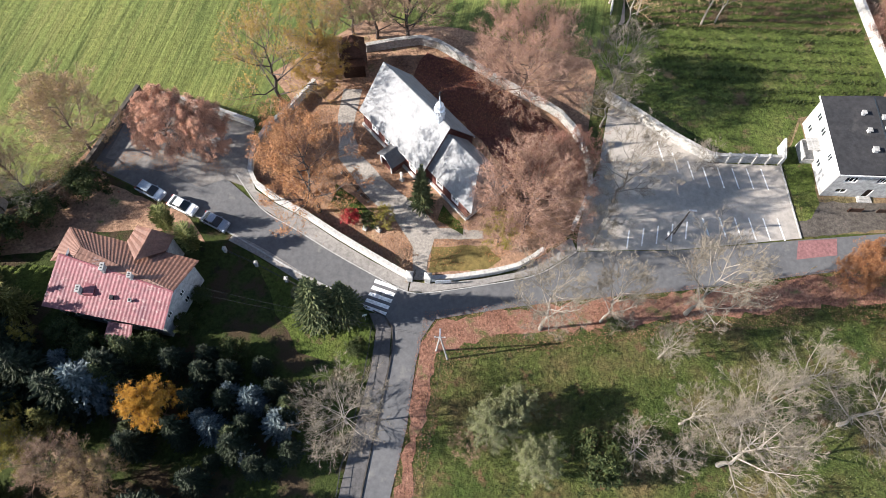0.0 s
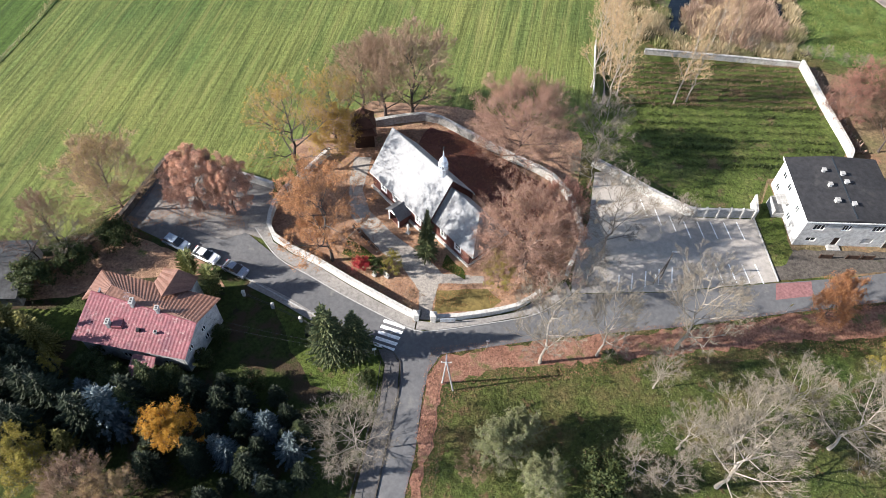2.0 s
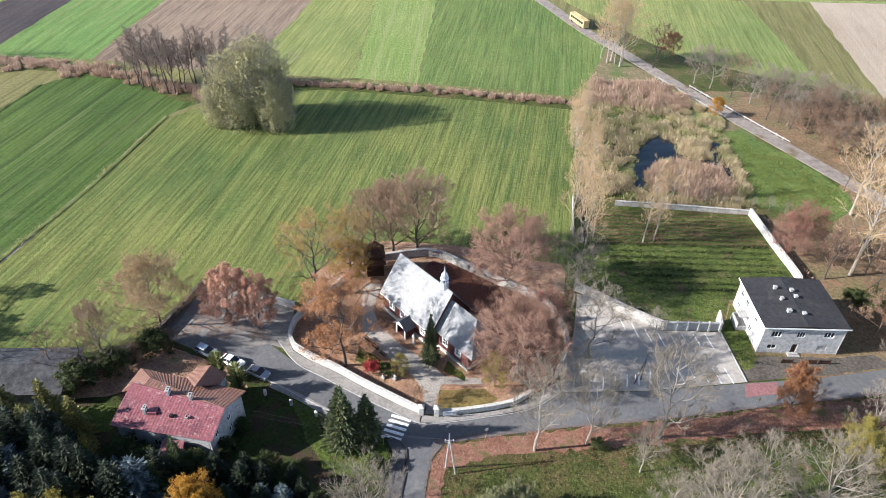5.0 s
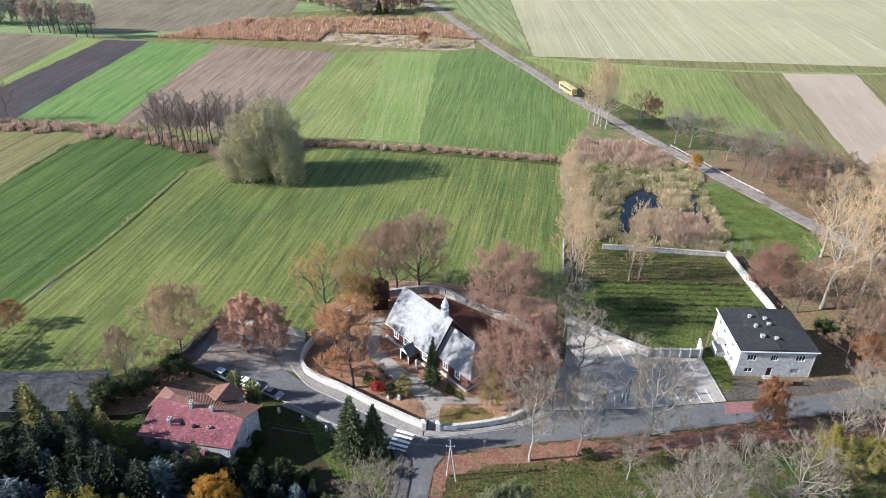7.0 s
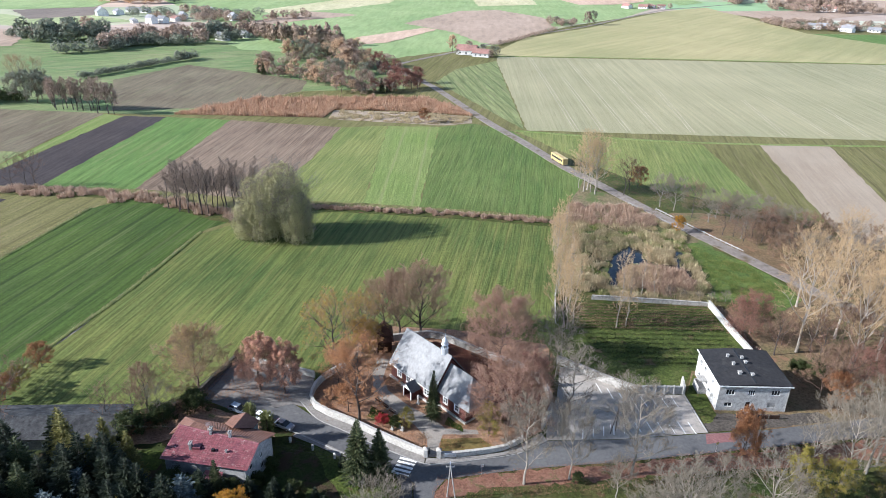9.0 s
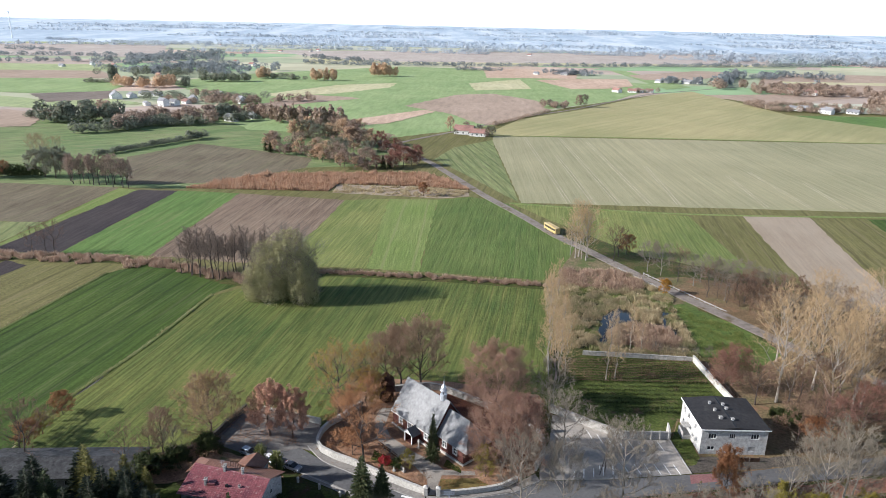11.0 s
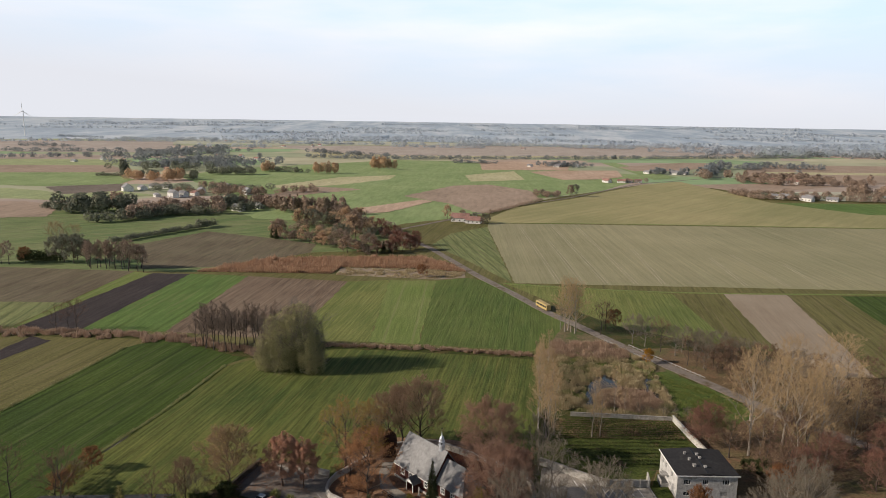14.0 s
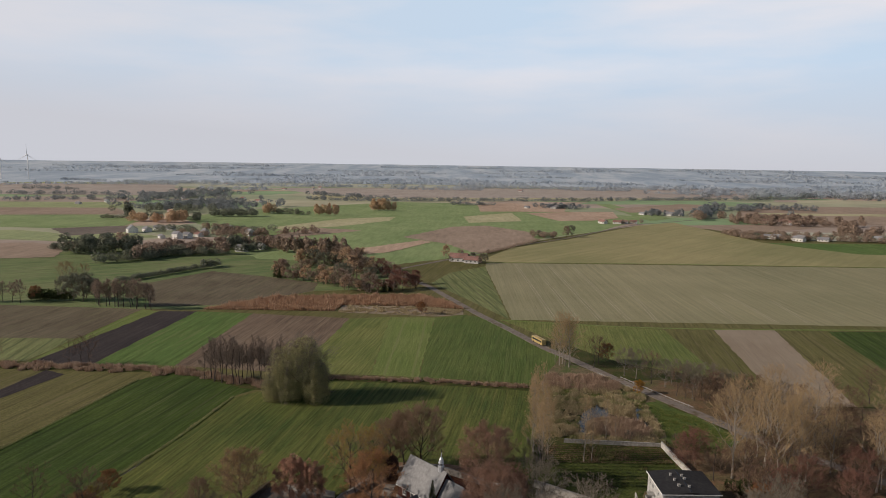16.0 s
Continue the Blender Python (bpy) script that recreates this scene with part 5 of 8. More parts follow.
for s in (-1, 1):
    part("porch_roof_slope", gable_slab([(px + s * 1.75, -7.5, 2.2), (px + s * 1.75, -NW, 2.2)], [(px, -7.5, 3.7), (px, -NW, 3.7)], 0.1), M["porch_roof"], porch, "dark grey porch roof")
    part("porch_post", boxes((px + s * 1.2 - 0.09, px + s * 1.2 + 0.09, -7.25, -7.07, 0, 2.4), bevel=0.02), M["white_paint"], porch)
bm = bmesh.new()
q = [bm.verts.new(p) for p in ((px - 1.6, -7.1, 2.3), (px + 1.6, -7.1, 2.3), (px, -7.1, 3.62), (px - 1.6, -7.2, 2.3), (px + 1.6, -7.2, 2.3), (px, -7.2, 3.62))]
for i in ((0, 1, 2), (3, 5, 4), (0, 3, 4, 1), (1, 4, 5, 2), (2, 5, 3, 0)):
    bm.faces.new([q[k] for k in i])
part("porch_gable", bm, M["white_paint"], porch, "white boarded porch gable")
part("porch_door", boxes((px - 0.6, px + 0.6, -NW - 0.06, -NW + 0.02, 0.25, 2.25)), M["timber_brown"], porch)

# timber belfry behind the church
belfry = root("belfry", pose(-8.6, 32.5, 0.05, 0, 0, 8), "weathered brown timber belfry with rusty pyramid roof", "belfry")
part("tower", boxes((-1.7, 1.7, -1.7, 1.7, 0, 3.6)), M["timber_brown"], belfry)
part("skirt_roof", cone(bmesh.new(), 3.1, 2.3, 0.9, (0, 0, 3.2), 4, pose(0, 0, 0, 0, 0, 45)), M["rust_roof"], belfry)
part("bell_stage", boxes((-1.45, 1.45, -1.45, 1.45, 4.0, 5.0)), M["timber_brown"], belfry)
part("pyramid_roof", cone(bmesh.new(), 2.9, 0.05, 2.9, (0, 0, 4.9), 4, pose(0, 0, 0, 0, 0, 45)), M["rust_roof"], belfry, "rusty brown pyramid roof")

# gate pillars
for x, y in ((2.25, -4.0), (4.75, -4.15)):
    g = root("gate_pillar", pose(x, y, 0.05, 0, 0, -4), "white plastered gate pillar with pointed cap", "pillar", "church gate pillars")
    part("shaft", boxes((-0.4, 0.4, -0.4, 0.4, 0, 1.9), bevel=0.04), M["wall_plaster"], g)
    part("cap", cone(bmesh.new(), 0.72, 0.05, 0.5, (0, 0, 1.9), 4, pose(0, 0, 0, 0, 0, 45)), M["wall_plaster"], g)
gate = root("church_gate", pose(2.65, -4.05, 0.1, 0, 0, 70), "open black iron gate leaf", "gate")
for k in range(8):
    part("bar", cone(bmesh.new(), 0.02, 0.02, 1.35, (0.08 + 0.13 * k, 0, 0.05), 6), M["black_iron"], gate)
part("gate_frame", boxes((0, 1.1, -0.025, 0.025, 0.1, 0.15), (0, 1.1, -0.025, 0.025, 1.3, 1.35), (0, 0.05, -0.025, 0.025, 0.0, 1.4)), M["black_iron"], gate)

# white two-storey house with a flat dark roof
wb = root("white_house", pose(62.4, 11.95, 0.07, 0, 0, 0), "white plastered two-storey house with flat dark roof", "house")
WL, WD, WH = 14.6, 13.0, 6.2
front = [(1.6, 3.2, 1.0, 2.0), (1.5, 3.3, 3.9, 5.2), (6.0, 7.0, 0.1, 2.2), (6.1, 7.5, 3.9, 5.2), (10.9, 12.7, 3.9, 5.2), (10.6, 12.3, 0.9, 2.0)]
part("wall", panel(WL, WH, 0.35, front), M["facade_white"], wb, "grey white rendered front wall", pose(0, 0, 0))
for i, o in enumerate(front):
    if i == 2:
        part("door", boxes((o[0] + 0.05, o[1] - 0.05, 0.12, 0.2, o[2], o[3] - 0.03)), M["timber_brown"], wb, "dark wooden front door")
    elif i == 5:
        part("blind_window", boxes((o[0], o[1], 0.08, 0.2, o[2], o[3])), M["concrete"], wb, "window closed with a grey shutter")
    else:
        window(wb, Matrix(), *o, depth=0.14, mullions=2 if i != 0 else 1)
left = [(1.4, 2.6, 3.8, 5.1), (1.3, 2.5, 0.9, 2.1), (4.0, 5.2, 3.8, 5.1), (7.6, 8.8, 0.9, 2.1), (8.6, 9.6, 3.8, 5.1)]
mm = pose(0, WD, 0, 0, 0, -90)
part("wall", panel(WD - 0.36, WH, 0.35, left), M["facade_white"], wb, "sunlit white side wall", mm)
for o in left:
    window(wb, mm, *o, depth=0.14, mullions=1)
part("wall", panel(WL - 0.4, WH, 0.35, [(2, 3.4, 3.9, 5.1), (9, 10.4, 3.9, 5.1)]), M["facade_white"], wb, "", pose(WL, WD, 0, 0, 0, 180))
part("wall", panel(WD - 0.8, WH, 0.35, []), M["facade_white"], wb, "", pose(WL, 0.36, 0, 0, 0, 90))
bm = bmesh.new()
q = [bm.verts.new(p) for p in ((-0.35, -0.35, WH), (WL + 0.35, -0.35, WH), (WL + 0.35, WD + 0.35, WH), (-0.35, WD + 0.35, WH), (-0.35, -0.35, WH + 0.22), (WL + 0.35, -0.35, WH + 0.22), (WL + 0.35, WD + 0.35, WH + 0.22), (-0.35, WD + 0.35, WH + 0.22), (WL / 2, -0.35, WH + 0.75), (WL / 2, WD + 0.35, WH + 0.75))]
for i in ((0, 3, 2, 1), (4, 8, 9, 7), (8, 5, 6, 9), (0, 1, 5, 8, 4), (2, 3, 7, 9, 6), (0, 4, 7, 3), (1, 2, 6, 5)):
    bm.faces.new([q[k] for k in i])
bmesh.ops.recalc_face_normals(bm, faces=bm.faces)
wr = part("flat_roof", bm, M["bitumen"], wb, "dark bitumen felt roof")
part("fascia", boxes((-0.42, WL + 0.42, -0.42, -0.36, WH - 0.02, WH + 0.24), (-0.42, -0.36, -0.42, WD + 0.42, WH - 0.02, WH + 0.24)), M["white_paint"], wb, "white roof edge")
part("roof_seam", boxes((WL / 2 - 0.12, WL / 2 + 0.12, 0, WD, WH + 0.72, WH + 0.79)), M["glass_dark"], wr)
for x, y, s in ((5.0, 10.0, 0.5), (7.8, 9.3, 0.55), (5.1, 6.9, 0.5), (7.9, 7.5, 0.55), (5.2, 3.6, 0.65), (7.6, 2.9, 0.55)):
    c = part("chimney", boxes((x - s / 2, x + s / 2, y - s / 2, y + s / 2, WH + 0.2, WH + 1.1), bevel=0.04), M["facade_white"], wb, "white plastered chimney stack")
    part("chimney_cap", boxes((x - s / 2 - 0.1, x + s / 2 + 0.1, y - s / 2 - 0.1, y + s / 2 + 0.1, WH + 1.102, WH + 1.2), bevel=0.03), M["concrete"], c)
part("downpipe", cone(bmesh.new(), 0.06, 0.06, WH, (WL - 0.2, -0.1, 0), 8), M["concrete"], wb)
# entrance stair and canopy at its side, steps at the front
part("side_porch", boxes((-1.9, -0.01, 5.6, 8.8, 0, 1.0), (-1.9, -1.75, 5.6, 8.8, 1.0, 1.8), (-1.9, -0.01, 8.65, 8.8, 1.0, 1.8), (-1.8, -0.01, 6.0, 8.2, 2.9, 3.02), bevel=0.0), M["concrete"], wb, "concrete side porch with parapet")
part("doorstep", boxes((5.4, 7.6, -1.0, -0.01, 0, 0.16), (5.6, 7.4, -0.6, -0.01, 0.162, 0.32), bevel=0.02), M["concrete"], wb)
for x0 in (3.6, 7.9, 10.3):
    part("front_fence", boxes((x0, x0 + 2.0, -2.6, -2.5, 0, 0.9), (x0, x0 + 0.1, -2.65, -2.45, 0, 1.05), (x0 + 1.9, x0 + 2.0, -2.65, -2.45, 0, 1.05)), M["timber_brown"], wb, "low brown board fence panel")

# red-roofed house: red front slope, ribbed brown rear slope with a half hip and a short rear wing
HX, HY = -36.0, -8.0
rh = root("red_house", pose(HX, HY, 0.06), "white house with red and brown tiled roof", "house")


def at(x, y, z):
    return Vector((x - HX, y - HY, z))


EL, ER, GL, GR = at(-44.25, -11.6, 5.0), at(-28.16, -14.18, 5.0), at(-42.62, -5.32, 7.4), at(-26.94, -9.96, 7.4)
BR, BL, HB, HC, HD = at(-25.31, -4.7, 5.3), at(-43.47, -0.46, 5.3), at(-44.66, -5.46, 5.3), at(-40.15, -4.15, 7.25), at(-40.6, -5.92, 7.4)
part("front_slope", tiled_slope(EL, ER, GL, GR, 0.42, 0.5, 0.12, 0.024), M["tile_red"], rh, "red pressed-tile roof slope with painted sun dapple")
part("back_slope", tiled_slope(BR, BL, GR, HC, 0.5, 0.62, 0.1, 0.05), M["tile_brown"], rh, "ribbed brown roof slope")
part("back_slope", tiled_slope(GR, HC, GR.lerp(GL, 0.001), HD, 0.5, 0.62, 0.09), M["tile_brown"], rh)
part("half_hip", tiled_slope(BL, HB, HC, HD, 0.5, 0.6, 0.06), M["tile_brown"], rh, "sunlit brown half hip")
part("back_slope", tiled_slope(HB, HB.lerp(GL, 0.5), HD, GL, 0.5, 0.6, 0.05), M["tile_brown"], rh)
part("ridge_cap", tubes_between([GL, GR], 0.14), M["tile_red"], rh)
part("hip_cap", tubes_between([BL, HC, HD], 0.1), M["tile_brown"], rh)
# walls under the eaves, set in from them
corners = [at(-43.6, -11.0, 0), at(-28.75, -13.5, 0), at(-26.1, -5.2, 0), at(-43.0, -1.1, 0)]
mid = sum(corners, Vector()) / 4
for i, wins_ in enumerate(([(1.5, 2.7), (5.5, 6.7), (11.5, 12.7)], [(1.4, 2.3), (4.6, 5.5)], [(2.0, 3.2), (7.0, 8.2), (12.0, 13.2)], [(2.5, 3.6), (6.0, 7.1)])):
    p, q = corners[i], corners[(i + 1) % 4]
    d = q - p
    mm = pose(p.x, p.y, 0, 0, 0, math.degrees(math.atan2(d.y, d.x)))
    ops = [(x0, x1, 1.0, 2.2) for x0, x1 in wins_] + ([(x0, x1, 3.3, 4.3) for x0, x1 in wins_] if i == 1 else [])
    part("wall", panel(d.length - 0.31, 4.75, 0.3, ops), M["house_wall"], rh, "pale blue-white rendered wall" if i == 1 else "", mm)
    for o in ops:
        window(rh, mm, *o, depth=0.12, mullions=1)
for p, q, r_ in ((corners[1], corners[2], GR + Vector((-0.75, 0.2, -0.15))), (corners[3], corners[0], GL + Vector((0.8, -0.2, -0.15)))):
    bm = bmesh.new()
    inn = (mid - (p + q) / 2).normalized() * 0.3
    up = Vector((0, 0, 4.752))
    ring = [p + up, q + up, r_]
    a = [bm.verts.new(v) for v in ring]
    b = [bm.verts.new(v + inn) for v in ring]
    bm.faces.new(a)
    bm.faces.new(b)
    for i in range(3):
        bm.faces.new((a[i], a[(i + 1) % 3], b[(i + 1) % 3], b[i]))
    bmesh.ops.recalc_face_normals(bm, faces=bm.faces)
    part("gable", bm, M["house_wall"], rh)
# rear wing: lit left slope, shaded right slope
WLOW, WTOP, WL0, WL1, WR0, WR1 = at(-32.82, -5.75, 7.2), at(-31.6, -1.2, 7.2), at(-35.3, -2.35, 5.35), at(-34.5, 0.2, 5.3), at(-29.86, -3.4, 5.35), at(-29.3, -1.1, 5.3)
part("wing_slope", tiled_slope(WL0, WL1, WLOW, WTOP, 0.5, 0.6, 0.1, 0.05), M["tile_brown"], rh, "brown tiled slope of the rear wing")
part("wing_slope", tiled_slope(WR1, WR0, WTOP, WLOW, 0.5, 0.6, 0.1, 0.05), M["tile_brown"], rh, "brown tiled slope of the rear wing")
part("wing_ridge", tubes_between([WLOW, WTOP], 0.1), M["tile_brown"], rh)
bm = bmesh.new()
ring = [at(-34.2, -0.2, 0), at(-29.6, -1.3, 0), at(-29.6, -1.3, 5.2), WTOP + Vector((0, -0.4, -0.15)), at(-34.2, -0.2, 5.2)]
a = [bm.verts.new(v) for v in ring]
b = [bm.verts.new(v + Vector((-0.08, -0.3, 0))) for v in ring]
bm.faces.new(a)
bm.faces.new(b)
for i in range(5):
    bm.faces.new((a[i], a[(i + 1) % 5], b[(i + 1) % 5], b[i]))
bmesh.ops.recalc_face_normals(bm, faces=bm.faces)
part("wing_gable", bm, M["house_wall"], rh)
part("wing_wall", boxes((1.5, 1.8, 4.4, 7.6, 0, 5.15)), M["house_wall"], rh)
part("wing_wall", boxes((6.0, 6.3, 3.4, 6.5, 0, 5.15)), M["house_wall"], rh)
# chimneys: grey rendered, with flue openings, a dormer in front of the tall one
for x, y, z, w, d in ((-39.1, -9.9, 6.0, 0.45, 0.8), (-36.2, -7.3, 7.2, 0.42, 0.9), (-32.5, -8.3, 7.2, 0.4, 0.6), (-32.5, -11.0, 6.1, 0.3, 0.3)):
    h = 1.25 if w > 0.35 else 0.6
    c = part("chimney", boxes((x - HX - w / 2, x - HX + w / 2, y - HY - d / 2, y - HY + d / 2, z - 0.7, z + h), bevel=0.03), M["concrete"], rh, "grey rendered chimney")
    part("chimney_cap", boxes((x - HX - w / 2 - 0.1, x - HX + w / 2 + 0.1, y - HY - d / 2 - 0.1, y - HY + d / 2 + 0.1, z + h + 0.002, z + h + 0.1), bevel=0.03), M["concrete"], c)
    for s in (-0.22, 0.22):
        part("flue", boxes((x - HX - 0.12, x - HX + 0.12, y - HY + s * d - 0.1, y - HY + s * d + 0.1, z + h + 0.102, z + h + 0.12)), M["black_iron"], c)
part("roof_hatch", boxes((-35.2 - HX, -34.7 - HX, -10.9 - HY, -10.4 - HY, 6.2, 6.65), bevel=0.02), M["black_iron"], rh)
part("dormer", boxes((-38.7 - HX, -37.3 - HX, -10.4 - HY, -8.8 - HY, 5.9, 6.6), bevel=0.03), M["tile_red"], rh, "low red roof dormer")
part("aerial", tubes_between([at(-36.8, -7.2, 7.2), at(-36.8, -7.2, 9.2)], 0.03), M["steel"], rh)
for k in range(5):
    part("aerial_rod", tubes_between([at(-37.2, -7.2 + 0.2 * k, 9.0), at(-36.4, -7.2 + 0.2 * k, 9.0)], 0.015), M["steel"], rh)
part("porch_slope", tiled_slope(at(-36.4, -15.7, 3.0), at(-32.8, -15.9, 3.0), at(-35.8, -13.0, 4.0), at(-32.6, -13.4, 4.0), 0.42, 0.5, 0.08), M["tile_red"], rh, "red tiled porch roof")
for x in (-36.1, -33.0):
    part("porch_post", boxes((x - HX - 0.1, x - HX + 0.1, -15.4 - HY, -15.2 - HY, 0, 3.0)), M["white_paint"], rh)

# long low outbuilding with a slate roof
ob_ = root("outbuilding", pose(-86, -5.2, 0.05, 0, 0, 3), "long low stone outbuilding with patched slate roof", "building")
OL, OD = 30.0, 9.5
ow = [(3 + 4.5 * i, 4.4 + 4.5 * i, 0.8, 1.9) for i in range(6)]
part("wall", panel(OL, 2.8, 0.35, ow), M["wall_stone"], ob_, "", pose(0, 0, 0))
for o in ow:
    window(ob_, Matrix(), *o, depth=0.15)
part("wall", panel(OL, 2.8, 0.35, []), M["wall_stone"], ob_, "", pose(OL, OD, 0, 0, 0, 180))
for x in (0.0, OL - 0.35):
    bm = bmesh.new()
    ring = [(0.36, 0), (OD - 0.36, 0), (OD - 0.36, 2.9), (OD / 2, 4.1), (0.36, 2.9)]
    a = [bm.verts.new((x, y, z)) for y, z in ring]
    b = [bm.verts.new((x + 0.35, y, z)) for y, z in ring]
    bm.faces.new(a)
    bm.faces.new(b)
    for i in range(5):
        bm.faces.new((a[i], a[(i + 1) % 5], b[(i + 1) % 5], b[i]))
    bmesh.ops.recalc_face_normals(bm, faces=bm.faces)
    part("gable", bm, M["wall_stone"], ob_)
part("roof_slope", gable_slab([(-0.4, -0.5, 2.75), (OL + 0.4, -0.5, 2.75)], [(-0.4, OD / 2, 4.2), (OL + 0.4, OD / 2, 4.2)], 0.1), M["slate"], ob_, "patched grey slate roof")
part("roof_slope", gable_slab([(-0.4, OD + 0.5, 2.75), (OL + 0.4, OD + 0.5, 2.75)], [(-0.4, OD / 2, 4.2), (OL + 0.4, OD / 2, 4.2)], 0.1), M["slate"], ob_, "patched grey slate roof")


# ---- trees ----
def inside(x, y, poly):
    c = False
    for i in range(len(poly)):
        (x0, y0), (x1, y1) = poly[i], poly[i - 1]
        if (y0 > y) != (y1 > y) and x < (x1 - x0) * (y - y0) / (y1 - y0) + x0:
            c = not c
    return c


def fill(poly, count, rng, avoid=(), clump=0):
    xs, ys = [p[0] for p in poly], [p[1] for p in poly]
    out = []
    while len(out) < count:
        x, y = rng.uniform(min(xs), max(xs)), rng.uniform(min(ys), max(ys))
        if clump and noise.noise((x * clump, y * clump, 3.3)) < -0.3:
            continue
        if inside(x, y, poly) and not any(inside(x, y, a) for a in avoid):
            out.append((x, y))
    return out


def tubes(segs, sides):
    """Tapered tubes for segments (p0, p1, r0, r1)."""
    if not segs:
        return np.zeros((0, 3)), np.zeros((0, 4), int)
    p0, p1 = np.array([s[0] for s in segs], float), np.array([s[1] for s in segs], float)
    r0, r1 = np.array([s[2] for s in segs]), np.array([s[3] for s in segs])
    d = p1 - p0
    d /= np.linalg.norm(d, axis=1, keepdims=True) + 1e-9
    ref = np.where(np.abs(d[:, 2:3]) < 0.9, np.array([[0, 0, 1.0]]), np.array([[1.0, 0, 0]]))
    u = np.cross(d, ref)
    u /= np.linalg.norm(u, axis=1, keepdims=True) + 1e-9
    w = np.cross(d, u)
    k = len(segs)
    v = np.zeros((k, 2, sides, 3))
    for i in range(sides):
        a = 2 * math.pi * i / sides
        o = u * math.cos(a) + w * math.sin(a)
        v[:, 0, i] = p0 + o * r0[:, None]
        v[:, 1, i] = p1 + o * r1[:, None]
    base = np.arange(k)[:, None] * 2 * sides
    f = np.concatenate([np.concatenate([base + i, base + (i + 1) % sides, base + sides + (i + 1) % sides, base + sides + i], 1) for i in range(sides)])
    return v.reshape(-1, 3), f


def twig_ends(ends, rng):
    """The finest twigs: one long thin triangle each."""
    if not ends:
        return np.zeros((0, 3)), np.zeros((0, 3), int)
    p, e, w = (np.array([x[i] for x in ends], float) for i in range(3))
    d = e - p
    s = np.cross(d, rng.normal(size=d.shape))
    s *= (w / (np.linalg.norm(s, axis=1) + 1e-9))[:, None]
    return np.stack([p - s, p + s, e], 1).reshape(-1, 3), np.arange(3 * len(p)).reshape(-1, 3)


def merge(*parts):
    v, f, o = [], [], 0
    for a, b in parts:
        v.append(a)
        f += [tuple(q) for q in (b + o)]
        o += len(a)
    return np.concatenate(v), f


def leaves(centres, size, rng, squash=1.0, out=None):
    """Small leaves, each at its own angle; with out, they lie like scales and face that way by and large."""
    c = np.asarray(centres)
    k = len(c)
    a = rng.normal(size=(k, 3))
    a[:, 2] *= squash
    a /= np.linalg.norm(a, axis=1, keepdims=True)
    b = np.cross(a, rng.normal(size=(k, 3)))
    b /= np.linalg.norm(b, axis=1, keepdims=True)
    if out is not None:
        nn = out / (np.linalg.norm(out, axis=1, keepdims=True) + 1e-9) + rng.normal(size=(k, 3)) * 0.7
        a = np.cross(nn, rng.normal(size=(k, 3)))
        a /= np.linalg.norm(a, axis=1, keepdims=True) + 1e-9
        b = np.cross(nn, a)
        b /= np.linalg.norm(b, axis=1, keepdims=True) + 1e-9
    s = size * rng.uniform(0.6, 1.35, (k, 1))
    v = np.stack([c - a * s, c + a * s + b * s * 0.25, c + a * s * 0.15 - b * s * 0.85], 1).reshape(-1, 3)
    return v, np.arange(k * 3).reshape(k, 3)


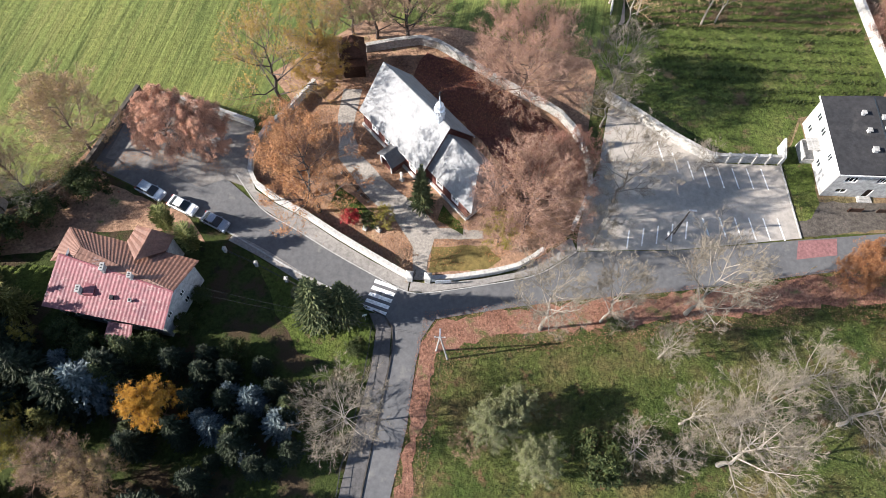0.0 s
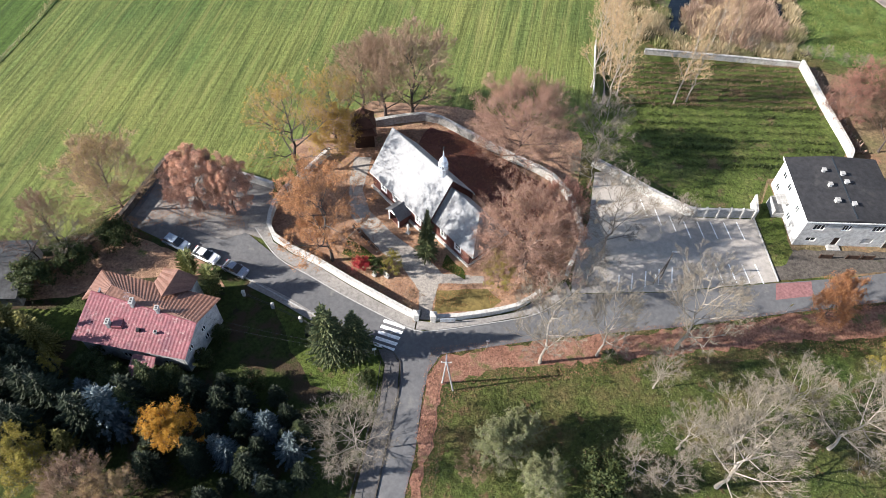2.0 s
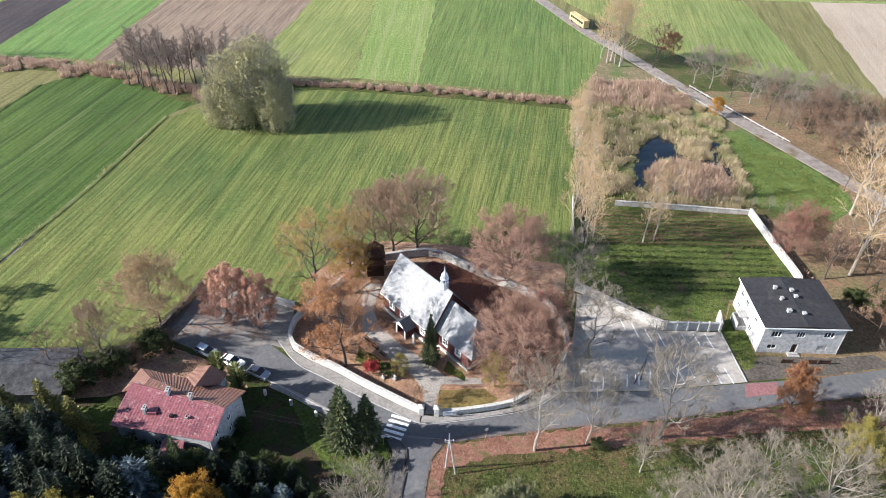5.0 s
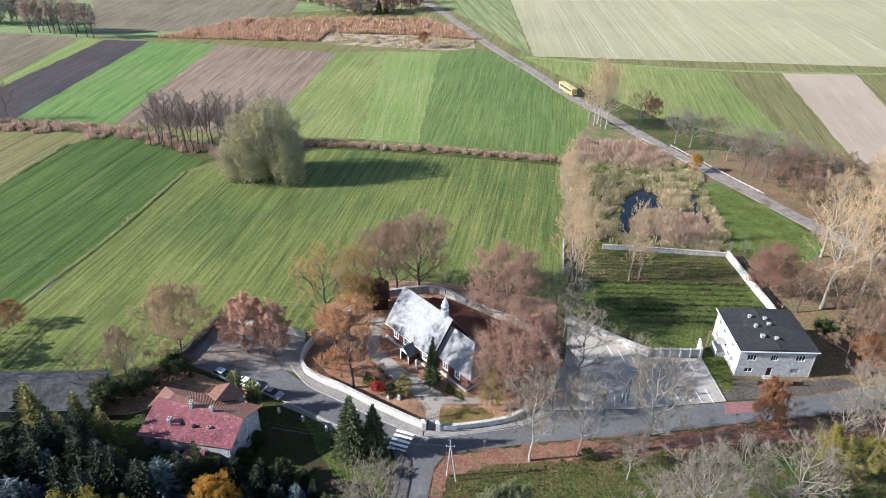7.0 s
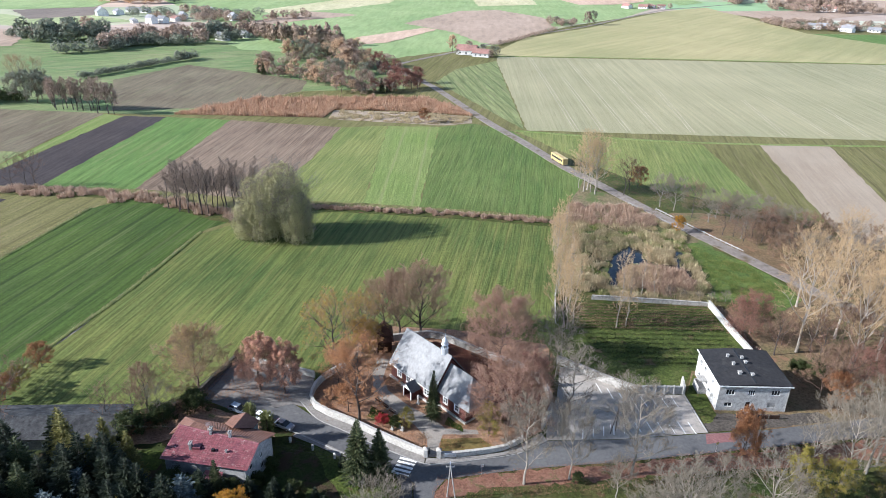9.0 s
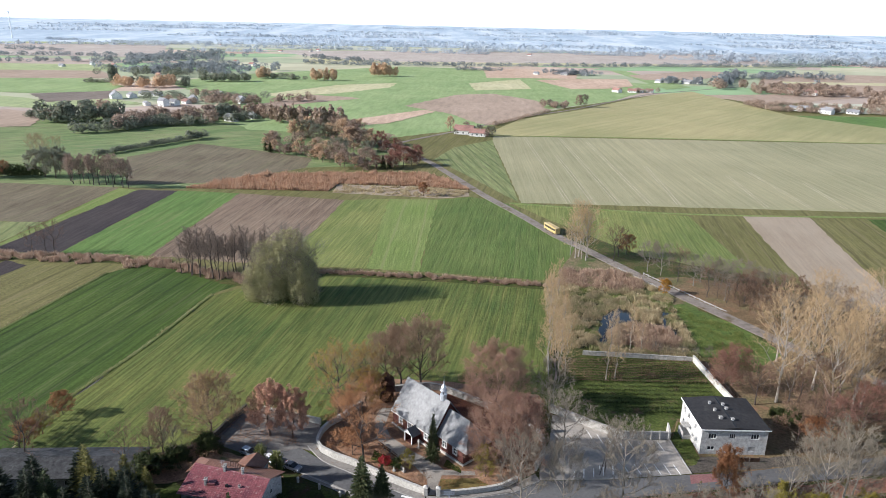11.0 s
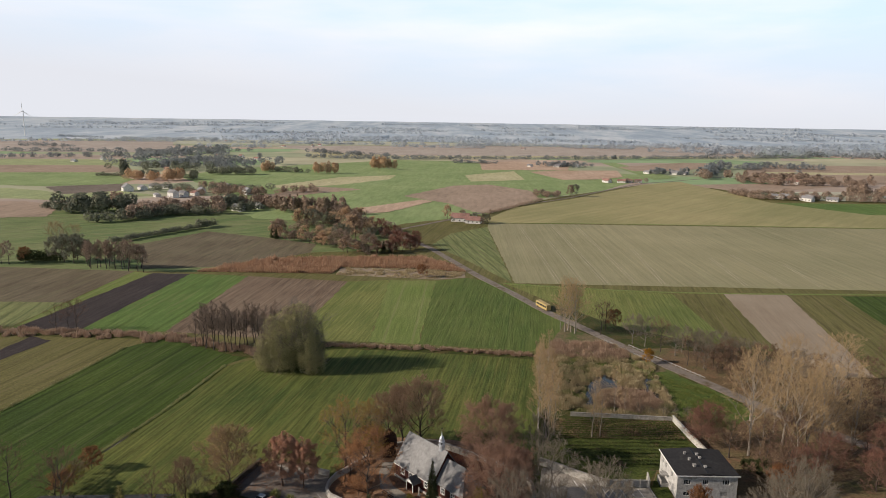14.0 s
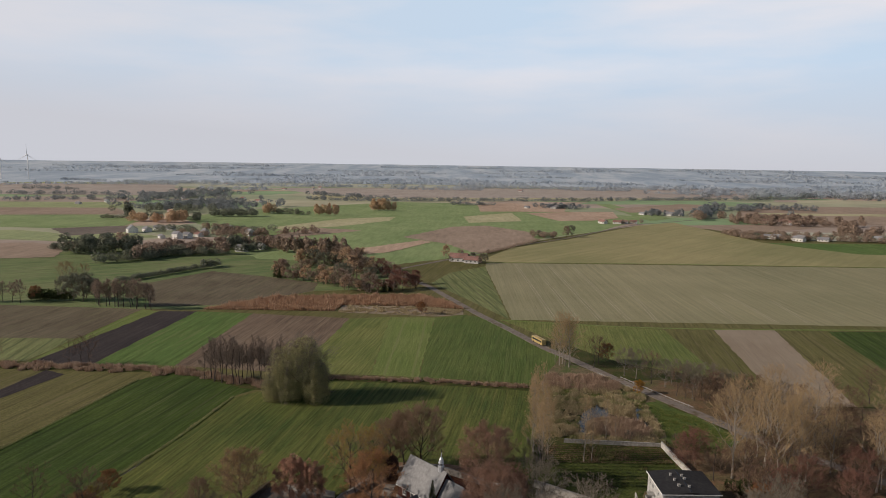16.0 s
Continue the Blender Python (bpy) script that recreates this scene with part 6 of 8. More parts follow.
def grow(rng, h, clear=0.2, limbs=11, spread=0.38, rise=0.9, shape="round", levels=3, kids=(6, 6, 5), droop=0.0, wobble=0.06, trunk_r=None, top=0.85, twig=0.02):
    """A tree's skeleton: thick and thin segments, and the twig ends."""
    thick, thin, tips, ends = [], [], [], []
    tr = trunk_r or h * 0.0145
    pts = [np.array([0, 0, -0.15])]
    k = 7
    for i in range(1, k + 1):
        pts.append(np.array([rng.normal() * wobble * h * 0.25, rng.normal() * wobble * h * 0.25, h * top * i / k]) * (1 if i > 1 else np.array([0.3, 0.3, 1])))
    rad = [tr * (1.35 if i == 0 else 1 - 0.85 * i / k) for i in range(k + 1)]
    for i in range(k):
        thick.append((pts[i], pts[i + 1], rad[i], rad[i + 1]))

    def branch(p, d, L, r, level):
        if level >= levels:
            e = p + (d + np.array([0, 0, 0.12 - droop]) * 0.6) * L
            ends.append((p, e, twig * 1.25))
            tips.append((p + (e - p) * 0.5, e))
            return
        m = p + d * L * 0.5
        d2 = d + np.array([0, 0, 0.28 - droop * (0.6 + 0.7 * level)]) + rng.normal(size=3) * 0.16
        d2 /= np.linalg.norm(d2)
        e = m + d2 * L * 0.5
        rm, re = max(twig, r * 0.7), max(twig * 0.6, r * 0.38)
        (thick if r > 0.045 else thin).append((p, m, max(r, twig), rm))
        (thick if r > 0.06 else thin).append((m, e, rm, re))
        c = kids[level]
        for j in range(c):
            t = 0.3 + 0.7 * (j + rng.uniform(0, 1)) / c
            q = p + (m - p) * (t * 2) if t < 0.5 else m + (e - m) * (t * 2 - 1)
            base = d if t < 0.5 else d2
            s = rng.normal(size=3)
            s -= base * s.dot(base)
            s /= np.linalg.norm(s)
            nd = base * rng.uniform(0.55, 0.95) + s * rng.uniform(0.55, 0.9) + np.array([0, 0, 0.12 - droop * 0.5])
            nd /= np.linalg.norm(nd)
            branch(q, nd, L * rng.uniform(0.42, 0.62) * (1.15 - 0.35 * t), max(twig, r * 0.45), level + 1)
        tips.append((m, e))

    for i in range(limbs):
        q = (i + rng.uniform(0, 0.8)) / limbs
        z = h * (clear + (top - clear) * q)
        x = min(k - 1e-3, z / (h * top) * k)
        a, fr = int(x), x - int(x)
        p = pts[a] * (1 - fr) + pts[a + 1] * fr
        az = i * 2.4 + rng.uniform(-0.4, 0.4)
        if shape == "round":
            L = h * spread * (0.62 + 0.55 * math.sin(math.pi * min(1, q * 0.85 + 0.2)))
        elif shape == "narrow":
            L = h * spread * (1.0 - 0.45 * q)
        else:
            L = h * spread * (1.1 - 0.75 * q)
        up = rise * (0.55 + 0.75 * q)
        d = np.array([math.cos(az), math.sin(az), up])
        d /= np.linalg.norm(d)
        branch(p, d, L, tr * 0.42 * (1 - 0.5 * q), 1)
    return thick, thin, tips, ends


def dome(rng, h, r, z0, count, size, seed):
    """Leaves of a dense crown of many rounded lobes, with dark gaps between them and hanging tips."""
    lobes = []
    for i in range(17):
        az, t = i * 2.4 + rng.uniform(-0.3, 0.3), (i + 0.5) / 17
        R = r * math.sqrt(max(0.05, 1 - (1.1 * t - 0.22) ** 2 * 1.1)) * rng.uniform(0.45, 0.72)
        lobes.append((np.array([R * math.cos(az), R * math.sin(az), z0 + (0.12 + 0.7 * t) * (h - z0)]), r * rng.uniform(0.34, 0.5)))
    per = count // len(lobes)
    C, O = [], []
    for c, q in lobes:
        d = rng.normal(size=(per, 3))
        d /= np.linalg.norm(d, axis=1, keepdims=True)
        d[:, 2] = np.where(d[:, 2] < -0.2, d[:, 2] * 1.5, d[:, 2])
        bump = np.array([1 + 0.35 * noise.noise(Vector(v) * 2.3 + Vector((seed, c[0], c[2]))) for v in d])[:, None]
        C.append(c + d * np.array([1, 1, 1.25]) * q * bump * rng.uniform(0.85, 1.0, (per, 1)))
        O.append(d)
    C, O = np.concatenate(C), np.concatenate(O)
    keep = C[:, 2] > 0.1
    return leaves(C[keep], size, rng, out=O[keep])


DOMES = {"willow": (0.37, 0.0, 46000, 0.18)}
TREES = {}


def tree_meshes(kind, seed):
    rng = np.random.default_rng(seed)
    K = {
        # nominal height, skeleton, bark, twig, leaf, leaves per tip, leaf size
        "bare": (16, dict(twig=0.014, limbs=12, spread=0.36, kids=(0, 6, 6, 15), levels=4), "bark_grey", "twig_straw", None, 0, 0),
        "bare_pale": (18, dict(twig=0.014, limbs=14, spread=0.34, kids=(0, 6, 6, 18), levels=4, rise=1.1, clear=0.2), "bark_pale", "twig_straw", None, 0, 0),
        "round_bare": (12, dict(limbs=20, spread=0.5, kids=(0, 7, 6, 10), levels=4, rise=0.75, clear=0.1, twig=0.017), "bark_pale", "twig_straw", None, 0, 0),
        "dark_bare": (15, dict(twig=0.018, limbs=10, spread=0.36, kids=(0, 4, 4, 8), levels=4, rise=1.1), "bark_dark", "twig_brown", None, 0, 0),
        "alder": (15, dict(trunk_r=0.17, twig=0.014, levels=4, limbs=18, spread=0.22, kids=(0, 5, 5, 12), rise=1.5, clear=0.28, shape="cone", top=0.92), "bark_dark", "twig_dusk", None, 0, 0),
        "poplar": (24, dict(trunk_r=0.2, limbs=18, spread=0.25, kids=(0, 5, 4, 7), levels=4, rise=2.0, clear=0.14, shape="narrow", twig=0.022, top=0.9), "bark_pale", "twig_pale", None, 0, 0),
        "poplar_wide": (24, dict(trunk_r=0.28, limbs=14, spread=0.32, kids=(0, 5, 4, 10), levels=4, rise=1.5, clear=0.2, twig=0.02), "bark_pale", "twig_pale", None, 0, 0),
        "brown": (16, dict(twig=0.017, limbs=12, spread=0.36, kids=(0, 4, 4, 8), levels=4, rise=1.5, clear=0.14), "bark_dark", "twig_brown", "leaf_tan", 1.6, 0.08),
        "maple_sparse": (16, dict(twig=0.015, trunk_r=0.34, limbs=13, spread=0.44, kids=(0, 5, 5, 10), levels=4, rise=1.0, clear=0.16), "bark_dark", "twig_tan", "leaf_yellow", 1.7, 0.11),
        "maple": (18, dict(twig=0.015, limbs=14, spread=0.36, kids=(0, 5, 5, 8), levels=4, rise=0.9, clear=0.2), "bark_dark", "twig_brown", "leaf_orange", 6, 0.095),
        "copper": (18, dict(twig=0.017, trunk_r=0.3, levels=4, limbs=32, spread=0.46, kids=(0, 7, 6, 12), rise=0.72, clear=0.02, wobble=0.08, droop=0.04, top=0.8), "bark_brown", "twig_copper", "leaf_copper", 3.2, 0.075),
        "purple": (17, dict(twig=0.017, levels=4, limbs=22, spread=0.4, kids=(0, 6, 6, 10), rise=0.9, clear=0.05, wobble=0.1), "bark_brown", "twig_brown", "leaf_purple", 2.6, 0.08),
        "weeping": (12, dict(levels=4, twig=0.016, limbs=26, spread=0.25, kids=(0, 6, 6, 10), rise=1.3, clear=0.3, droop=0.6, top=0.85), "bark_brown", "twig_copper", "leaf_weeping", 4.0, 0.07),
        "twiggy": (15, dict(twig=0.016, trunk_r=0.26, limbs=18, spread=0.38, kids=(0, 6, 6, 16), levels=4, rise=1.5, clear=0.1), "bark_dark", "twig_tan", "leaf_tan", 0.8, 0.08),
        "brown_yellow": (14, dict(twig=0.016, levels=4, limbs=24, spread=0.4, kids=(0, 6, 6, 13), rise=1.1, clear=0.06), "bark_brown", "twig_tan", "leaf_tan_gold", 1.6, 0.075),
        "golden_bush": (9, dict(limbs=16, spread=0.42, kids=(0, 6, 5, 5), levels=4, rise=1.0, clear=0.05), "bark_brown", "twig_tan", "leaf_yellow", 8, 0.1),
        "gold": (10, dict(limbs=18, spread=0.4, kids=(0, 6, 5, 5), levels=4, rise=1.0, clear=0.06), "bark_brown", "twig_brown", "leaf_gold", 9, 0.095),
        "lime": (10, dict(limbs=15, spread=0.35, kids=(0, 6, 5, 4), levels=4, rise=1.0, clear=0.08), "bark_brown", "twig_grey", "leaf_lime", 6, 0.1),
        "willow": (22, dict(levels=4, limbs=20, spread=0.42, kids=(0, 6, 5, 4), rise=0.9, clear=0.03, top=0.8), "bark_brown", "twig_grey", "leaf_willow", 9, 0.3),
        "willow_bush": (7, dict(limbs=18, spread=0.5, kids=(0, 6, 5, 5), levels=4, rise=1.1, clear=0.03), "bark_grey", "twig_grey", "leaf_grey_green", 6, 0.095),
        "rust": (9, dict(limbs=15, spread=0.4, kids=(0, 6, 5, 5), levels=4, rise=0.9, clear=0.08), "bark_dark", "twig_brown", "leaf_rust", 5, 0.1),
        "bush_green": (5, dict(limbs=14, spread=0.5, kids=(0, 5, 4), rise=0.9, clear=0.03), "bark_brown", "twig_brown", "leaf_green", 15, 0.2),
        "bush_red": (3, dict(limbs=12, spread=0.5, kids=(0, 5, 4), rise=1.0, clear=0.04), "bark_brown", "twig_brown", "leaf_red", 10, 0.12),
        "bush_brown": (7, dict(twig=0.016, levels=4, limbs=11, spread=0.5, kids=(0, 4, 4, 7), rise=0.9, clear=0.03), "bark_brown", "twig_brown", "leaf_tan", 3.0, 0.085),
        "mid_brown": (12, dict(limbs=11, spread=0.37, kids=(0, 5, 4, 5), levels=4, rise=1.0, clear=0.12, twig=0.04), "bark_brown", "twig_brown", "far_brown", 2.6, 0.19),
        "mid_gold": (12, dict(limbs=11, spread=0.3, kids=(0, 5, 4, 5), levels=4, rise=1.3, clear=0.1, twig=0.04), "bark_brown", "twig_brown", "far_gold", 3, 0.19),
        "mid_green": (12, dict(limbs=12, spread=0.37, kids=(0, 5, 4, 5), levels=4, rise=0.9, clear=0.06, twig=0.04), "bark_brown", "twig_brown", "far_green", 3.2, 0.2),
        "mid_red": (12, dict(limbs=11, spread=0.34, kids=(0, 5, 4, 5), levels=4, rise=1.1, clear=0.08, twig=0.04), "bark_dark", "twig_brown", "leaf_purple", 3, 0.18),
        "mid_alder": (15, dict(trunk_r=0.22, limbs=13, spread=0.22, kids=(0, 5, 4, 6), levels=4, rise=1.2, clear=0.28, twig=0.03, top=0.9), "bark_dark", "twig_dusk", "far_brown", 1.6, 0.16),
    }
    h, sk, bark, twig_m, leaf, per, size = K[kind]
    thick, thin, tips, ends = grow(rng, h, **sk)
    trunk = tubes(thick, 6)
    tw = merge(tubes(thin, 3), twig_ends(ends, rng))
    lv = None
    if kind in DOMES:
        r, z0, count, size = DOMES[kind]
        lv = dome(rng, h, r * h, z0 * h, count, size, seed * 3.7)
    elif leaf:
        c = []
        for m, e in tips:
            for _ in range(rng.poisson(per)):
                c.append(m + (e - m) * rng.uniform(-0.2, 1.25) + rng.normal(size=3) * size * 1.3)
        c = np.array(c)
        lv = leaves(c, size, rng, out=c - np.array([0, 0, h * 0.4]) + rng.normal(size=c.shape) * h * 0.12)
    return h, trunk, tw, lv, bark, twig_m, leaf


def conifer_meshes(kind, seed):
    rng = np.random.default_rng(seed)
    h, r, needle = {"spruce": (11, 2.6, "needle_green"), "dark_spruce": (9, 2.2, "needle_black"), "blue_spruce": (6, 1.9, "needle_blue"), "thuja": (6.5, 1.25, "needle_thuja"), "larch": (11, 2.2, "needle_larch")}[kind]
    trunk = tubes([(np.array([0, 0, -0.1]), np.array([0, 0, h * 0.5]), h * 0.016, h * 0.01), (np.array([0, 0, h * 0.5]), np.array([0, 0, h * 0.98]), h * 0.01, 0.01)], 6)
    V, c = [], 0
    levels = int(h * 4.2)
    for i in range(levels):
        q = (i + 0.5) / levels
        z = h * (0.04 + 0.96 * q)
        if kind == "thuja":
            R = r * math.sin(math.pi * min(1, 0.14 + 0.86 * q)) ** 0.6
        else:
            R = r * (1 - q) ** 0.85 * rng.uniform(0.8, 1.15) + 0.08
        k = max(4, int(4 + R * 5.5))
        for j in range(k):
            a = 2 * math.pi * (j + rng.uniform(0, 1)) / k
            d = np.array([math.cos(a), math.sin(a), 0.75 if kind == "thuja" else rng.uniform(-0.35, 0.1) + 0.5 * q])
            L = R * rng.uniform(0.7, 1.15)
            s = np.array([-math.sin(a), math.cos(a), 0])
            for t in np.arange(0.18, 1.0, max(0.1, 0.2 / max(L, 0.3))):
                p = np.array([0, 0, z]) + d * L * t
                w = (0.26 if kind != "thuja" else 0.17) * (1.15 - 0.6 * t) * min(1.0, 0.45 + L / 2)
                for sg in (-1, 1):
                    e = p + d * 0.3 * min(1, L) + s * sg * w + np.array([0, 0, rng.uniform(-0.16, 0.1)])
                    b = p + d * 0.22 + np.array([0, 0, rng.uniform(-0.04, 0.12)])
                    V += [p - d * 0.06, e, b + d * 0.12 * rng.uniform(0, 2)]
    V = np.array(V)
    return h, trunk, None, (V, np.arange(len(V)).reshape(-1, 3)), "bark_brown", None, needle


CONIFERS = {"spruce", "dark_spruce", "blue_spruce", "thuja", "larch"}
WORDS = {
    "bare": ("tree", "bare grey deciduous tree with fine twigs"), "bare_pale": ("tree", "bare tree with pale bark beside the road"),
    "round_bare": ("tree", "bare round-crowned grey tree beside the lane"), "dark_bare": ("tree", "bare dark-barked tree with brown twigs"),
    "alder": ("tree", "slim bare dark alder at the ditch"), "poplar": ("tree", "tall narrow bare poplar with pale twigs"),
    "poplar_wide": ("tree", "tall bare poplar with spreading pale limbs"), "brown": ("tree", "dark-limbed tree with sparse brown leaves"),
    "maple_sparse": ("tree", "dark-limbed maple with few yellow leaves"), "maple": ("tree", "maple with orange autumn leaves"),
    "copper": ("tree", "dense copper-leaved beech tree"), "purple": ("tree", "purple brown beech with dense crown"), "weeping": ("tree", "weeping tree with copper leaves"),
    "twiggy": ("tree", "dense dark-limbed tree with fine brown twigs"), "brown_yellow": ("tree", "tree with thinning brown and yellow leaves"), "gold": ("tree", "small tree with golden yellow leaves"), "golden_bush": ("bush", "tall bush with soft yellow leaves beside the belfry"),
    "lime": ("tree", "tree with yellow green autumn leaves"), "willow": ("tree", "huge dense olive green willow at the field edge"),
    "willow_bush": ("bush", "grey green willow bush in rough grass"), "rust": ("tree", "rounded tree with rusty orange leaves"),
    "bush_green": ("bush", "dark green evergreen garden bush"), "bush_red": ("bush", "small shrub with bright red leaves"), "bush_brown": ("bush", "brown half-bare bush with few leaves"),
    "mid_brown": ("tree", "brown half-bare tree in a distant copse"), "mid_red": ("tree", "dark red brown tree in a distant copse"), "mid_alder": ("tree", "slim dark alder with bare trunk in a row"), "mid_gold": ("tree", "copper brown tree in a distant copse"), "mid_green": ("tree", "dull green tree in a distant copse"),
    "spruce": ("conifer", "dark green spruce with drooping branches"), "dark_spruce": ("conifer", "blackish green spruce in a shaded garden"), "blue_spruce": ("conifer", "silvery blue spruce in a shaded garden"),
    "thuja": ("conifer", "dense green thuja beside the house"), "larch": ("conifer", "larch with yellow green needles"),
}


def plant(kind, x, y, h, turn=None, variants=2, wide=1.0, lean=(0, 0), label=""):
    """A tree of that kind and height; the first of each variant is built, the others copied from it."""
    rng = random.Random(int(x * 31 + y * 17 + h * 7))
    v = rng.randrange(variants)
    turn = rng.uniform(0, 360) if turn is None else turn
    key = (kind, v)
    cat, words = WORDS[kind]
    if key not in TREES:
        H, trunk, tw, lv, bark, twig_m, leaf = (conifer_meshes if kind in CONIFERS else tree_meshes)(kind, 11 + 7 * v + len(kind))
        e = root({"tree": "tree", "bush": "bush", "conifer": "conifer"}[cat], Matrix(), words, cat, "trees")
        part("trunk", trunk, M[bark], e)
        if tw is not None and len(tw[0]):
            tagged(part("branchwork", tw, M[twig_m], e), kind="stuff")
        if lv is not None:
            tagged(part("crown", lv, M[leaf], e), kind="stuff")
        TREES[key] = (e, H)
        ob, H = e, H
    else:
        e, H = TREES[key]
        ob = copy_thing(e, Matrix())
    s = h / H
    ob.matrix_basis = pose(x, y, 0.04, lean[0], lean[1], turn) @ Matrix.Diagonal((s * wide, s * wide, s, 1))
    ob["label"] = label or words
    return ob


# churchyard
for k, x, y, h, w in (("twiggy", -0.3, 38.5, 18, 1.05), ("twiggy", -5.4, 39.2, 15.5, 1.0), ("twiggy", -9.4, 39.8, 13.5, 1.05), ("maple_sparse", -19.3, 24.6, 16, 1), ("maple_sparse", -13.5, 31, 14, 0.9),
                      ("golden_bush", -13.2, 29.6, 8.5, 1.1), ("maple", -11.4, 6.2, 18, 1), ("maple", -17, 16, 10, 1), ("copper", 18.3, 28.5, 16.5, 0.9), ("copper", 18.6, 5.6, 14.8, 1.0), ("purple", 23.5, 11, 12.5, 0.9),
                      ("lime", 14.5, 2.2, 7, 0.9), ("spruce", 3.4, 7.6, 11.5, 0.62), ("bush_red", -6.6, 4.6, 2.4, 1), ("lime", -1.7, 4.4, 4.2, 1),
                      ("bush_green", -4, 4.6, 2, 1), ("bush_brown", 1.6, -1.6, 3.2, 0.8), ("rust", -14, 9, 6, 1.2)):
    plant(k, x, y, h, wide=w)
for k, x, y, h, w in (("bare", 31.5, 9.5, 15, 1), ("bare", 32.5, 29.5, 13, 1.05), ("bare", 30.5, 23, 11, 1), ("bare", 28, 2.6, 9, 1), ("bare", 44.6, 15.5, 6, 1.1)):
    plant(k, x, y, h, wide=w)
# forecourt and left side
for k, x, y, h, w in (("weeping", -33.6, 15.6, 14.2, 1.08), ("weeping", -28.2, 14.8, 13.0, 1.0), ("brown_yellow", -46.4, 14.8, 14, 1.15), ("twiggy", -54.8, 8.2, 10, 0.9), ("bush_green", -45, 8, 4, 1.2),
                      ("bush_brown", -48, 6, 3.5, 1.2), ("bush_brown", -53, 2.5, 3, 1.3), ("thuja", -32.2, 2.3, 6.6, 1), ("thuja", -28.1, -0.6, 7.0, 1), ("spruce", -9.7, -9.9, 13, 0.95),
                      ("spruce", -6.0, -9.4, 10.8, 0.95), ("dark_spruce", -13, -7, 3, 1.2), ("rust", -84, 22.5, 5.5, 1.1), ("lime", -84.4, 14.5, 5, 1.1), ("rust", -85.2, 10.5, 5.5, 1.2), ("bush_brown", -86, 18, 4, 1.2), ("dark_bare", -81, 3, 15, 1),
                      ("dark_bare", -84, 6, 12, 1), ("dark_bare", -96, 8, 13, 1), ("dark_bare", -55.5, 3.5, 9, 1), ("bare", -51.5, 5.5, 8, 1), ("dark_bare", -60, 2.4, 10, 1), ("bush_brown", -43.5, 10.2, 3, 1.2)):
    plant(k, x, y, h, wide=w)
# shaded garden
for k, x, y, h, w in (("blue_spruce", -41, -18, 6, 1), ("spruce", -32.8, -16.6, 9.5, 0.8), ("spruce", -34.5, -20, 8.5, 1.1), ("dark_spruce", -37.5, -23, 9, 1), ("gold", -27.6, -23.8, 8.4, 0.95),
                      ("bush_green", -20, -15.5, 3, 1), ("blue_spruce", -16.5, -22, 6.5, 1), ("blue_spruce", -21, -25.5, 6, 1), ("blue_spruce", -19.5, -21, 5, 1), ("dark_spruce", -13, -30, 5, 1),
                      ("dark_spruce", -22, -32, 8, 1), ("dark_spruce", -25, -26, 8, 1), ("blue_spruce", -49, -18, 6.5, 1), ("dark_spruce", -45, -19, 9, 1.1), ("dark_spruce", -52, -21, 10, 1.1),
                      ("lime", -43, -29.5, 8.5, 1.0), ("twiggy", -37.5, -31, 9, 1.1), ("brown_yellow", -33, -32, 8, 1.1)):
    plant(k, x, y, h, wide=w)
for k, x, y, h, w in (("larch", -40.5, -25.5, 8, 1.2), ("lime", -45.2, -26.4, 8.5, 0.95), ("lime", -49.4, -27, 8, 0.95), ("larch", -58, -13, 11, 1.1), ("larch", -50, -10.5, 10, 1.1), ("dark_spruce", -56, -19, 9, 1.1),
                      ("dark_spruce", -62, -17, 10, 1.1), ("dark_spruce", -67, -20, 9, 1.1), ("blue_spruce", -55, -24, 8, 1), ("dark_spruce", -48, -23, 9, 1), ("dark_spruce", -60, -26, 9, 1.1),
                      ("dark_spruce", -27, -17.5, 7, 1.2), ("dark_spruce", -23, -19, 7, 1.2), ("dark_spruce", -30, -28, 8, 1.1), ("dark_spruce", -18, -28, 7, 1.1), ("dark_spruce", -45, -24, 11, 1.1), ("larch", -60, -12, 13, 1.1), ("larch", -54, -14.5, 12.5, 1.1), ("dark_spruce", -50, -18, 13, 1.1), ("dark_spruce", -57, -17.5, 13, 1.2), ("dark_spruce", -44, -20, 11.5, 1.1), ("dark_spruce", -64, -8, 11, 1.2), ("dark_spruce", -52.5, -13.2, 12, 1.0), ("dark_spruce", -55.5, -15.4, 13.5, 1.1), ("dark_spruce", -48.5, -15.6, 10.5, 1.0), ("dark_spruce", -70, -12, 13, 1.2), ("dark_spruce", -75, -15, 14, 1.2), ("dark_spruce", -69, -16, 13, 1.2), ("bush_green", -55, 0, 4.5, 1.2), ("bush_green", -50, 3.5, 4, 1.2)):
    plant(k, x, y, h, wide=w)
tk = random.Random(44)
for i in range(120):
    x, y = tk.uniform(-90, -12), tk.uniform(-46, -15)
    if y < -31 or (x < -33 and y < -25) or x > -24 and y > -19 or (-45 < x < -27 and y > -17):
        continue
    plant(tk.choice(["dark_spruce", "dark_spruce", "dark_spruce", "blue_spruce", "spruce"]), x, y, tk.uniform(7, 12.5) if x < -34 else tk.uniform(3.5, 7.5), wide=1.2)
# row along the west edge, added for its long shadows on the lawn
for i in range(14):
    plant("dark_spruce", -100 + tk.uniform(-10, 16), -44 + 2.6 * i, tk.uniform(10, 15), wide=1.2, label="tall dark spruce at the garden edge, set to shade the lawn")
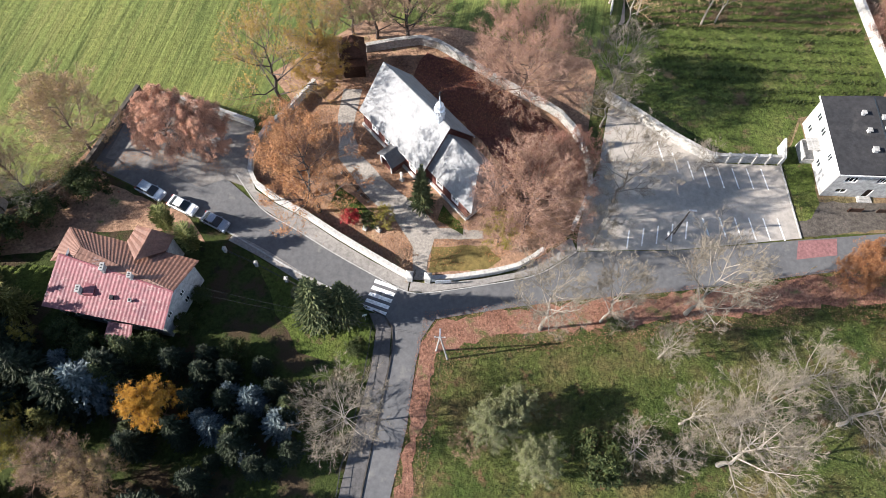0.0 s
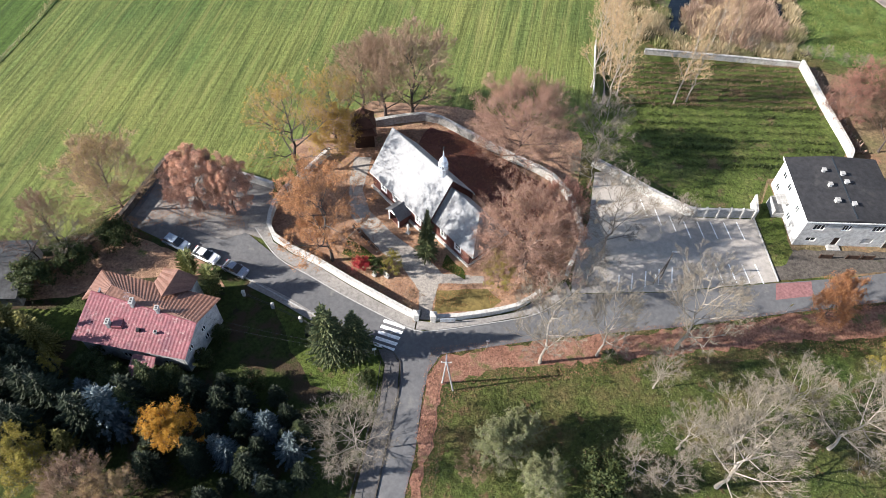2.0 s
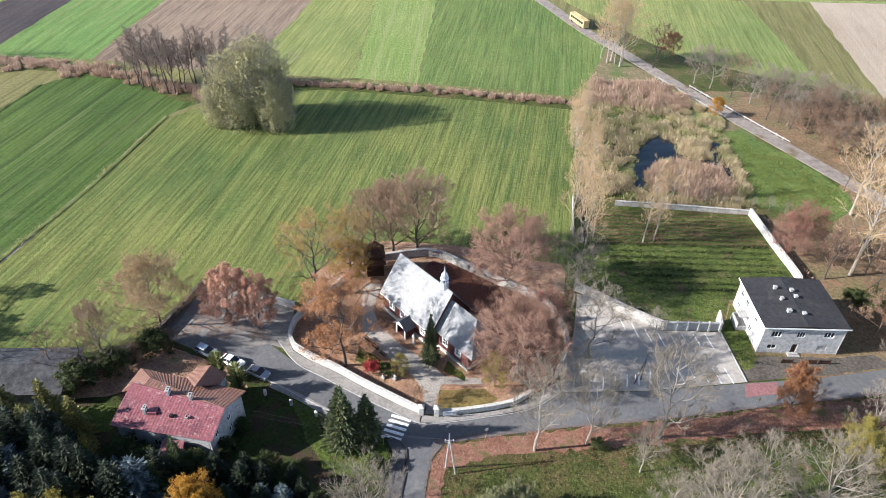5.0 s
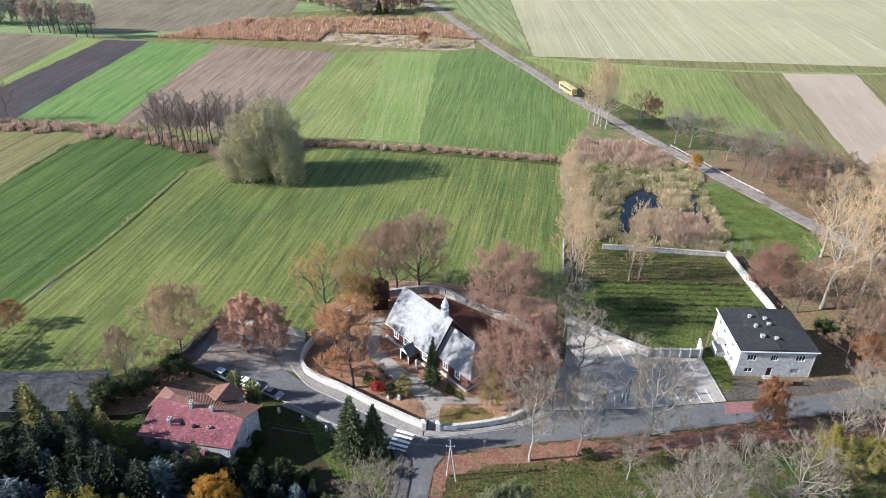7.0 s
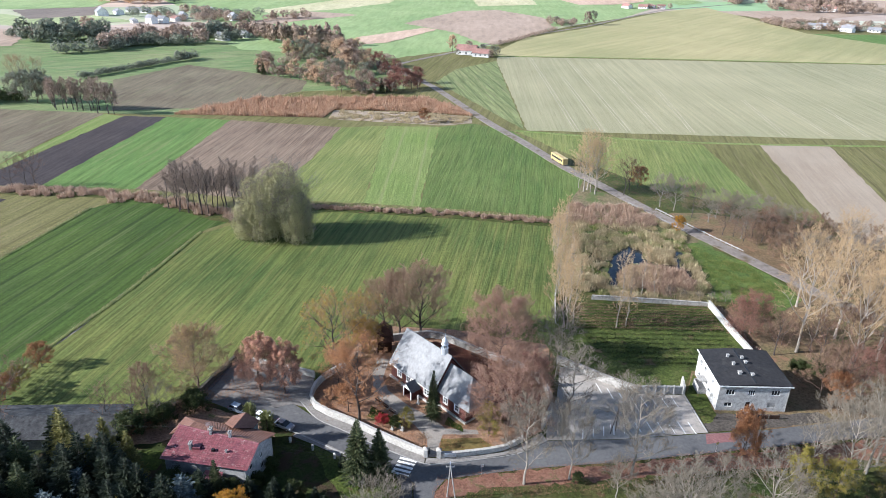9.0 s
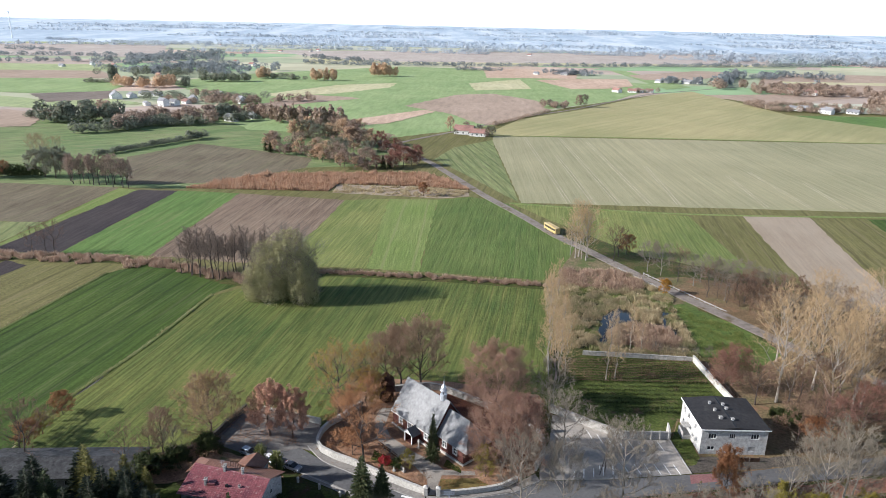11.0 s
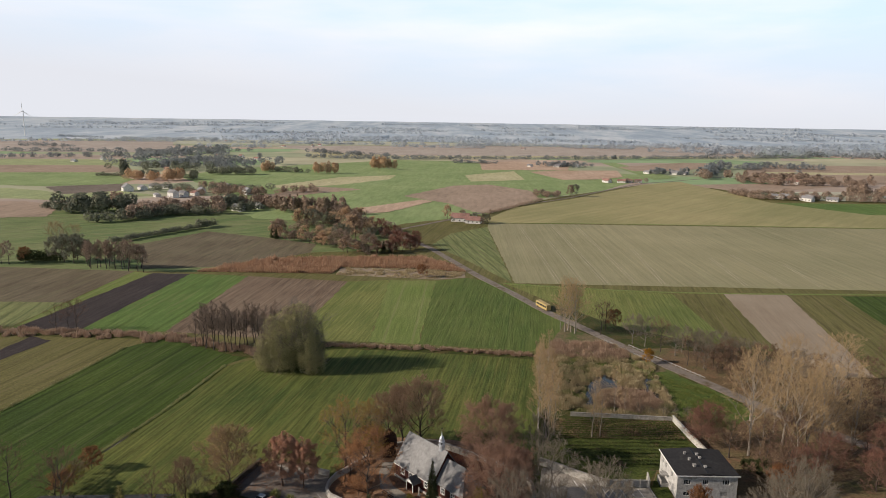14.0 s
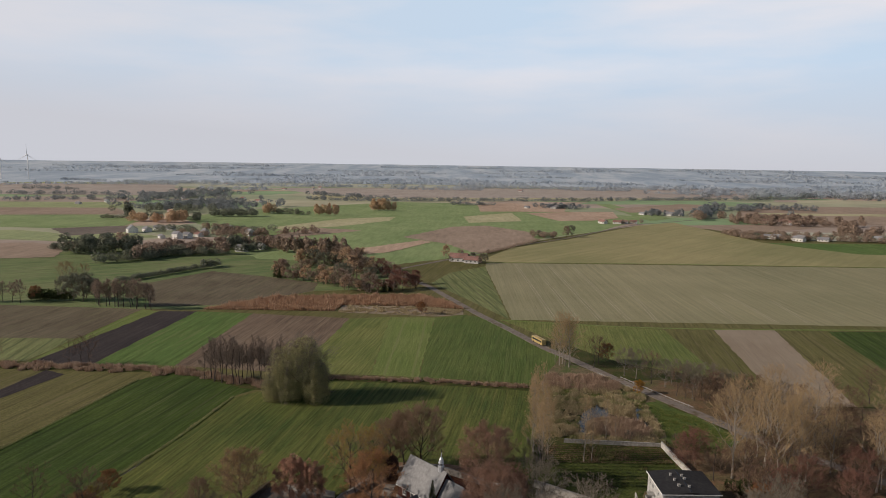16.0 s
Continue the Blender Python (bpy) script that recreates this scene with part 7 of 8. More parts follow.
for x, y, h in ((-41.5, -14.2, 3.6), (-39.2, -14.8, 3.2), (-38, -17, 4), (-31, -15.8, 3.4), (-29.6, -16.4, 3.0), (-27.2, -12, 2.2), (-25.8, -8, 2.0)):
    plant("bush_green", x, y, h, wide=1.1)
for x, y, h in ((-23, -16.5, 6), (-20, -18.5, 6.5), (-16, -17.5, 5), (-14, -20.5, 6), (-12, -24, 5.5), (-17, -25, 6), (-11, -28, 6), (-24, -22.5, 7), (-15, -30, 6.5)):
    plant("dark_spruce", x, y, h, wide=1.1)
# spruces mostly out of view, added to shade the garden lawns
for x, y, h in ((-60, -37, 12), (-55, -40, 13), (-50, -36, 12), (-46, -41, 13), (-41, -38, 12), (-37, -42, 12), (-33, -38, 11), (-30, -43, 12), (-27, -36, 11.5), (-22, -37, 11), (-16, -36, 9)):
    plant("dark_spruce", x, y, h, wide=1.15)
for x, y, h in ((-61.8, -9.2, 13.6), (-54.8, -8.6, 11.2)):
    plant("larch", x, y, h, wide=1.15)
for x, y, h in ((-50.7, -15.6, 6), (-47.0, -15.4, 5.8)):
    plant("lime", x, y, h, wide=0.9)
for i in range(24):
    plant(tk.choice(["bush_brown", "dark_bare", "dark_bare", "bare"]), tk.uniform(106, 138), tk.uniform(84, 118), tk.uniform(4, 9))
for x, y, h in ((103, 101, 8), (106, 98, 7), (110, 97, 8), (101, 104.5, 6), (107, 104, 9), (113, 103, 8), (115, 95, 7), (118, 99, 8)):
    plant("bush_brown" if h == 7 else "brown", x, y, h, wide=1.35)
for x, y, h in ((97, 117, 9), (101, 121, 10), (105, 118, 9), (109, 121, 9), (113, 117, 10), (117, 113, 9), (122, 108, 9), (112, 88, 8), (119, 87, 9)):
    plant("bare", x, y, h, wide=1.5, label="dense grey bare scrub tree beside the road")
plant("round_bare", -4.6, -24.0, 10.5, wide=0.9)
plant("bush_green", -4.2, -14.5, 2.2)
# along the road and in the rough grass
for k, x, y, h, w in (("bare_pale", 20.1, -10.6, 18, 0.8), ("bare_pale", 28.4, -9.2, 16, 0.75), ("bare_pale", 40.1, -7.6, 18.5, 0.95), ("rust", 62.4, -2.4, 10.5, 0.62), ("rust", 62.9, -2, 8, 0.8), ("bare_pale", 35.8, -14, 9, 0.9), ("bare_pale", 41.8, -27.5, 17, 1.1),
                      ("bare_pale", 44.5, -22.5, 15, 1), ("bare_pale", 37.6, -22.6, 10, 1), ("bare", 35, -27.5, 8, 1), ("willow_bush", 13.6, -24.2, 6.5, 0.9), ("willow_bush", 16.4, -22, 6, 0.8), ("willow_bush", 18.9, -28.3, 6, 0.9),
                      ("bush_green", 26.7, -27.8, 5, 1.1), ("bush_brown", 10.5, -26.5, 4, 1), ("bare", 30.6, -26.5, 8, 1.1), ("bush_green", 29.8, -9.6, 1.6, 1.2), ("bare", 52, -18, 12, 1.1), ("bare_pale", 58, -22, 16, 1.1)):
    plant(k, x, y, h, wide=w)
for k, x, y, h, w in (("lime", 69, -11.5, 9, 0.9), ("lime", 75, -12.5, 8, 1), ("bare_pale", 78, -9, 17, 0.9), ("bare_pale", 84, -6, 18, 1), ("bare", 88, -3, 13, 1.1), ("bare_pale", 72, -8, 13, 0.8), ("bare", 82, 3, 10, 1.1), ("lime", 85, -12, 8, 1)):
    plant(k, x, y, h, wide=w)
# poplars at the field edge and in the garden
rr = random.Random(5)
for i in range(22):
    t = i / 21
    plant("poplar", 35.0 + 8.5 * t + rr.uniform(-2.2, 3.2), 43 + 62 * t + rr.uniform(-1, 1), rr.uniform(13, 19) - 3 * t, wide=1.0)
for x, y, h in ((49, 44.8, 21), (51.5, 45.4, 18), (60, 63, 15), (63, 62, 12)):
    plant("poplar", x, y, h, wide=0.9)
for x, y in ((71, 60.5), (74.5, 60), (78, 59.4), (81.5, 58.6), (85, 57.6), (88.5, 56.4), (67, 61)):
    plant("bare", x, y, rr.uniform(2.6, 3.6), label="young bare sapling in a row beside the wall")
# grove
for k, x, y, h in (("poplar_wide", 90, 35, 27), ("poplar", 93.5, 35.6, 19), ("purple", 78.5, 40.8, 10), ("purple", 82, 43, 11), ("poplar_wide", 102.5, 41.6, 26), ("poplar", 107.6, 32, 25), ("poplar_wide", 99.5, 29, 24), ("purple", 97, 19, 10), ("purple", 106, 24, 11), ("purple", 114, 17, 10), ("purple", 122, 27, 12), ("rust", 89, 15, 7), ("bush_green", 86, 26, 3), ("bush_green", 89, 25, 3.4), ("bush_green", 91, 27, 2.8)):
    plant(k, x, y, h)
for i in range(84):
    x, y = rr.uniform(84, 175), rr.uniform(6, 74)
    if y > 58 - (x - 100) * 0.0 and x < 112:
        continue
    if y < 12 + 0.17 * (x - 72):
        continue
    k = rr.choice(["poplar", "poplar", "poplar_wide", "bush_brown", "dark_bare", "dark_bare", "bush_brown", "bush_brown"])
    plant(k, x, y, rr.uniform(6, 13) if k in ("purple", "dark_bare", "brown", "bush_brown") else rr.uniform(17, 26), variants=3 if k == "poplar" else 2)
# brown scrub on both sides of the country road
for i in range(26):
    t = i / 25
    p = Vector((154, 12)).lerp(Vector((108, 72)), t)
    s = rr.choice((-1, 1)) * rr.uniform(4, 9)
    plant(rr.choice(["bush_brown", "bush_brown", "dark_bare", "dark_bare"]), p.x + s * 0.74, p.y + s * 0.66, rr.uniform(3, 7.5))
# by the country road
for k, x, y, h in (("poplar_wide", 60.5, 148, 23), ("poplar_wide", 62.5, 143, 22), ("poplar_wide", 58.8, 146, 20), ("poplar", 61.3, 145.6, 21), ("poplar", 57.5, 150, 17), ("poplar", 64, 147, 19), ("dark_bare", 73.5, 142.5, 14), ("brown", 77, 149, 12), ("rust", 81, 152, 8), ("bare", 84, 131, 12), ("bare", 88, 127.5, 12), ("brown", 92.5, 121, 13), ("gold", 83.6, 108, 5), ("brown", 98, 106, 11), ("bare", 103, 103, 12),
                   ("brown", 109, 101, 11), ("bush_brown", 115, 99, 8), ("brown", 121, 98, 11), ("bush_brown", 128, 97, 8), ("bare", 134, 95, 10), ("bush_brown", 141, 94, 8), ("dark_bare", 150, 92, 11), ("bush_brown", 158, 92, 8), ("brown", 170, 100, 14)):
    plant(k, x, y, h)
# ditch
plant("willow", -46.5, 99, 24, wide=1.08)
plant("willow", -52, 97.5, 20.5, wide=1.1, label="olive green willow leaning from a dense group")
plant("willow", -41, 94.5, 15, wide=1.0, label="smaller olive green willow beside larger ones")
plant("willow", -57, 96, 12, wide=1.15, label="low olive green willow at the field corner")
for i in range(24):
    plant("alder", -91 + 31 * i / 23 + rr.uniform(-1, 1), 118 + rr.uniform(-5, 5), rr.uniform(14, 19.5))
for x, y, h in ((-152, 139, 12), (-148, 138, 13), (-156, 137, 11), (-190, 140, 11), (-196, 140, 12)):
    plant("dark_bare", x, y, h)
# copses
plant("rust", -6, 246, 7, label="orange leaved tree in dry grass below the maize")
for i in range(17):
    t = i / 16
    plant("mid_alder", -206 + 38 * t + rr.uniform(-1, 1), 256 - 4 * t + rr.uniform(-3, 8), rr.uniform(13, 17))
for x, y, h in ((-233, 275, 14), (-226, 273, 16), (-219, 271, 15), (-213, 274, 13), (-222, 281, 15)):
    plant("mid_green", x, y, h)
for i in range(7):
    plant("mid_alder", -270 - 6 * i + rr.uniform(-1, 1) + 16, 266 + rr.uniform(-3, 5), rr.uniform(11, 15))
for x, y, h in ((-248, 270, 9), (-240, 296, 21), (-247, 300, 20), (-232, 299, 19)):
    plant("rust" if h < 10 else "poplar_wide", x, y, h)
edge = [(-122, 368), (-104, 355), (-90, 345), (-66, 327), (-58, 312), (-44, 310), (-26, 318), (-12, 330)]
for x, y in edge_pts(edge, 6, 0, rr, False):
    k = "mid_red" if x > -40 else rr.choice(["mid_gold", "mid_brown", "mid_gold"])
    plant(k, x + rr.uniform(-1, 1), y + rr.uniform(0, 5), rr.uniform(6, 10) if x < -70 else rr.uniform(8, 13), wide=1.3)
copse = edge + [(-14, 360), (-30, 420), (-45, 452), (-88, 462), (-126, 431)]
for x, y in fill(copse, 44, rr):
    far = (y - 330) / 130
    u = (x + 126) / 112
    k = "mid_red" if u > 0.72 and rr.random() < 0.7 else rr.choice(["mid_gold", "mid_gold", "mid_brown", "mid_brown", "mid_green"] if u < 0.7 else ["mid_brown", "mid_green", "mid_red"])
    plant(k, x, y, (9 + 5 * far) * rr.uniform(0.65, 1.2) * (1.35 if 0.45 < u < 0.62 else 1), wide=1.25)
for x, y, h in ((-122, 371, 10), (-118, 366, 8), (-34, 316, 9), (-30, 318, 7)):
    plant("spruce", x, y, h, label="dark conifer at the edge of a copse")
for k, x, y, h in (("mid_brown", 160, 690, 13), ("mid_green", 166, 694, 14), ("mid_green", 126, 690, 8), ("mid_gold", 10, 479, 13), ("mid_green", 42, 459, 8), ("mid_green", 46, 464, 7), ("mid_brown", 40, 452, 6), ("mid_green", 14, 463, 5), ("mid_brown", 24, 478, 9), ("mid_green", 34, 470, 8)):
    plant(k, x, y, h)


# ---- far woods, reeds, maize: more than one could count ----
def far_stuff(name, spots, mat, label, category="trees", per=150, seed=3, leaf=0.115):
    """Many far trees as clouds of leaf clumps on short stems."""
    rng = np.random.default_rng(seed)
    C, S, O = [], [], []
    for x, y, h, r, *low in spots:
        a = rng.normal(size=(per, 3))
        a /= np.linalg.norm(a, axis=1, keepdims=True)
        q = rng.uniform(0.35, 1, (per, 1)) ** 0.5
        p = a * q * np.array([r, r, h * 0.46]) + np.array([x, y, h * 0.54 + (low[0] if low else 0.0)])
        C.append(p)
        O.append(a + np.array([0, 0, 0.25]))
        S += [h * leaf] * per
    C, S = np.concatenate(C), np.array(S)
    v, f = leaves(C, 1.0, rng, out=np.concatenate(O))
    v = (v.reshape(-1, 3, 3) - C[:, None]) * S[:, None, None] + C[:, None]
    v[..., 2] = np.maximum(v[..., 2], 0.0)
    return tagged(part(name, (v.reshape(-1, 3), f), M[mat]), label, category, kind="stuff")


def line_spots(pts, step, h, r, spread, rng):
    out = []
    for x, y in edge_pts(pts, step, 0, rng, False):
        hh = rng.uniform(0.6, 1.2) * h
        out.append((x + rng.uniform(-spread, spread), y + rng.uniform(-spread, spread), hh, r * rng.uniform(0.8, 1.5)))
    return out


fr = random.Random(9)
brown, green, gold = [], [], []
# village belts, gardens and hedges
hedge = line_spots([(-228, 339), (-207, 379), (-192, 408)], 0.9, 4.2, 2.0, 1.2, fr) + line_spots([(-192, 408), (-183, 421)], 1.2, 7, 2.6, 2, fr)
far_stuff("hedge", hedge, "far_green", "dark dull green hedge between fields", "hedge", seed=31, per=90, leaf=0.11)
far_stuff("hedge", line_spots([(-252, 272), (-228, 273)], 0.9, 7, 2.4, 1.5, fr), "leaf_green", "dark evergreen hedge beside a copse", "hedge", seed=32, per=120, leaf=0.09)
under = [(x, y, fr.uniform(3, 6), fr.uniform(2, 3.5)) for x, y in fill(copse, 120, fr)]
far_stuff("copse_scrub", under, "far_brown", "brown undergrowth of a distant copse", "scrub", seed=33, per=80, leaf=0.13)
green += line_spots([(-374, 509), (-349, 511)], 3, 7, 4, 3, fr)
green += line_spots([(-338, 485), (-312, 488), (-292, 510)], 3, 17, 6, 7, fr)
brown += line_spots([(-338, 490), (-312, 500), (-300, 520)], 4, 15, 5, 8, fr)
green += line_spots([(-283, 430), (-263, 448), (-247, 478), (-207, 488)], 2.6, 9, 4.5, 6, fr)
brown += line_spots([(-268, 455), (-250, 500), (-207, 500)], 3, 13, 4.5, 8, fr)
brown += line_spots([(-251, 495), (-230, 520), (-205, 550), (-160, 545)], 3, 12, 4, 8, fr)
green += line_spots([(-196, 520), (-186, 512), (-172, 526)], 2.5, 8, 3.5, 3, fr) + line_spots([(-205, 530), (-196, 545)], 3, 16, 4, 3, fr)
brown += line_spots([(-152, 523), (-138, 514), (-120, 506), (-88, 508)], 2.4, 15, 3, 7, fr)
brown += line_spots([(-300, 660), (-275, 650), (-235, 655), (-215, 665)], 3.5, 9, 4, 12, fr)
green += line_spots([(-345, 690), (-270, 700), (-220, 720)], 5, 9, 5, 16, fr)
brown += line_spots([(-290, 720), (-250, 690), (-200, 660), (-150, 700)], 5, 9, 4, 12, fr)
green += line_spots([(-500, 868), (-462, 872), (-444, 866)], 3, 6, 4, 3, fr) + [(-461, 870, 27, 5), (-458, 874, 22, 4)]
gold += line_spots([(-430, 835), (-410, 815), (-385, 822)], 4, 15, 5, 12, fr) + line_spots([(-374, 812), (-364, 836)], 4, 17, 5, 5, fr)
green += line_spots([(-430, 850), (-370, 860), (-340, 845)], 6, 12, 5, 14, fr)
gold += line_spots([(-204, 983), (-166, 990)], 3.4, 17, 4, 4, fr) + line_spots([(-122, 1104), (-83, 1100)], 3.2, 21, 5, 4, fr)
green += line_spots([(-348, 925), (-288, 944)], 4, 14, 6, 7, fr) + line_spots([(-293, 1017), (-260, 1000), (-215, 985)], 6, 9, 4, 7, fr)
gold += line_spots([(-293, 1000), (-280, 1010)], 4, 18, 4, 4, fr)
# far village on the plain and the long belts across
green += [(fr.gauss(-440, 55), fr.gauss(1120, 70), fr.uniform(9, 17), fr.uniform(6, 10)) for _ in range(120)]
green += [(fr.gauss(-600, 60), fr.gauss(1480, 150), fr.uniform(9, 18), fr.uniform(7, 11)) for _ in range(110)]
brown += line_spots([(-300, 1425), (-172, 1388), (30, 1434), (302, 1500), (814, 1677), (1000, 1740)], 7, 10, 7, 7, fr)
brown += line_spots([(30, 1290), (60, 1300), (110, 1300)], 5, 9, 6, 5, fr)
green += line_spots([(-870, 1240), (-801, 1295), (-672, 1350)], 8, 10, 7, 14, fr)
brown += line_spots([(-1050, 1480), (-800, 1530), (-640, 1545)], 9, 10, 8, 14, fr)
green += line_spots([(-330, 1640), (-240, 1560), (-120, 1500)], 7, 11, 7, 14, fr)
brown += line_spots([(-540, 2160), (-300, 2200), (43, 2230), (160, 2260)], 14, 12, 10, 20, fr)
# right-hand villages
brown += line_spots([(384, 748), (389, 690), (420, 684), (458, 692), (538, 668), (700, 670)], 4, 7, 4, 6, fr)
brown += line_spots([(384, 752), (460, 720), (560, 730), (640, 720)], 4, 8, 4, 14, fr)
brown += line_spots([(535, 765), (600, 740), (680, 740)], 4, 14, 5, 10, fr)
green += line_spots([(400, 700), (470, 706), (520, 690), (640, 688)], 6, 6, 3, 6, fr)
brown += line_spots([(482, 962), (500, 900), (570, 892), (640, 894)], 4, 10, 5, 12, fr)
brown += [(fr.gauss(560, 45), fr.gauss(960, 30), fr.uniform(8, 15), fr.uniform(4, 7)) for _ in range(70)]
brown += line_spots([(430, 985), (490, 1120), (560, 1250)], 6, 15, 7, 10, fr)
brown += line_spots([(576, 1211), (675, 1280), (760, 1250)], 6, 13, 7, 20, fr)
brown += line_spots([(46, 518), (76, 568), (120, 646)], 3.2, 3.2, 2.2, 2, fr)
brown += [(fr.gauss(136, 14), fr.gauss(690, 8), fr.uniform(5, 9), 4) for _ in range(12)]
brown += [(fr.gauss(250, 34), fr.gauss(1235, 10), fr.uniform(7, 13), 6) for _ in range(26)]
brown += [(fr.gauss(282, 16), fr.gauss(905, 8), fr.uniform(4, 7), 4) for _ in range(10)]
brown += [(fr.gauss(412, 22), fr.gauss(1085, 14), fr.uniform(7, 13), 5) for _ in range(20)]
brown += [(fr.gauss(1080, 150), fr.gauss(1960, 120), fr.uniform(10, 20), fr.uniform(9, 15)) for _ in range(220)]
# belts out to the haze
for i in range(34):
    x, y = fr.uniform(-1500, 1700), fr.uniform(1750, 2560)
    d = fr.uniform(100, 420)
    (green if i % 3 else brown).extend(line_spots([(x, y), (x + d, y + fr.uniform(-30, 30))], 11, 11, 10, 10, fr))
# trees past y 1020 take leaves coloured by haze
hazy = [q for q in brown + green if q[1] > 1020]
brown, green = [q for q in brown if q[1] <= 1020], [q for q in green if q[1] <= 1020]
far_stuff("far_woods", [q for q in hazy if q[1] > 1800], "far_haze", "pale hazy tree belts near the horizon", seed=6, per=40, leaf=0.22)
far_stuff("far_woods", [q for q in hazy if q[1] <= 1800], "far_haze_dark", "blue-grey haze-coloured tree belts and village gardens far off", seed=7, per=60, leaf=0.16)
rise = []
for _ in range(60):
    d, a = fr.uniform(2450, 4600), fr.uniform(-0.7, 0.7)
    span = fr.uniform(150, 700)
    for k in range(int(span / 26)):
        da, dd = a + (k * 26 - span / 2) / d, d + fr.uniform(-30, 30)
        rise.append((dd * math.sin(da), dd * math.cos(da), fr.uniform(7, 13), fr.uniform(16, 30), -1 + 68 * max(0, (dd - 2590) / 2150) ** 1.5))
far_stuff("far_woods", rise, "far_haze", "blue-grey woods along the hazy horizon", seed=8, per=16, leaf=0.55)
far_stuff("far_woods", brown, "far_brown", "brown leafless woods and tree belts in the distance", seed=3, per=170, leaf=0.1)
far_stuff("far_woods", green, "far_green", "dull green trees of far villages and copses", seed=4, per=170, leaf=0.1)
far_stuff("far_woods", gold, "far_gold", "tawny autumn birch copses in the distance", seed=5, per=200, leaf=0.085)

def stalks(name, spots, mat, label, category, h, w, seed):
    """Upright blades, bent a little, as one mass."""
    rng = np.random.default_rng(seed)
    p = np.array([(x, y, 0) for x, y in spots], float)
    k = len(p)
    a = rng.uniform(0, 2 * math.pi, k)
    s = np.stack([np.cos(a), np.sin(a), np.zeros(k)], 1) * w * rng.uniform(0.6, 1.4, (k, 1))
    swell = np.array([0.65 + 1.6 * max(0.0, noise.noise((x * 0.22, y * 0.22, seed))) for x, y in spots])[:, None]
    hh = h * rng.uniform(0.5, 1.25, (k, 1)) * swell
    b = rng.normal(size=(k, 3)) * 0.25 * hh
    b[:, 2] = 0
    up = np.array([[0, 0, 1.0]]) * hh
    v = np.stack([p - s, p + s, p + up + b], 1).reshape(-1, 3)
    return tagged(part(name, (v, np.arange(k * 3).reshape(k, 3)), M[mat]), label, category, kind="stuff")


def clumps(name, spots, count, mat, label, h, w, r, seed):
    """Reeds in rounded tussocks that lean apart, with dark ground between them."""
    rng = np.random.default_rng(seed)
    C = np.array(spots)
    own = rng.integers(0, len(C), count)
    size = rng.uniform(0.55, 1.3, len(C))[own]
    a, q = rng.uniform(0, 2 * math.pi, count), np.sqrt(rng.uniform(0, 1, count))
    out = np.stack([np.cos(a), np.sin(a), np.zeros(count)], 1) * q[:, None]
    p = np.concatenate([C[own], np.zeros((count, 1))], 1) + out * (r * size)[:, None] + rng.normal(size=(count, 3)) * np.array([0.15, 0.15, 0])
    hh = (h * size * (1.05 - 0.55 * q * q) * rng.uniform(0.7, 1.15, count))[:, None]
    b = rng.uniform(0, 2 * math.pi, count)
    s = np.stack([np.cos(b), np.sin(b), np.zeros(count)], 1) * w * rng.uniform(0.6, 1.4, (count, 1))
    tip = p + out * hh * 0.35 + rng.normal(size=(count, 3)) * np.array([0.18, 0.18, 0]) * hh + np.array([[0, 0, 1.0]]) * hh
    return tagged(part(name, (np.stack([p - s, p + s, tip], 1).reshape(-1, 3), np.arange(count * 3).reshape(count, 3)), M[mat]), label, "reeds", kind="stuff")


sr = random.Random(21)
ditch = []
for x, y in edge_pts([(-330, 148), (-184, 134), (-148, 133), (-108, 129), (-80, 119), (-64, 112), (-41, 123), (10, 119), (47, 113)], 0.8, 0, sr, False):
    w = 4.5 if x < -60 else 1.6
    ditch.append((x + sr.uniform(-1, 1), y + sr.gauss(0, w * 0.5)))
clumps("ditch_reeds", [q for q in ditch if q[0] < -58], 40000, "reed_brown", "tawny reed tussocks along the ditch", 2.0, 0.12, 1.5, 1)
clumps("ditch_reeds", [q for q in ditch if q[0] >= -58], 16000, "reed_brown", "low dry grass tussocks along the ditch", 1.5, 0.1, 0.9, 2)
corn_poly = [(-138, 252), (-105, 292), (-61, 299), (-6, 304), (14, 276), (20, 262), (-10, 269), (-56, 270), (-59, 252)]
stalks("maize", fill(corn_poly, 40000, sr), "corn", "standing dry brown maize", "crop", 2.2, 0.2, 2)
bank = [(43, 110), (55, 122), (66, 130), (75, 128), (84, 106), (83, 95), (80.5, 82), (80, 66), (78, 59), (60, 58.5), (46, 63), (40, 72), (41, 92)]
water = [(52, 65.5), (53.4, 76), (56.4, 86.4), (59.9, 93.6), (65.1, 95), (68.5, 90.7), (67.6, 86.5), (68.4, 81.4), (74.5, 81.6), (77, 88.5), (78, 91.5), (80, 91), (78.2, 82), (79, 74.5), (77, 72), (75, 78), (70, 80), (62, 79), (58.5, 76.8), (55.6, 72), (55, 66)]
island = [(56.2, 66), (57, 71.5), (59.7, 76.5), (66, 78.7), (71, 78.5), (75.5, 73), (77.5, 69.5), (75, 64.5), (62, 62)]
islet = [(69, 89), (73.7, 93), (76.3, 88.6), (74.5, 83), (69.4, 82.6)]
north = [(46.6, 114), (51, 128), (61, 131), (68, 129), (75, 127), (79, 114), (73, 111), (60, 113)]
clumps("pond_reeds", fill(bank, 210, sr, [water, island, north]), 36000, "reed", "tussocks of pale dry reeds round the pond", 1.5, 0.1, 1.6, 3)
clumps("pond_reeds", fill(north, 110, sr), 26000, "reed_brown", "brown reed tussocks behind the pond", 2.2, 0.1, 1.9, 14)
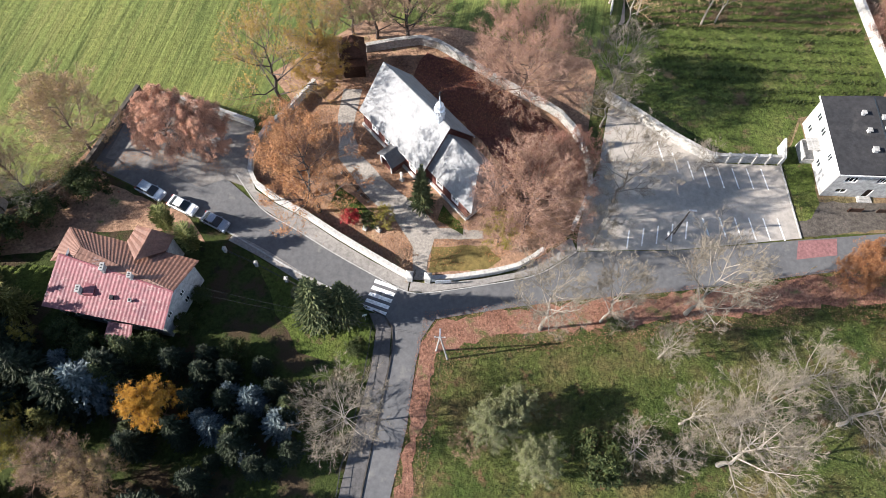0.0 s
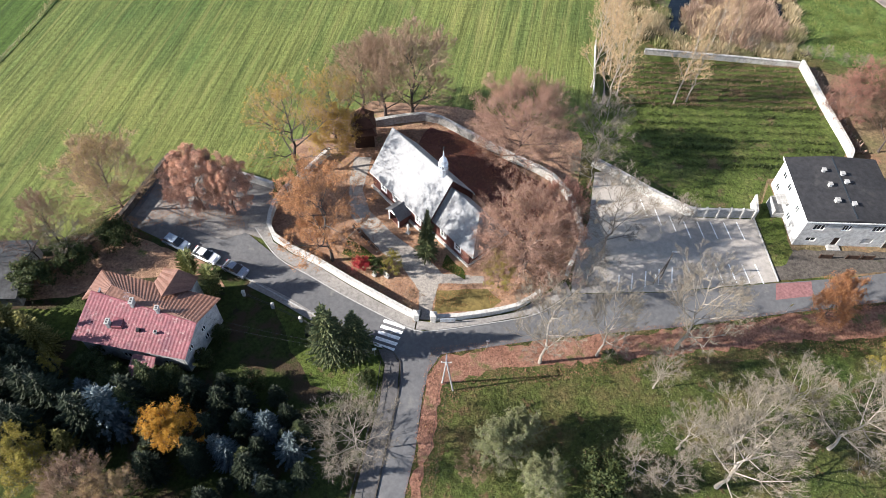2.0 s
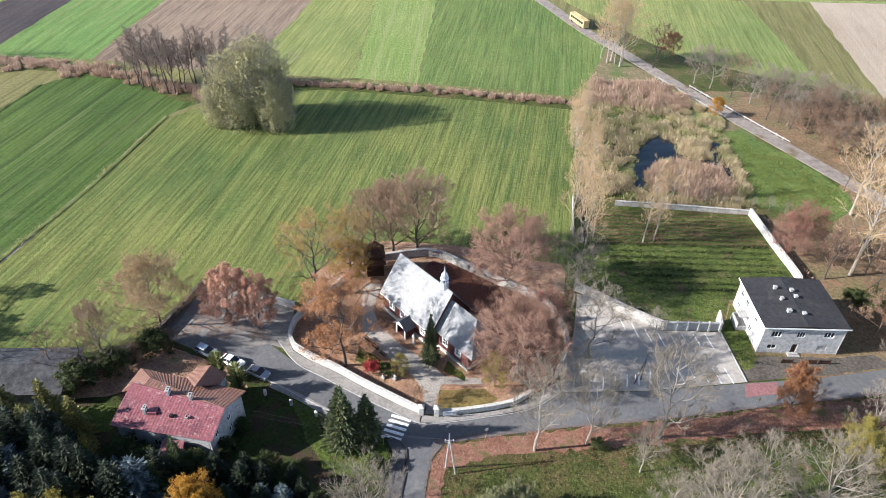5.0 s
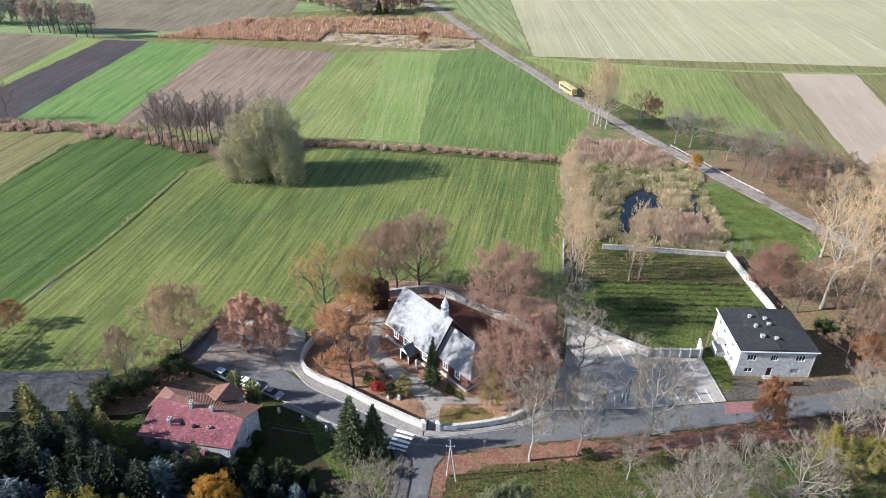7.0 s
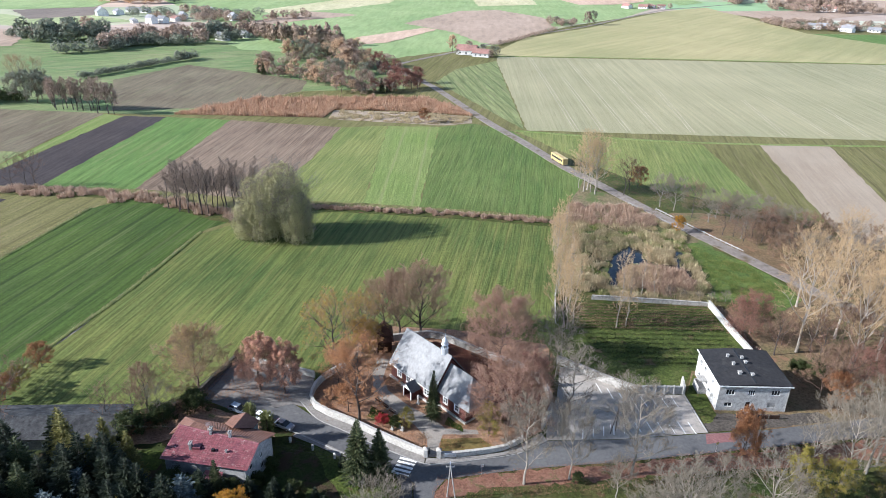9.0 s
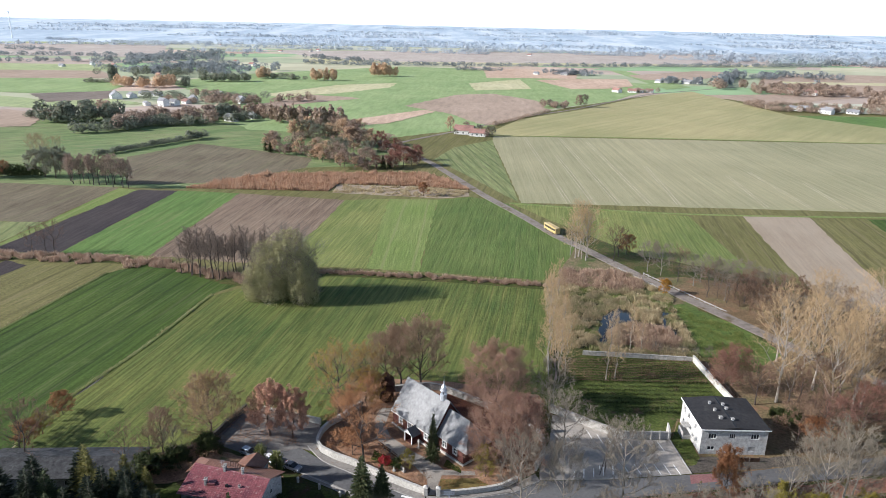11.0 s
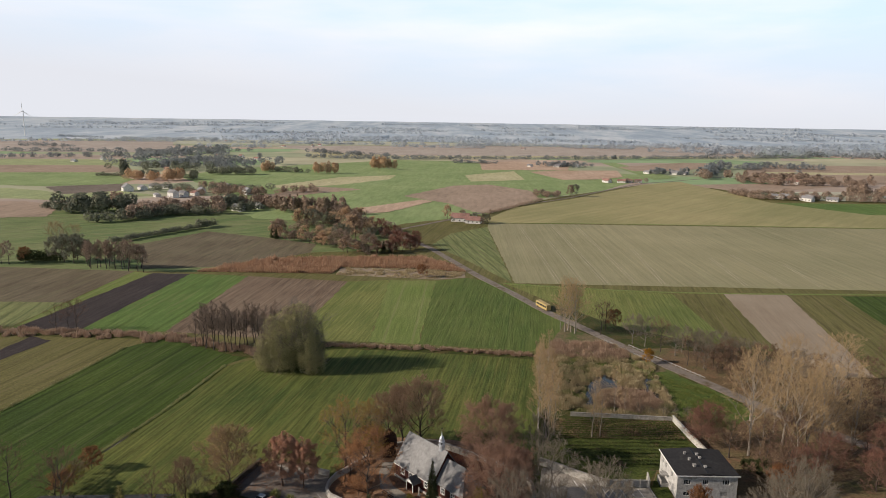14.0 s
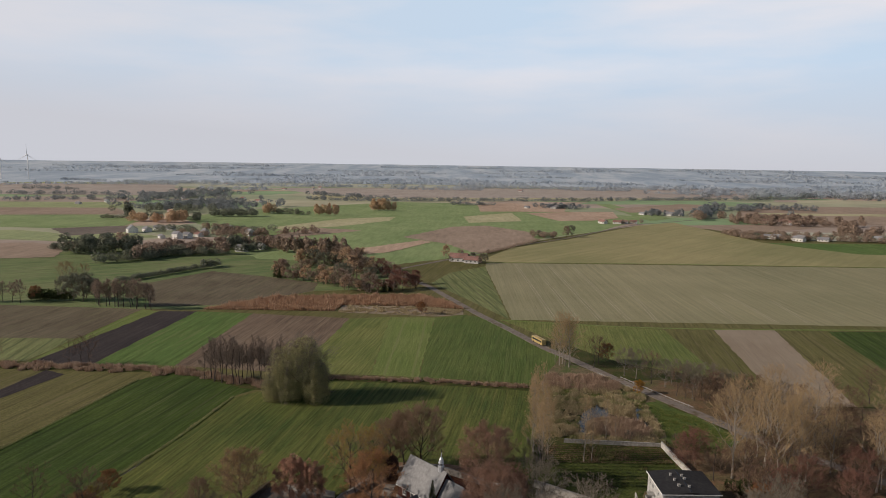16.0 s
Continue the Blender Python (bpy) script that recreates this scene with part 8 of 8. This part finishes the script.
clumps("pond_reeds", fill(islet, 16, sr), 5000, "reed", "pale reeds on a small islet in the pond", 2.2, 0.1, 1.7, 15)
clumps("pond_sedge", fill(bank, 150, sr, [water, island]), 26000, "leaf_willow", "olive green sedge among the dry reeds", 1.3, 0.1, 2.0, 13)
clumps("pond_sedge", fill(bank, 60, sr, [water, island]), 8000, "leaf_weed", "green rushes among the dry reeds", 1.0, 0.1, 1.8, 16)
clumps("pond_reeds", fill(island, 80, sr), 26000, "reed_brown", "brown reeds standing in the pond", 2.2, 0.11, 1.8, 4)
clumps("slope_grass", fill([(84, 96), (97, 82), (102, 68), (101, 62), (82, 62), (83, 78)], 160, sr), 16000, "leaf_weed", "rough green grass tufts on the pond slope", 0.45, 0.09, 1.5, 18)
stalks("hedge_weeds", fill([(76.6, 56), (79.2, 56), (81, 33), (78.6, 33)], 1500, sr), "reed_brown", "brown weeds along the garden wall", "weeds", 1.2, 0.25, 5)
clumps("dry_grass", fill([(-55, 250), (2, 243), (18, 248), (18, 260), (-10, 266), (-55, 267)], 170, sr), 12000, "reed", "tussocks of dry pale grass below the maize", 1.2, 0.14, 1.6, 6)
rows_ = [(sr.uniform(38, 76), y + sr.gauss(0, 0.22)) for y in np.arange(44.5, 57.5, 1.5) for _ in range(900)]
stalks("garden_weeds", [q for q in rows_ if q[0] > 37 + (57 - q[1]) * 0.1], "leaf_tan", "rows of dry brown garden plants", "plants", 0.6, 0.07, 8)
rows_ = [(sr.uniform(40, 76), y + sr.gauss(0, 0.3)) for y in np.arange(29.0, 44, 2.1) for _ in range(500)]
stalks("garden_weeds", [q for q in rows_ if q[0] > 46.5 - (q[1] - 29) * 0.6], "leaf_green", "rows of low dark green garden plants", "plants", 0.5, 0.12, 9)
balk = [(x + sr.gauss(0, 0.3), y) for ln in ([(-88, 10), (-86.5, 30), (-79.5, 60), (-73.5, 99)], [(-145, -8), (-129, 55), (-118, 118)]) for x, y in edge_pts(ln, 0.05, 0, sr, False)]
stalks("balk_grass", balk, "leaf_willow", "rough olive grass on the strip between fields", "grass", 0.9, 0.1, 10)

def scatter(name, spots, mat, label, size, seed):
    """Leaves lying on the ground, one by one."""
    rng = np.random.default_rng(seed)
    c = np.array([(x, y, 0.135 + 0.03 * ((i * 7) % 5) / 5) for i, (x, y) in enumerate(spots)])
    up = np.zeros_like(c)
    up[:, 2] = 2.2
    return tagged(part(name, leaves(c, size, rng, out=up), M[mat]), label, "leaves", kind="stuff")


strip = [(4.6, -8.6), (16, -7), (40, -3.6), (72, 1.6), (118, 9), (118, 2), (72, -6.5), (45, -10), (24, -13), (9, -15.5), (7, -22), (5, -33), (1.2, -33), (2.6, -24), (3.3, -15)]
scatter("fallen_leaves", fill(strip, 26000, sr, (), 0.3), "leaf_fallen", "fallen red brown leaves along the roadside", 0.075, 21)
yard = [(-21, 10), (-8, 2.5), (2, -2.5), (14, -1), (24, 6), (27, 14), (22, 25), (8, 35), (-6, 35), (-16, 26), (-21.5, 18)]
way = [(2.6, -4), (4.6, -4), (4.6, -1), (5.4, 2.4), (12.5, 2.7), (12.3, 4), (6, 4.2), (4, 6.5), (0.5, 9.5), (-2.5, 12), (-6.5, 16.5), (-8, 21), (-7, 28.5), (-10, 28.5), (-10.4, 23), (-9.6, 15.5), (-4.7, 8.8), (-0.3, 5.2), (2.4, 1)]
nave = [(-8, 22), (-2, 29), (14, 14), (8, 6)]
scatter("fallen_leaves", fill(yard, 24000, sr, [nave, way], 0.25), "leaf_orange", "fallen orange leaves in the churchyard", 0.075, 22)
scatter("fallen_leaves", fill([(-62, -2), (-47, 15), (-43, 27), (-40, 27), (-30, 20), (-26, 12), (-44, 12), (-52, 2)], 9000, sr, (), 0.3), "leaf_orange", "fallen yellow brown leaves beside the field wall", 0.075, 23)
mead = [(8, -14), (45, -9), (110, 2), (150, 0), (150, -40), (60, -44), (6, -44)]
stalks("grass_tufts", fill(mead, 9000, sr, (), 0.13), "leaf_grey_green", "tufts of dry rough grass", "grass", 0.4, 0.05, 7)
stalks("grass_tufts", fill(mead, 22000, sr, (), 0.09), "leaf_green", "green tufts of rough meadow grass", "grass", 0.4, 0.07, 17)


# ---- far houses ----
def far_house(x, y, turn, L, W, H, R, wall_m, roof_m, label):
    if y > 490:
        L, W, H, R = L * 0.8, W * 0.8, H * 0.75, R * 0.75
    e = root("farmhouse", pose(x, y, 0.03, 0, 0, turn), label, "house", "far houses")
    wm_ = panel(L, H, 0.3, [(L * 0.15, L * 0.25, 1, 2.1), (L * 0.45, L * 0.55, 1, 2.1), (L * 0.75, L * 0.85, 1, 2.1)])
    wl_ = part("wall", wm_, M[wall_m], e, "", pose(-L / 2, -W / 2, 0))
    part("wall", boxes((-L / 2, L / 2, W / 2 - 0.3, W / 2, 0, H)), M[wall_m], e)
    for k in range(3):
        part("window", boxes((-L / 2 + L * (0.15 + 0.3 * k), -L / 2 + L * (0.25 + 0.3 * k), -W / 2 + 0.1, -W / 2 + 0.2, 1, 2.1)), M["glass_dark"], e)
    for s in (-1, 1):
        bm = bmesh.new()
        xx = s * L / 2 - (0.3 if s > 0 else 0)
        ring = [(-W / 2 + 0.31, 0), (W / 2 - 0.31, 0), (W / 2 - 0.31, H), (0, R - 0.1), (-W / 2 + 0.31, H)]
        a = [bm.verts.new((xx, p, z)) for p, z in ring]
        b = [bm.verts.new((xx + 0.3, p, z)) for p, z in ring]
        bm.faces.new(a)
        bm.faces.new(b)
        for i in range(5):
            bm.faces.new((a[i], a[(i + 1) % 5], b[(i + 1) % 5], b[i]))
        bmesh.ops.recalc_face_normals(bm, faces=bm.faces)
        part("gable", bm, M[wall_m], e)
        part("roof_slope", gable_slab([(-L / 2 - 0.4, s * (W / 2 + 0.5), H - 0.2), (L / 2 + 0.4, s * (W / 2 + 0.5), H - 0.2)], [(-L / 2 - 0.4, 0, R), (L / 2 + 0.4, 0, R)], 0.12), M[roof_m], e)
    part("chimney", boxes((L * 0.15, L * 0.15 + 0.7, -0.35, 0.35, R - 1, R + 0.9)), M["concrete"], e)
    return e


RED, GREY = "red-roofed farmhouse in the distance", "grey-roofed farm building in the distance"
for x, y, t, L, W, H, R, rm in ((22, 471, -14, 16, 10, 3.5, 7.5, 1), (33, 461, -14, 13, 8, 3, 6, 1), (-190, 517, -30, 15, 9, 5.5, 9, 2), (-176, 536, -40, 9, 7, 5, 8, 0), (-221, 658, -45, 12, 10, 7, 11, 0), (-292, 619, -35, 13, 9, 8, 11.5, 0), (-284, 628, -30, 12, 9, 6, 9, 0), (-311, 622, -50, 11, 7, 4, 6, 0), (-369, 678, -55, 17, 14, 6, 12, 0), (-345, 716, -12, 34, 10, 4, 7, 0),
                                 (-357, 692, -50, 16, 10, 5, 8, 0), (-264, 720, -45, 14, 9, 6, 9, 0), (-277, 645, -40, 12, 9, 4, 7, 1), (-278, 670, -50, 12, 9, 5, 9, 0)):
    far_house(x, y, t, L, W, H, R, "house_wall_far", "house_roof_far" if rm == 1 else "house_roof_grey", RED if rm == 1 else GREY)
for i in range(52):
    cx, cy, sx, sy = [(500, 694, 70, 8), (560, 930, 40, 25), (240, 1232, 26, 8), (-430, 1180, 70, 110), (-600, 1500, 60, 120), (282, 900, 14, 4), (410, 1086, 16, 8), (100, 2150, 600, 120)][i % 8]
    far_house(fr.gauss(cx, sx), fr.gauss(cy, sy), fr.uniform(-65, -25), fr.uniform(11, 18), fr.uniform(8, 10), fr.uniform(3, 5.5), fr.uniform(6.5, 9), "house_wall_far", "house_roof_far" if i % 2 else "house_roof_grey", RED if i % 2 else GREY)


# ---- cars ----
def car(x, y, turn, paint, label, L=4.4, W=1.78, H=1.45, estate=False):
    e = root("car", pose(x, y, 0.12, 0, 0, turn), label, "car", "parked cars")
    low = [(-0.5, 0.32), (-0.5, 0.62), (-0.47, 0.88), (-0.33, 0.93), (0.18, 0.93), (0.42, 0.8), (0.49, 0.62), (0.5, 0.32)]
    bm = bmesh.new()
    rows = []
    for s, inset in ((-1, 0.1), (-1, 0.0), (1, 0.0), (1, 0.1)):
        rows.append([bm.verts.new((px * L, s * (W / 2 - inset * (1 if z > 0.6 else 0.3)), z + (0.0 if inset == 0 or z < 0.6 else 0.04))) for px, z in low])
    for a, b in zip(rows, rows[1:]):
        for i in range(len(low) - 1):
            bm.faces.new((a[i], a[i + 1], b[i + 1], b[i]))
    bm.faces.new(rows[0])
    bm.faces.new(rows[-1])
    bm.faces.new([r[0] for r in rows] + [r[-1] for r in reversed(rows)])
    bmesh.ops.recalc_face_normals(bm, faces=bm.faces)
    bmesh.ops.bevel(bm, geom=[e for e in bm.edges if e.calc_length() > 0.3 and e.is_manifold and e.calc_face_angle() > 0.5], offset=0.09, segments=2, affect="EDGES", profile=0.6)
    body = part("body", bm, M[paint], e)
    back = -0.46 if estate else -0.4
    roof0 = -0.37 if estate else -0.22
    bm = bmesh.new()
    lo = [bm.verts.new((px * L, s * W * 0.45, 0.94)) for px, s in ((back, -1), (0.25, -1), (0.25, 1), (back, 1))]
    up = [bm.verts.new((px * L, s * W * 0.36, H - 0.03)) for px, s in ((roof0, -1), (0.03, -1), (0.03, 1), (roof0, 1))]
    for i in range(4):
        bm.faces.new((lo[i], lo[(i + 1) % 4], up[(i + 1) % 4], up[i]))
    bm.faces.new(up)
    bmesh.ops.recalc_face_normals(bm, faces=bm.faces)
    part("windows_band", bm, M["glass_dark"], e, "dark tinted glasshouse")
    part("roof", boxes((roof0 * L - 0.02, 0.035 * L, -W * 0.365, W * 0.365, H - 0.04, H + 0.03), bevel=0.035), M[paint], e)
    for s in (-1, 1):
        part("pillar", gable_slab([(-0.1 * L, s * W * 0.455, 0.93), (-0.08 * L, s * W * 0.455, 0.93)], [(-0.1 * L, s * W * 0.37, H - 0.03), (-0.08 * L, s * W * 0.37, H - 0.03)], 0.02), M[paint], e)
        part("headlight", boxes((0.44 * L, 0.492 * L, s * W * 0.38 - 0.18, s * W * 0.38 + 0.14, 0.6, 0.75), bevel=0.02), M["light_clear"], e)
        part("tail_light", boxes((-0.505 * L, -0.47 * L, s * W * 0.4 - 0.14, s * W * 0.4 + 0.1, 0.62, 0.85), bevel=0.02), M["light_red"], e)
        part("mirror", boxes((0.13 * L, 0.16 * L, s * (W / 2 + 0.08) - 0.09, s * (W / 2 + 0.08) + 0.09, 0.92, 1.04), bevel=0.02), M[paint], e)
        for px in (-0.31, 0.31):
            w = part("wheel", cone(bmesh.new(), 0.32, 0.32, 0.22, (px * L, s * (W / 2 - 0.1) + 0.11, 0.32), 16, pose(0, 0, 0, 90)), M["rubber"], e)
            part("rim", cone(bmesh.new(), 0.2, 0.18, 0.24, (px * L, s * (W / 2 - 0.1) + 0.12, 0.32), 12, pose(0, 0, 0, 90)), M["steel"], w)
    return e


car(-36.2, 8.3, -26, "car_blue", "blue-grey estate car parked at the kerb", estate=True)
car(-31.1, 6.0, -24, "car_white", "white saloon car parked at the kerb")
car(-26.0, 3.6, -26, "car_silver", "silver-grey hatchback parked in shade", L=4.1)

# ---- poles, lamps, wires, small things ----
pole = root("power_pole", pose(6.7, -14.6, 0.08), "pale concrete A-frame power pole", "power pole")
for x, y in ((-0.45, 0.5), (1.1, -0.6)):
    part("leg", tubes([(np.array([x, y, -0.2]), np.array([0, 0, 7.6]), 0.13, 0.09)], 6), M["concrete"], pole)
part("crossarm", boxes((-0.7, 0.7, -0.06, 0.06, 7.2, 7.34)), M["concrete"], pole)
part("lamp_head", boxes((-0.1, 0.1, 0.0, 1.0, 7.5, 7.62), bevel=0.02), M["steel"], pole, "small street lamp head")
for k in (-0.6, 0.0, 0.6):
    part("insulator", cone(bmesh.new(), 0.06, 0.04, 0.2, (k, 0, 7.34), 8), M["white_paint"], pole)


def wire(name, a, b, sag, r, label):
    a, b = np.array(a, float), np.array(b, float)
    pts = [a + (b - a) * t - np.array([0, 0, sag * 4 * t * (1 - t)]) for t in np.linspace(0, 1, 13)]
    return tagged(part(name, tubes([(p, q, r, r) for p, q in zip(pts, pts[1:])], 4), M["black_iron"]), label, "cable")


for k in (-0.5, 0.5):
    wire("power_cable", (6.7 + k * 0.6, -14.6, 7.55), (-27.0, -8.5 + k, 6.0), 1.2, 0.012, "thin dark overhead cable to the house")
    wire("power_cable", (6.7 + k, -14.6, 7.55), (2.0 + k, -60, 7.5), 1.0, 0.012, "thin dark overhead cable along the lane")
wire("power_cable", (-43.5, -4.0, 6.0), (-90, 1.0, 6.0), 1.4, 0.012, "thin dark overhead cable to the outbuilding")

for x, y, h in ((39.9, 4.6, 7.0),):
    lp = root("street_lamp", pose(x, y, 0.11), "slim grey street lamp leaning over the car park", "street lamp")
    part("post", tubes([(np.array([0, 0, -0.1]), np.array([0, 0, h]), 0.12, 0.08)], 8), M["wall_dark"], lp)
    part("strut", tubes([(np.array([-1.3, -1.0, -0.1]), np.array([0, 0, h * 0.75]), 0.1, 0.07)], 6), M["wall_dark"], lp)
    part("lamp_head", boxes((-0.2, 0.9, -0.12, 0.12, h, h + 0.14), bevel=0.03), M["steel"], lp)
    part("sign_board", boxes((-1.5, -1.45, -1.3, -0.8, 1.6, 2.3)), M["white_paint"], lp)

# garden fence with white posts
gf = root("garden_fence", Matrix(), "garden fence of white posts and dark rails", "fence")
fence = [(-23.9, -0.7), (-19.2, -2.7), (-14.7, -4.9), (-12.2, -6.2), (-8, -8.2), (-4.6, -9.6)]
for (x0, y0), (x1, y1) in zip(fence, fence[1:]):
    for z in (0.35, 0.85):
        part("rail", tubes([(np.array([x0, y0, z]), np.array([x1, y1, z]), 0.035, 0.035)], 4), M["black_iron"], gf)
for x, y in fence:
    p = part("post", boxes((x - 0.22, x + 0.22, y - 0.22, y + 0.22, 0.0, 1.15), bevel=0.04), M["wall_plaster"], gf, "white plastered fence post")
    part("post_cap", cone(bmesh.new(), 0.36, 0.04, 0.2, (x, y, 1.15), 4, pose(0, 0, 0, 0, 0, 45)), M["wall_plaster"], p)
lf = root("lane_fence", Matrix(), "low dark railing along the lane footway", "fence")
line = [(-2.5, -11.5), (-2.7, -15), (-3.2, -19.7), (-3.9, -24.7), (-4.9, -29.6), (-5.1, -33)]
for (x0, y0), (x1, y1) in zip(line, line[1:]):
    for z in (0.3, 0.9):
        part("rail", tubes([(np.array([x0, y0, z]), np.array([x1, y1, z]), 0.03, 0.03)], 4), M["black_iron"], lf)
    for t in np.linspace(0, 1, 4)[:-1]:
        px_, py_ = x0 + (x1 - x0) * t, y0 + (y1 - y0) * t
        part("post", boxes((px_ - 0.05, px_ + 0.05, py_ - 0.05, py_ + 0.05, 0, 1.0)), M["black_iron"], lf)
# white low parapets on both sides of the country road
for side, line in ((1, [(73.2, 133.3), (77, 125.4), (81.6, 116), (86.3, 106.4)]), (-1, [(81.7, 127.7), (86.2, 118.4), (91, 108.7), (95.2, 100.2), (99.5, 92.2)])):
    br = root("road_parapet", Matrix(), "low white concrete parapet beside the country road", "parapet", "road parapets")
    for (x0, y0), (x1, y1) in zip(line, line[1:]):
        part("panel", tubes_between([(x0, y0, 0.6), (x1, y1, 0.6)], 0.13, 4), M["concrete"], br)
        for t in (0.0, 0.25, 0.5, 0.75):
            px_, py_ = x0 + (x1 - x0) * t, y0 + (y1 - y0) * t
            part("post", boxes((px_ - 0.13, px_ + 0.13, py_ - 0.13, py_ + 0.13, 0, 0.95), bevel=0.02), M["concrete"], br)

# benches and gravestones in the churchyard
for x, y, t in ((-8.2, 12.3, -45), (-6.6, 10.4, -45), (-5.0, 8.6, -45)):
    b = root("bench", pose(x, y, 0.08, 0, 0, t), "low dark wooden churchyard bench", "bench", "churchyard benches")
    for k in range(3):
        part("seat_slat", boxes((-0.9, 0.9, -0.2 + 0.15 * k, -0.08 + 0.15 * k, 0.42, 0.47)), M["timber_brown"], b)
    part("backrest", boxes((-0.9, 0.9, 0.24, 0.29, 0.6, 0.85)), M["timber_brown"], b)
    for s in (-0.75, 0.75):
        part("leg", boxes((s - 0.05, s + 0.05, -0.2, 0.26, 0, 0.42)), M["concrete"], b)
for x, y, h in ((-3.2, 4.0, 1.2), (-2.6, 3.4, 1.0), (-4.6, 3.6, 1.1), (0.2, 12.0, 2.2)):
    g = root("stone_monument", pose(x, y, 0.07, 0, 0, -30), "pale stone churchyard monument on a plinth", "monument")
    part("plinth", boxes((-0.35, 0.35, -0.3, 0.3, 0, 0.35), bevel=0.03), M["concrete"], g)
    part("column", boxes((-0.16, 0.16, -0.13, 0.13, 0.352, h), bevel=0.04), M["wall_plaster"], g)
    part("arm", boxes((-0.35, 0.35, -0.09, 0.09, h * 0.72, h * 0.72 + 0.16), bevel=0.03), M["wall_plaster"], g)
nb = root("notice_board", pose(6.9, -4.6, 0.2, 0, 0, 6), "pale blue notice board on the footway", "notice board")
part("board", boxes((-1.1, 1.1, -0.05, 0.05, 0.5, 1.4), bevel=0.02), M["tin"], nb)
for s in (-1.0, 1.0):
    part("post", boxes((s - 0.05, s + 0.05, 0.051, 0.13, 0, 1.45)), M["black_iron"], nb)
for x, y in ((-0.6, 8.5), (12.6, -8.4), (58, -0.9)):
    sg = root("road_sign", pose(x if x != -0.6 else -3.4, y if x != -0.6 else -10.2, 0.06, 0, 0, 20), "small road sign on a grey post", "sign")
    part("post", cone(bmesh.new(), 0.035, 0.035, 2.4, (0, 0, 0), 8), M["steel"], sg)
    part("plate", boxes((-0.3, 0.3, -0.05, -0.037, 1.8, 2.4), bevel=0.004), M["yellow_paint"] if x > 50 else M["tin"], sg)

# bus on the country road
bus = root("bus", pose(54.6, 182.5, 0.17, 0, 0, 110), "yellow and white country bus on the road", "bus")
part("body", boxes((-5.5, 5.5, -1.25, 1.25, 0.45, 3.1), bevel=0.12), M["yellow_paint"], bus)
for s in (-1, 1):
    for k in range(6):
        part("window", boxes((-4.9 + 1.62 * k, -3.45 + 1.62 * k, s * 1.255 - 0.012, s * 1.255 + 0.012, 1.6, 2.5)), M["glass_dark"], bus)
    for px in (-3.2, 3.4):
        part("wheel", cone(bmesh.new(), 0.48, 0.48, 0.3, (px, s * 1.1 + 0.15, 0.48), 14, pose(0, 0, 0, 90)), M["rubber"], bus)
part("windscreen", boxes((5.49, 5.52, -1.05, 1.05, 1.4, 2.6)), M["glass_dark"], bus)
part("roof_hatch", boxes((-2, 2, -0.5, 0.5, 3.1, 3.25), bevel=0.04), M["yellow_paint"], bus)

# far wind turbines
for x, y, h in ((-1560, 2480, 95), (-1640, 2440, 80)):
    wt = root("wind_turbine", pose(x, y, 0), "white wind turbine far off in haze", "wind turbine", "wind turbines")
    part("tower", tubes([(np.array([0, 0, 0]), np.array([0, 0, h]), 2.2, 1.2)], 10), M["white_paint"], wt)
    part("nacelle", boxes((-1.5, 1.5, -5, 3, h - 1.5, h + 1.8), bevel=0.4), M["white_paint"], wt)
    for k in range(3):
        a = math.radians(90 + 120 * k)
        part("blade", tubes([(np.array([0, -5.5, h]), np.array([40 * math.cos(a), -5.5, h + 40 * math.sin(a)]), 1.4, 0.4)], 4), M["white_paint"], wt)
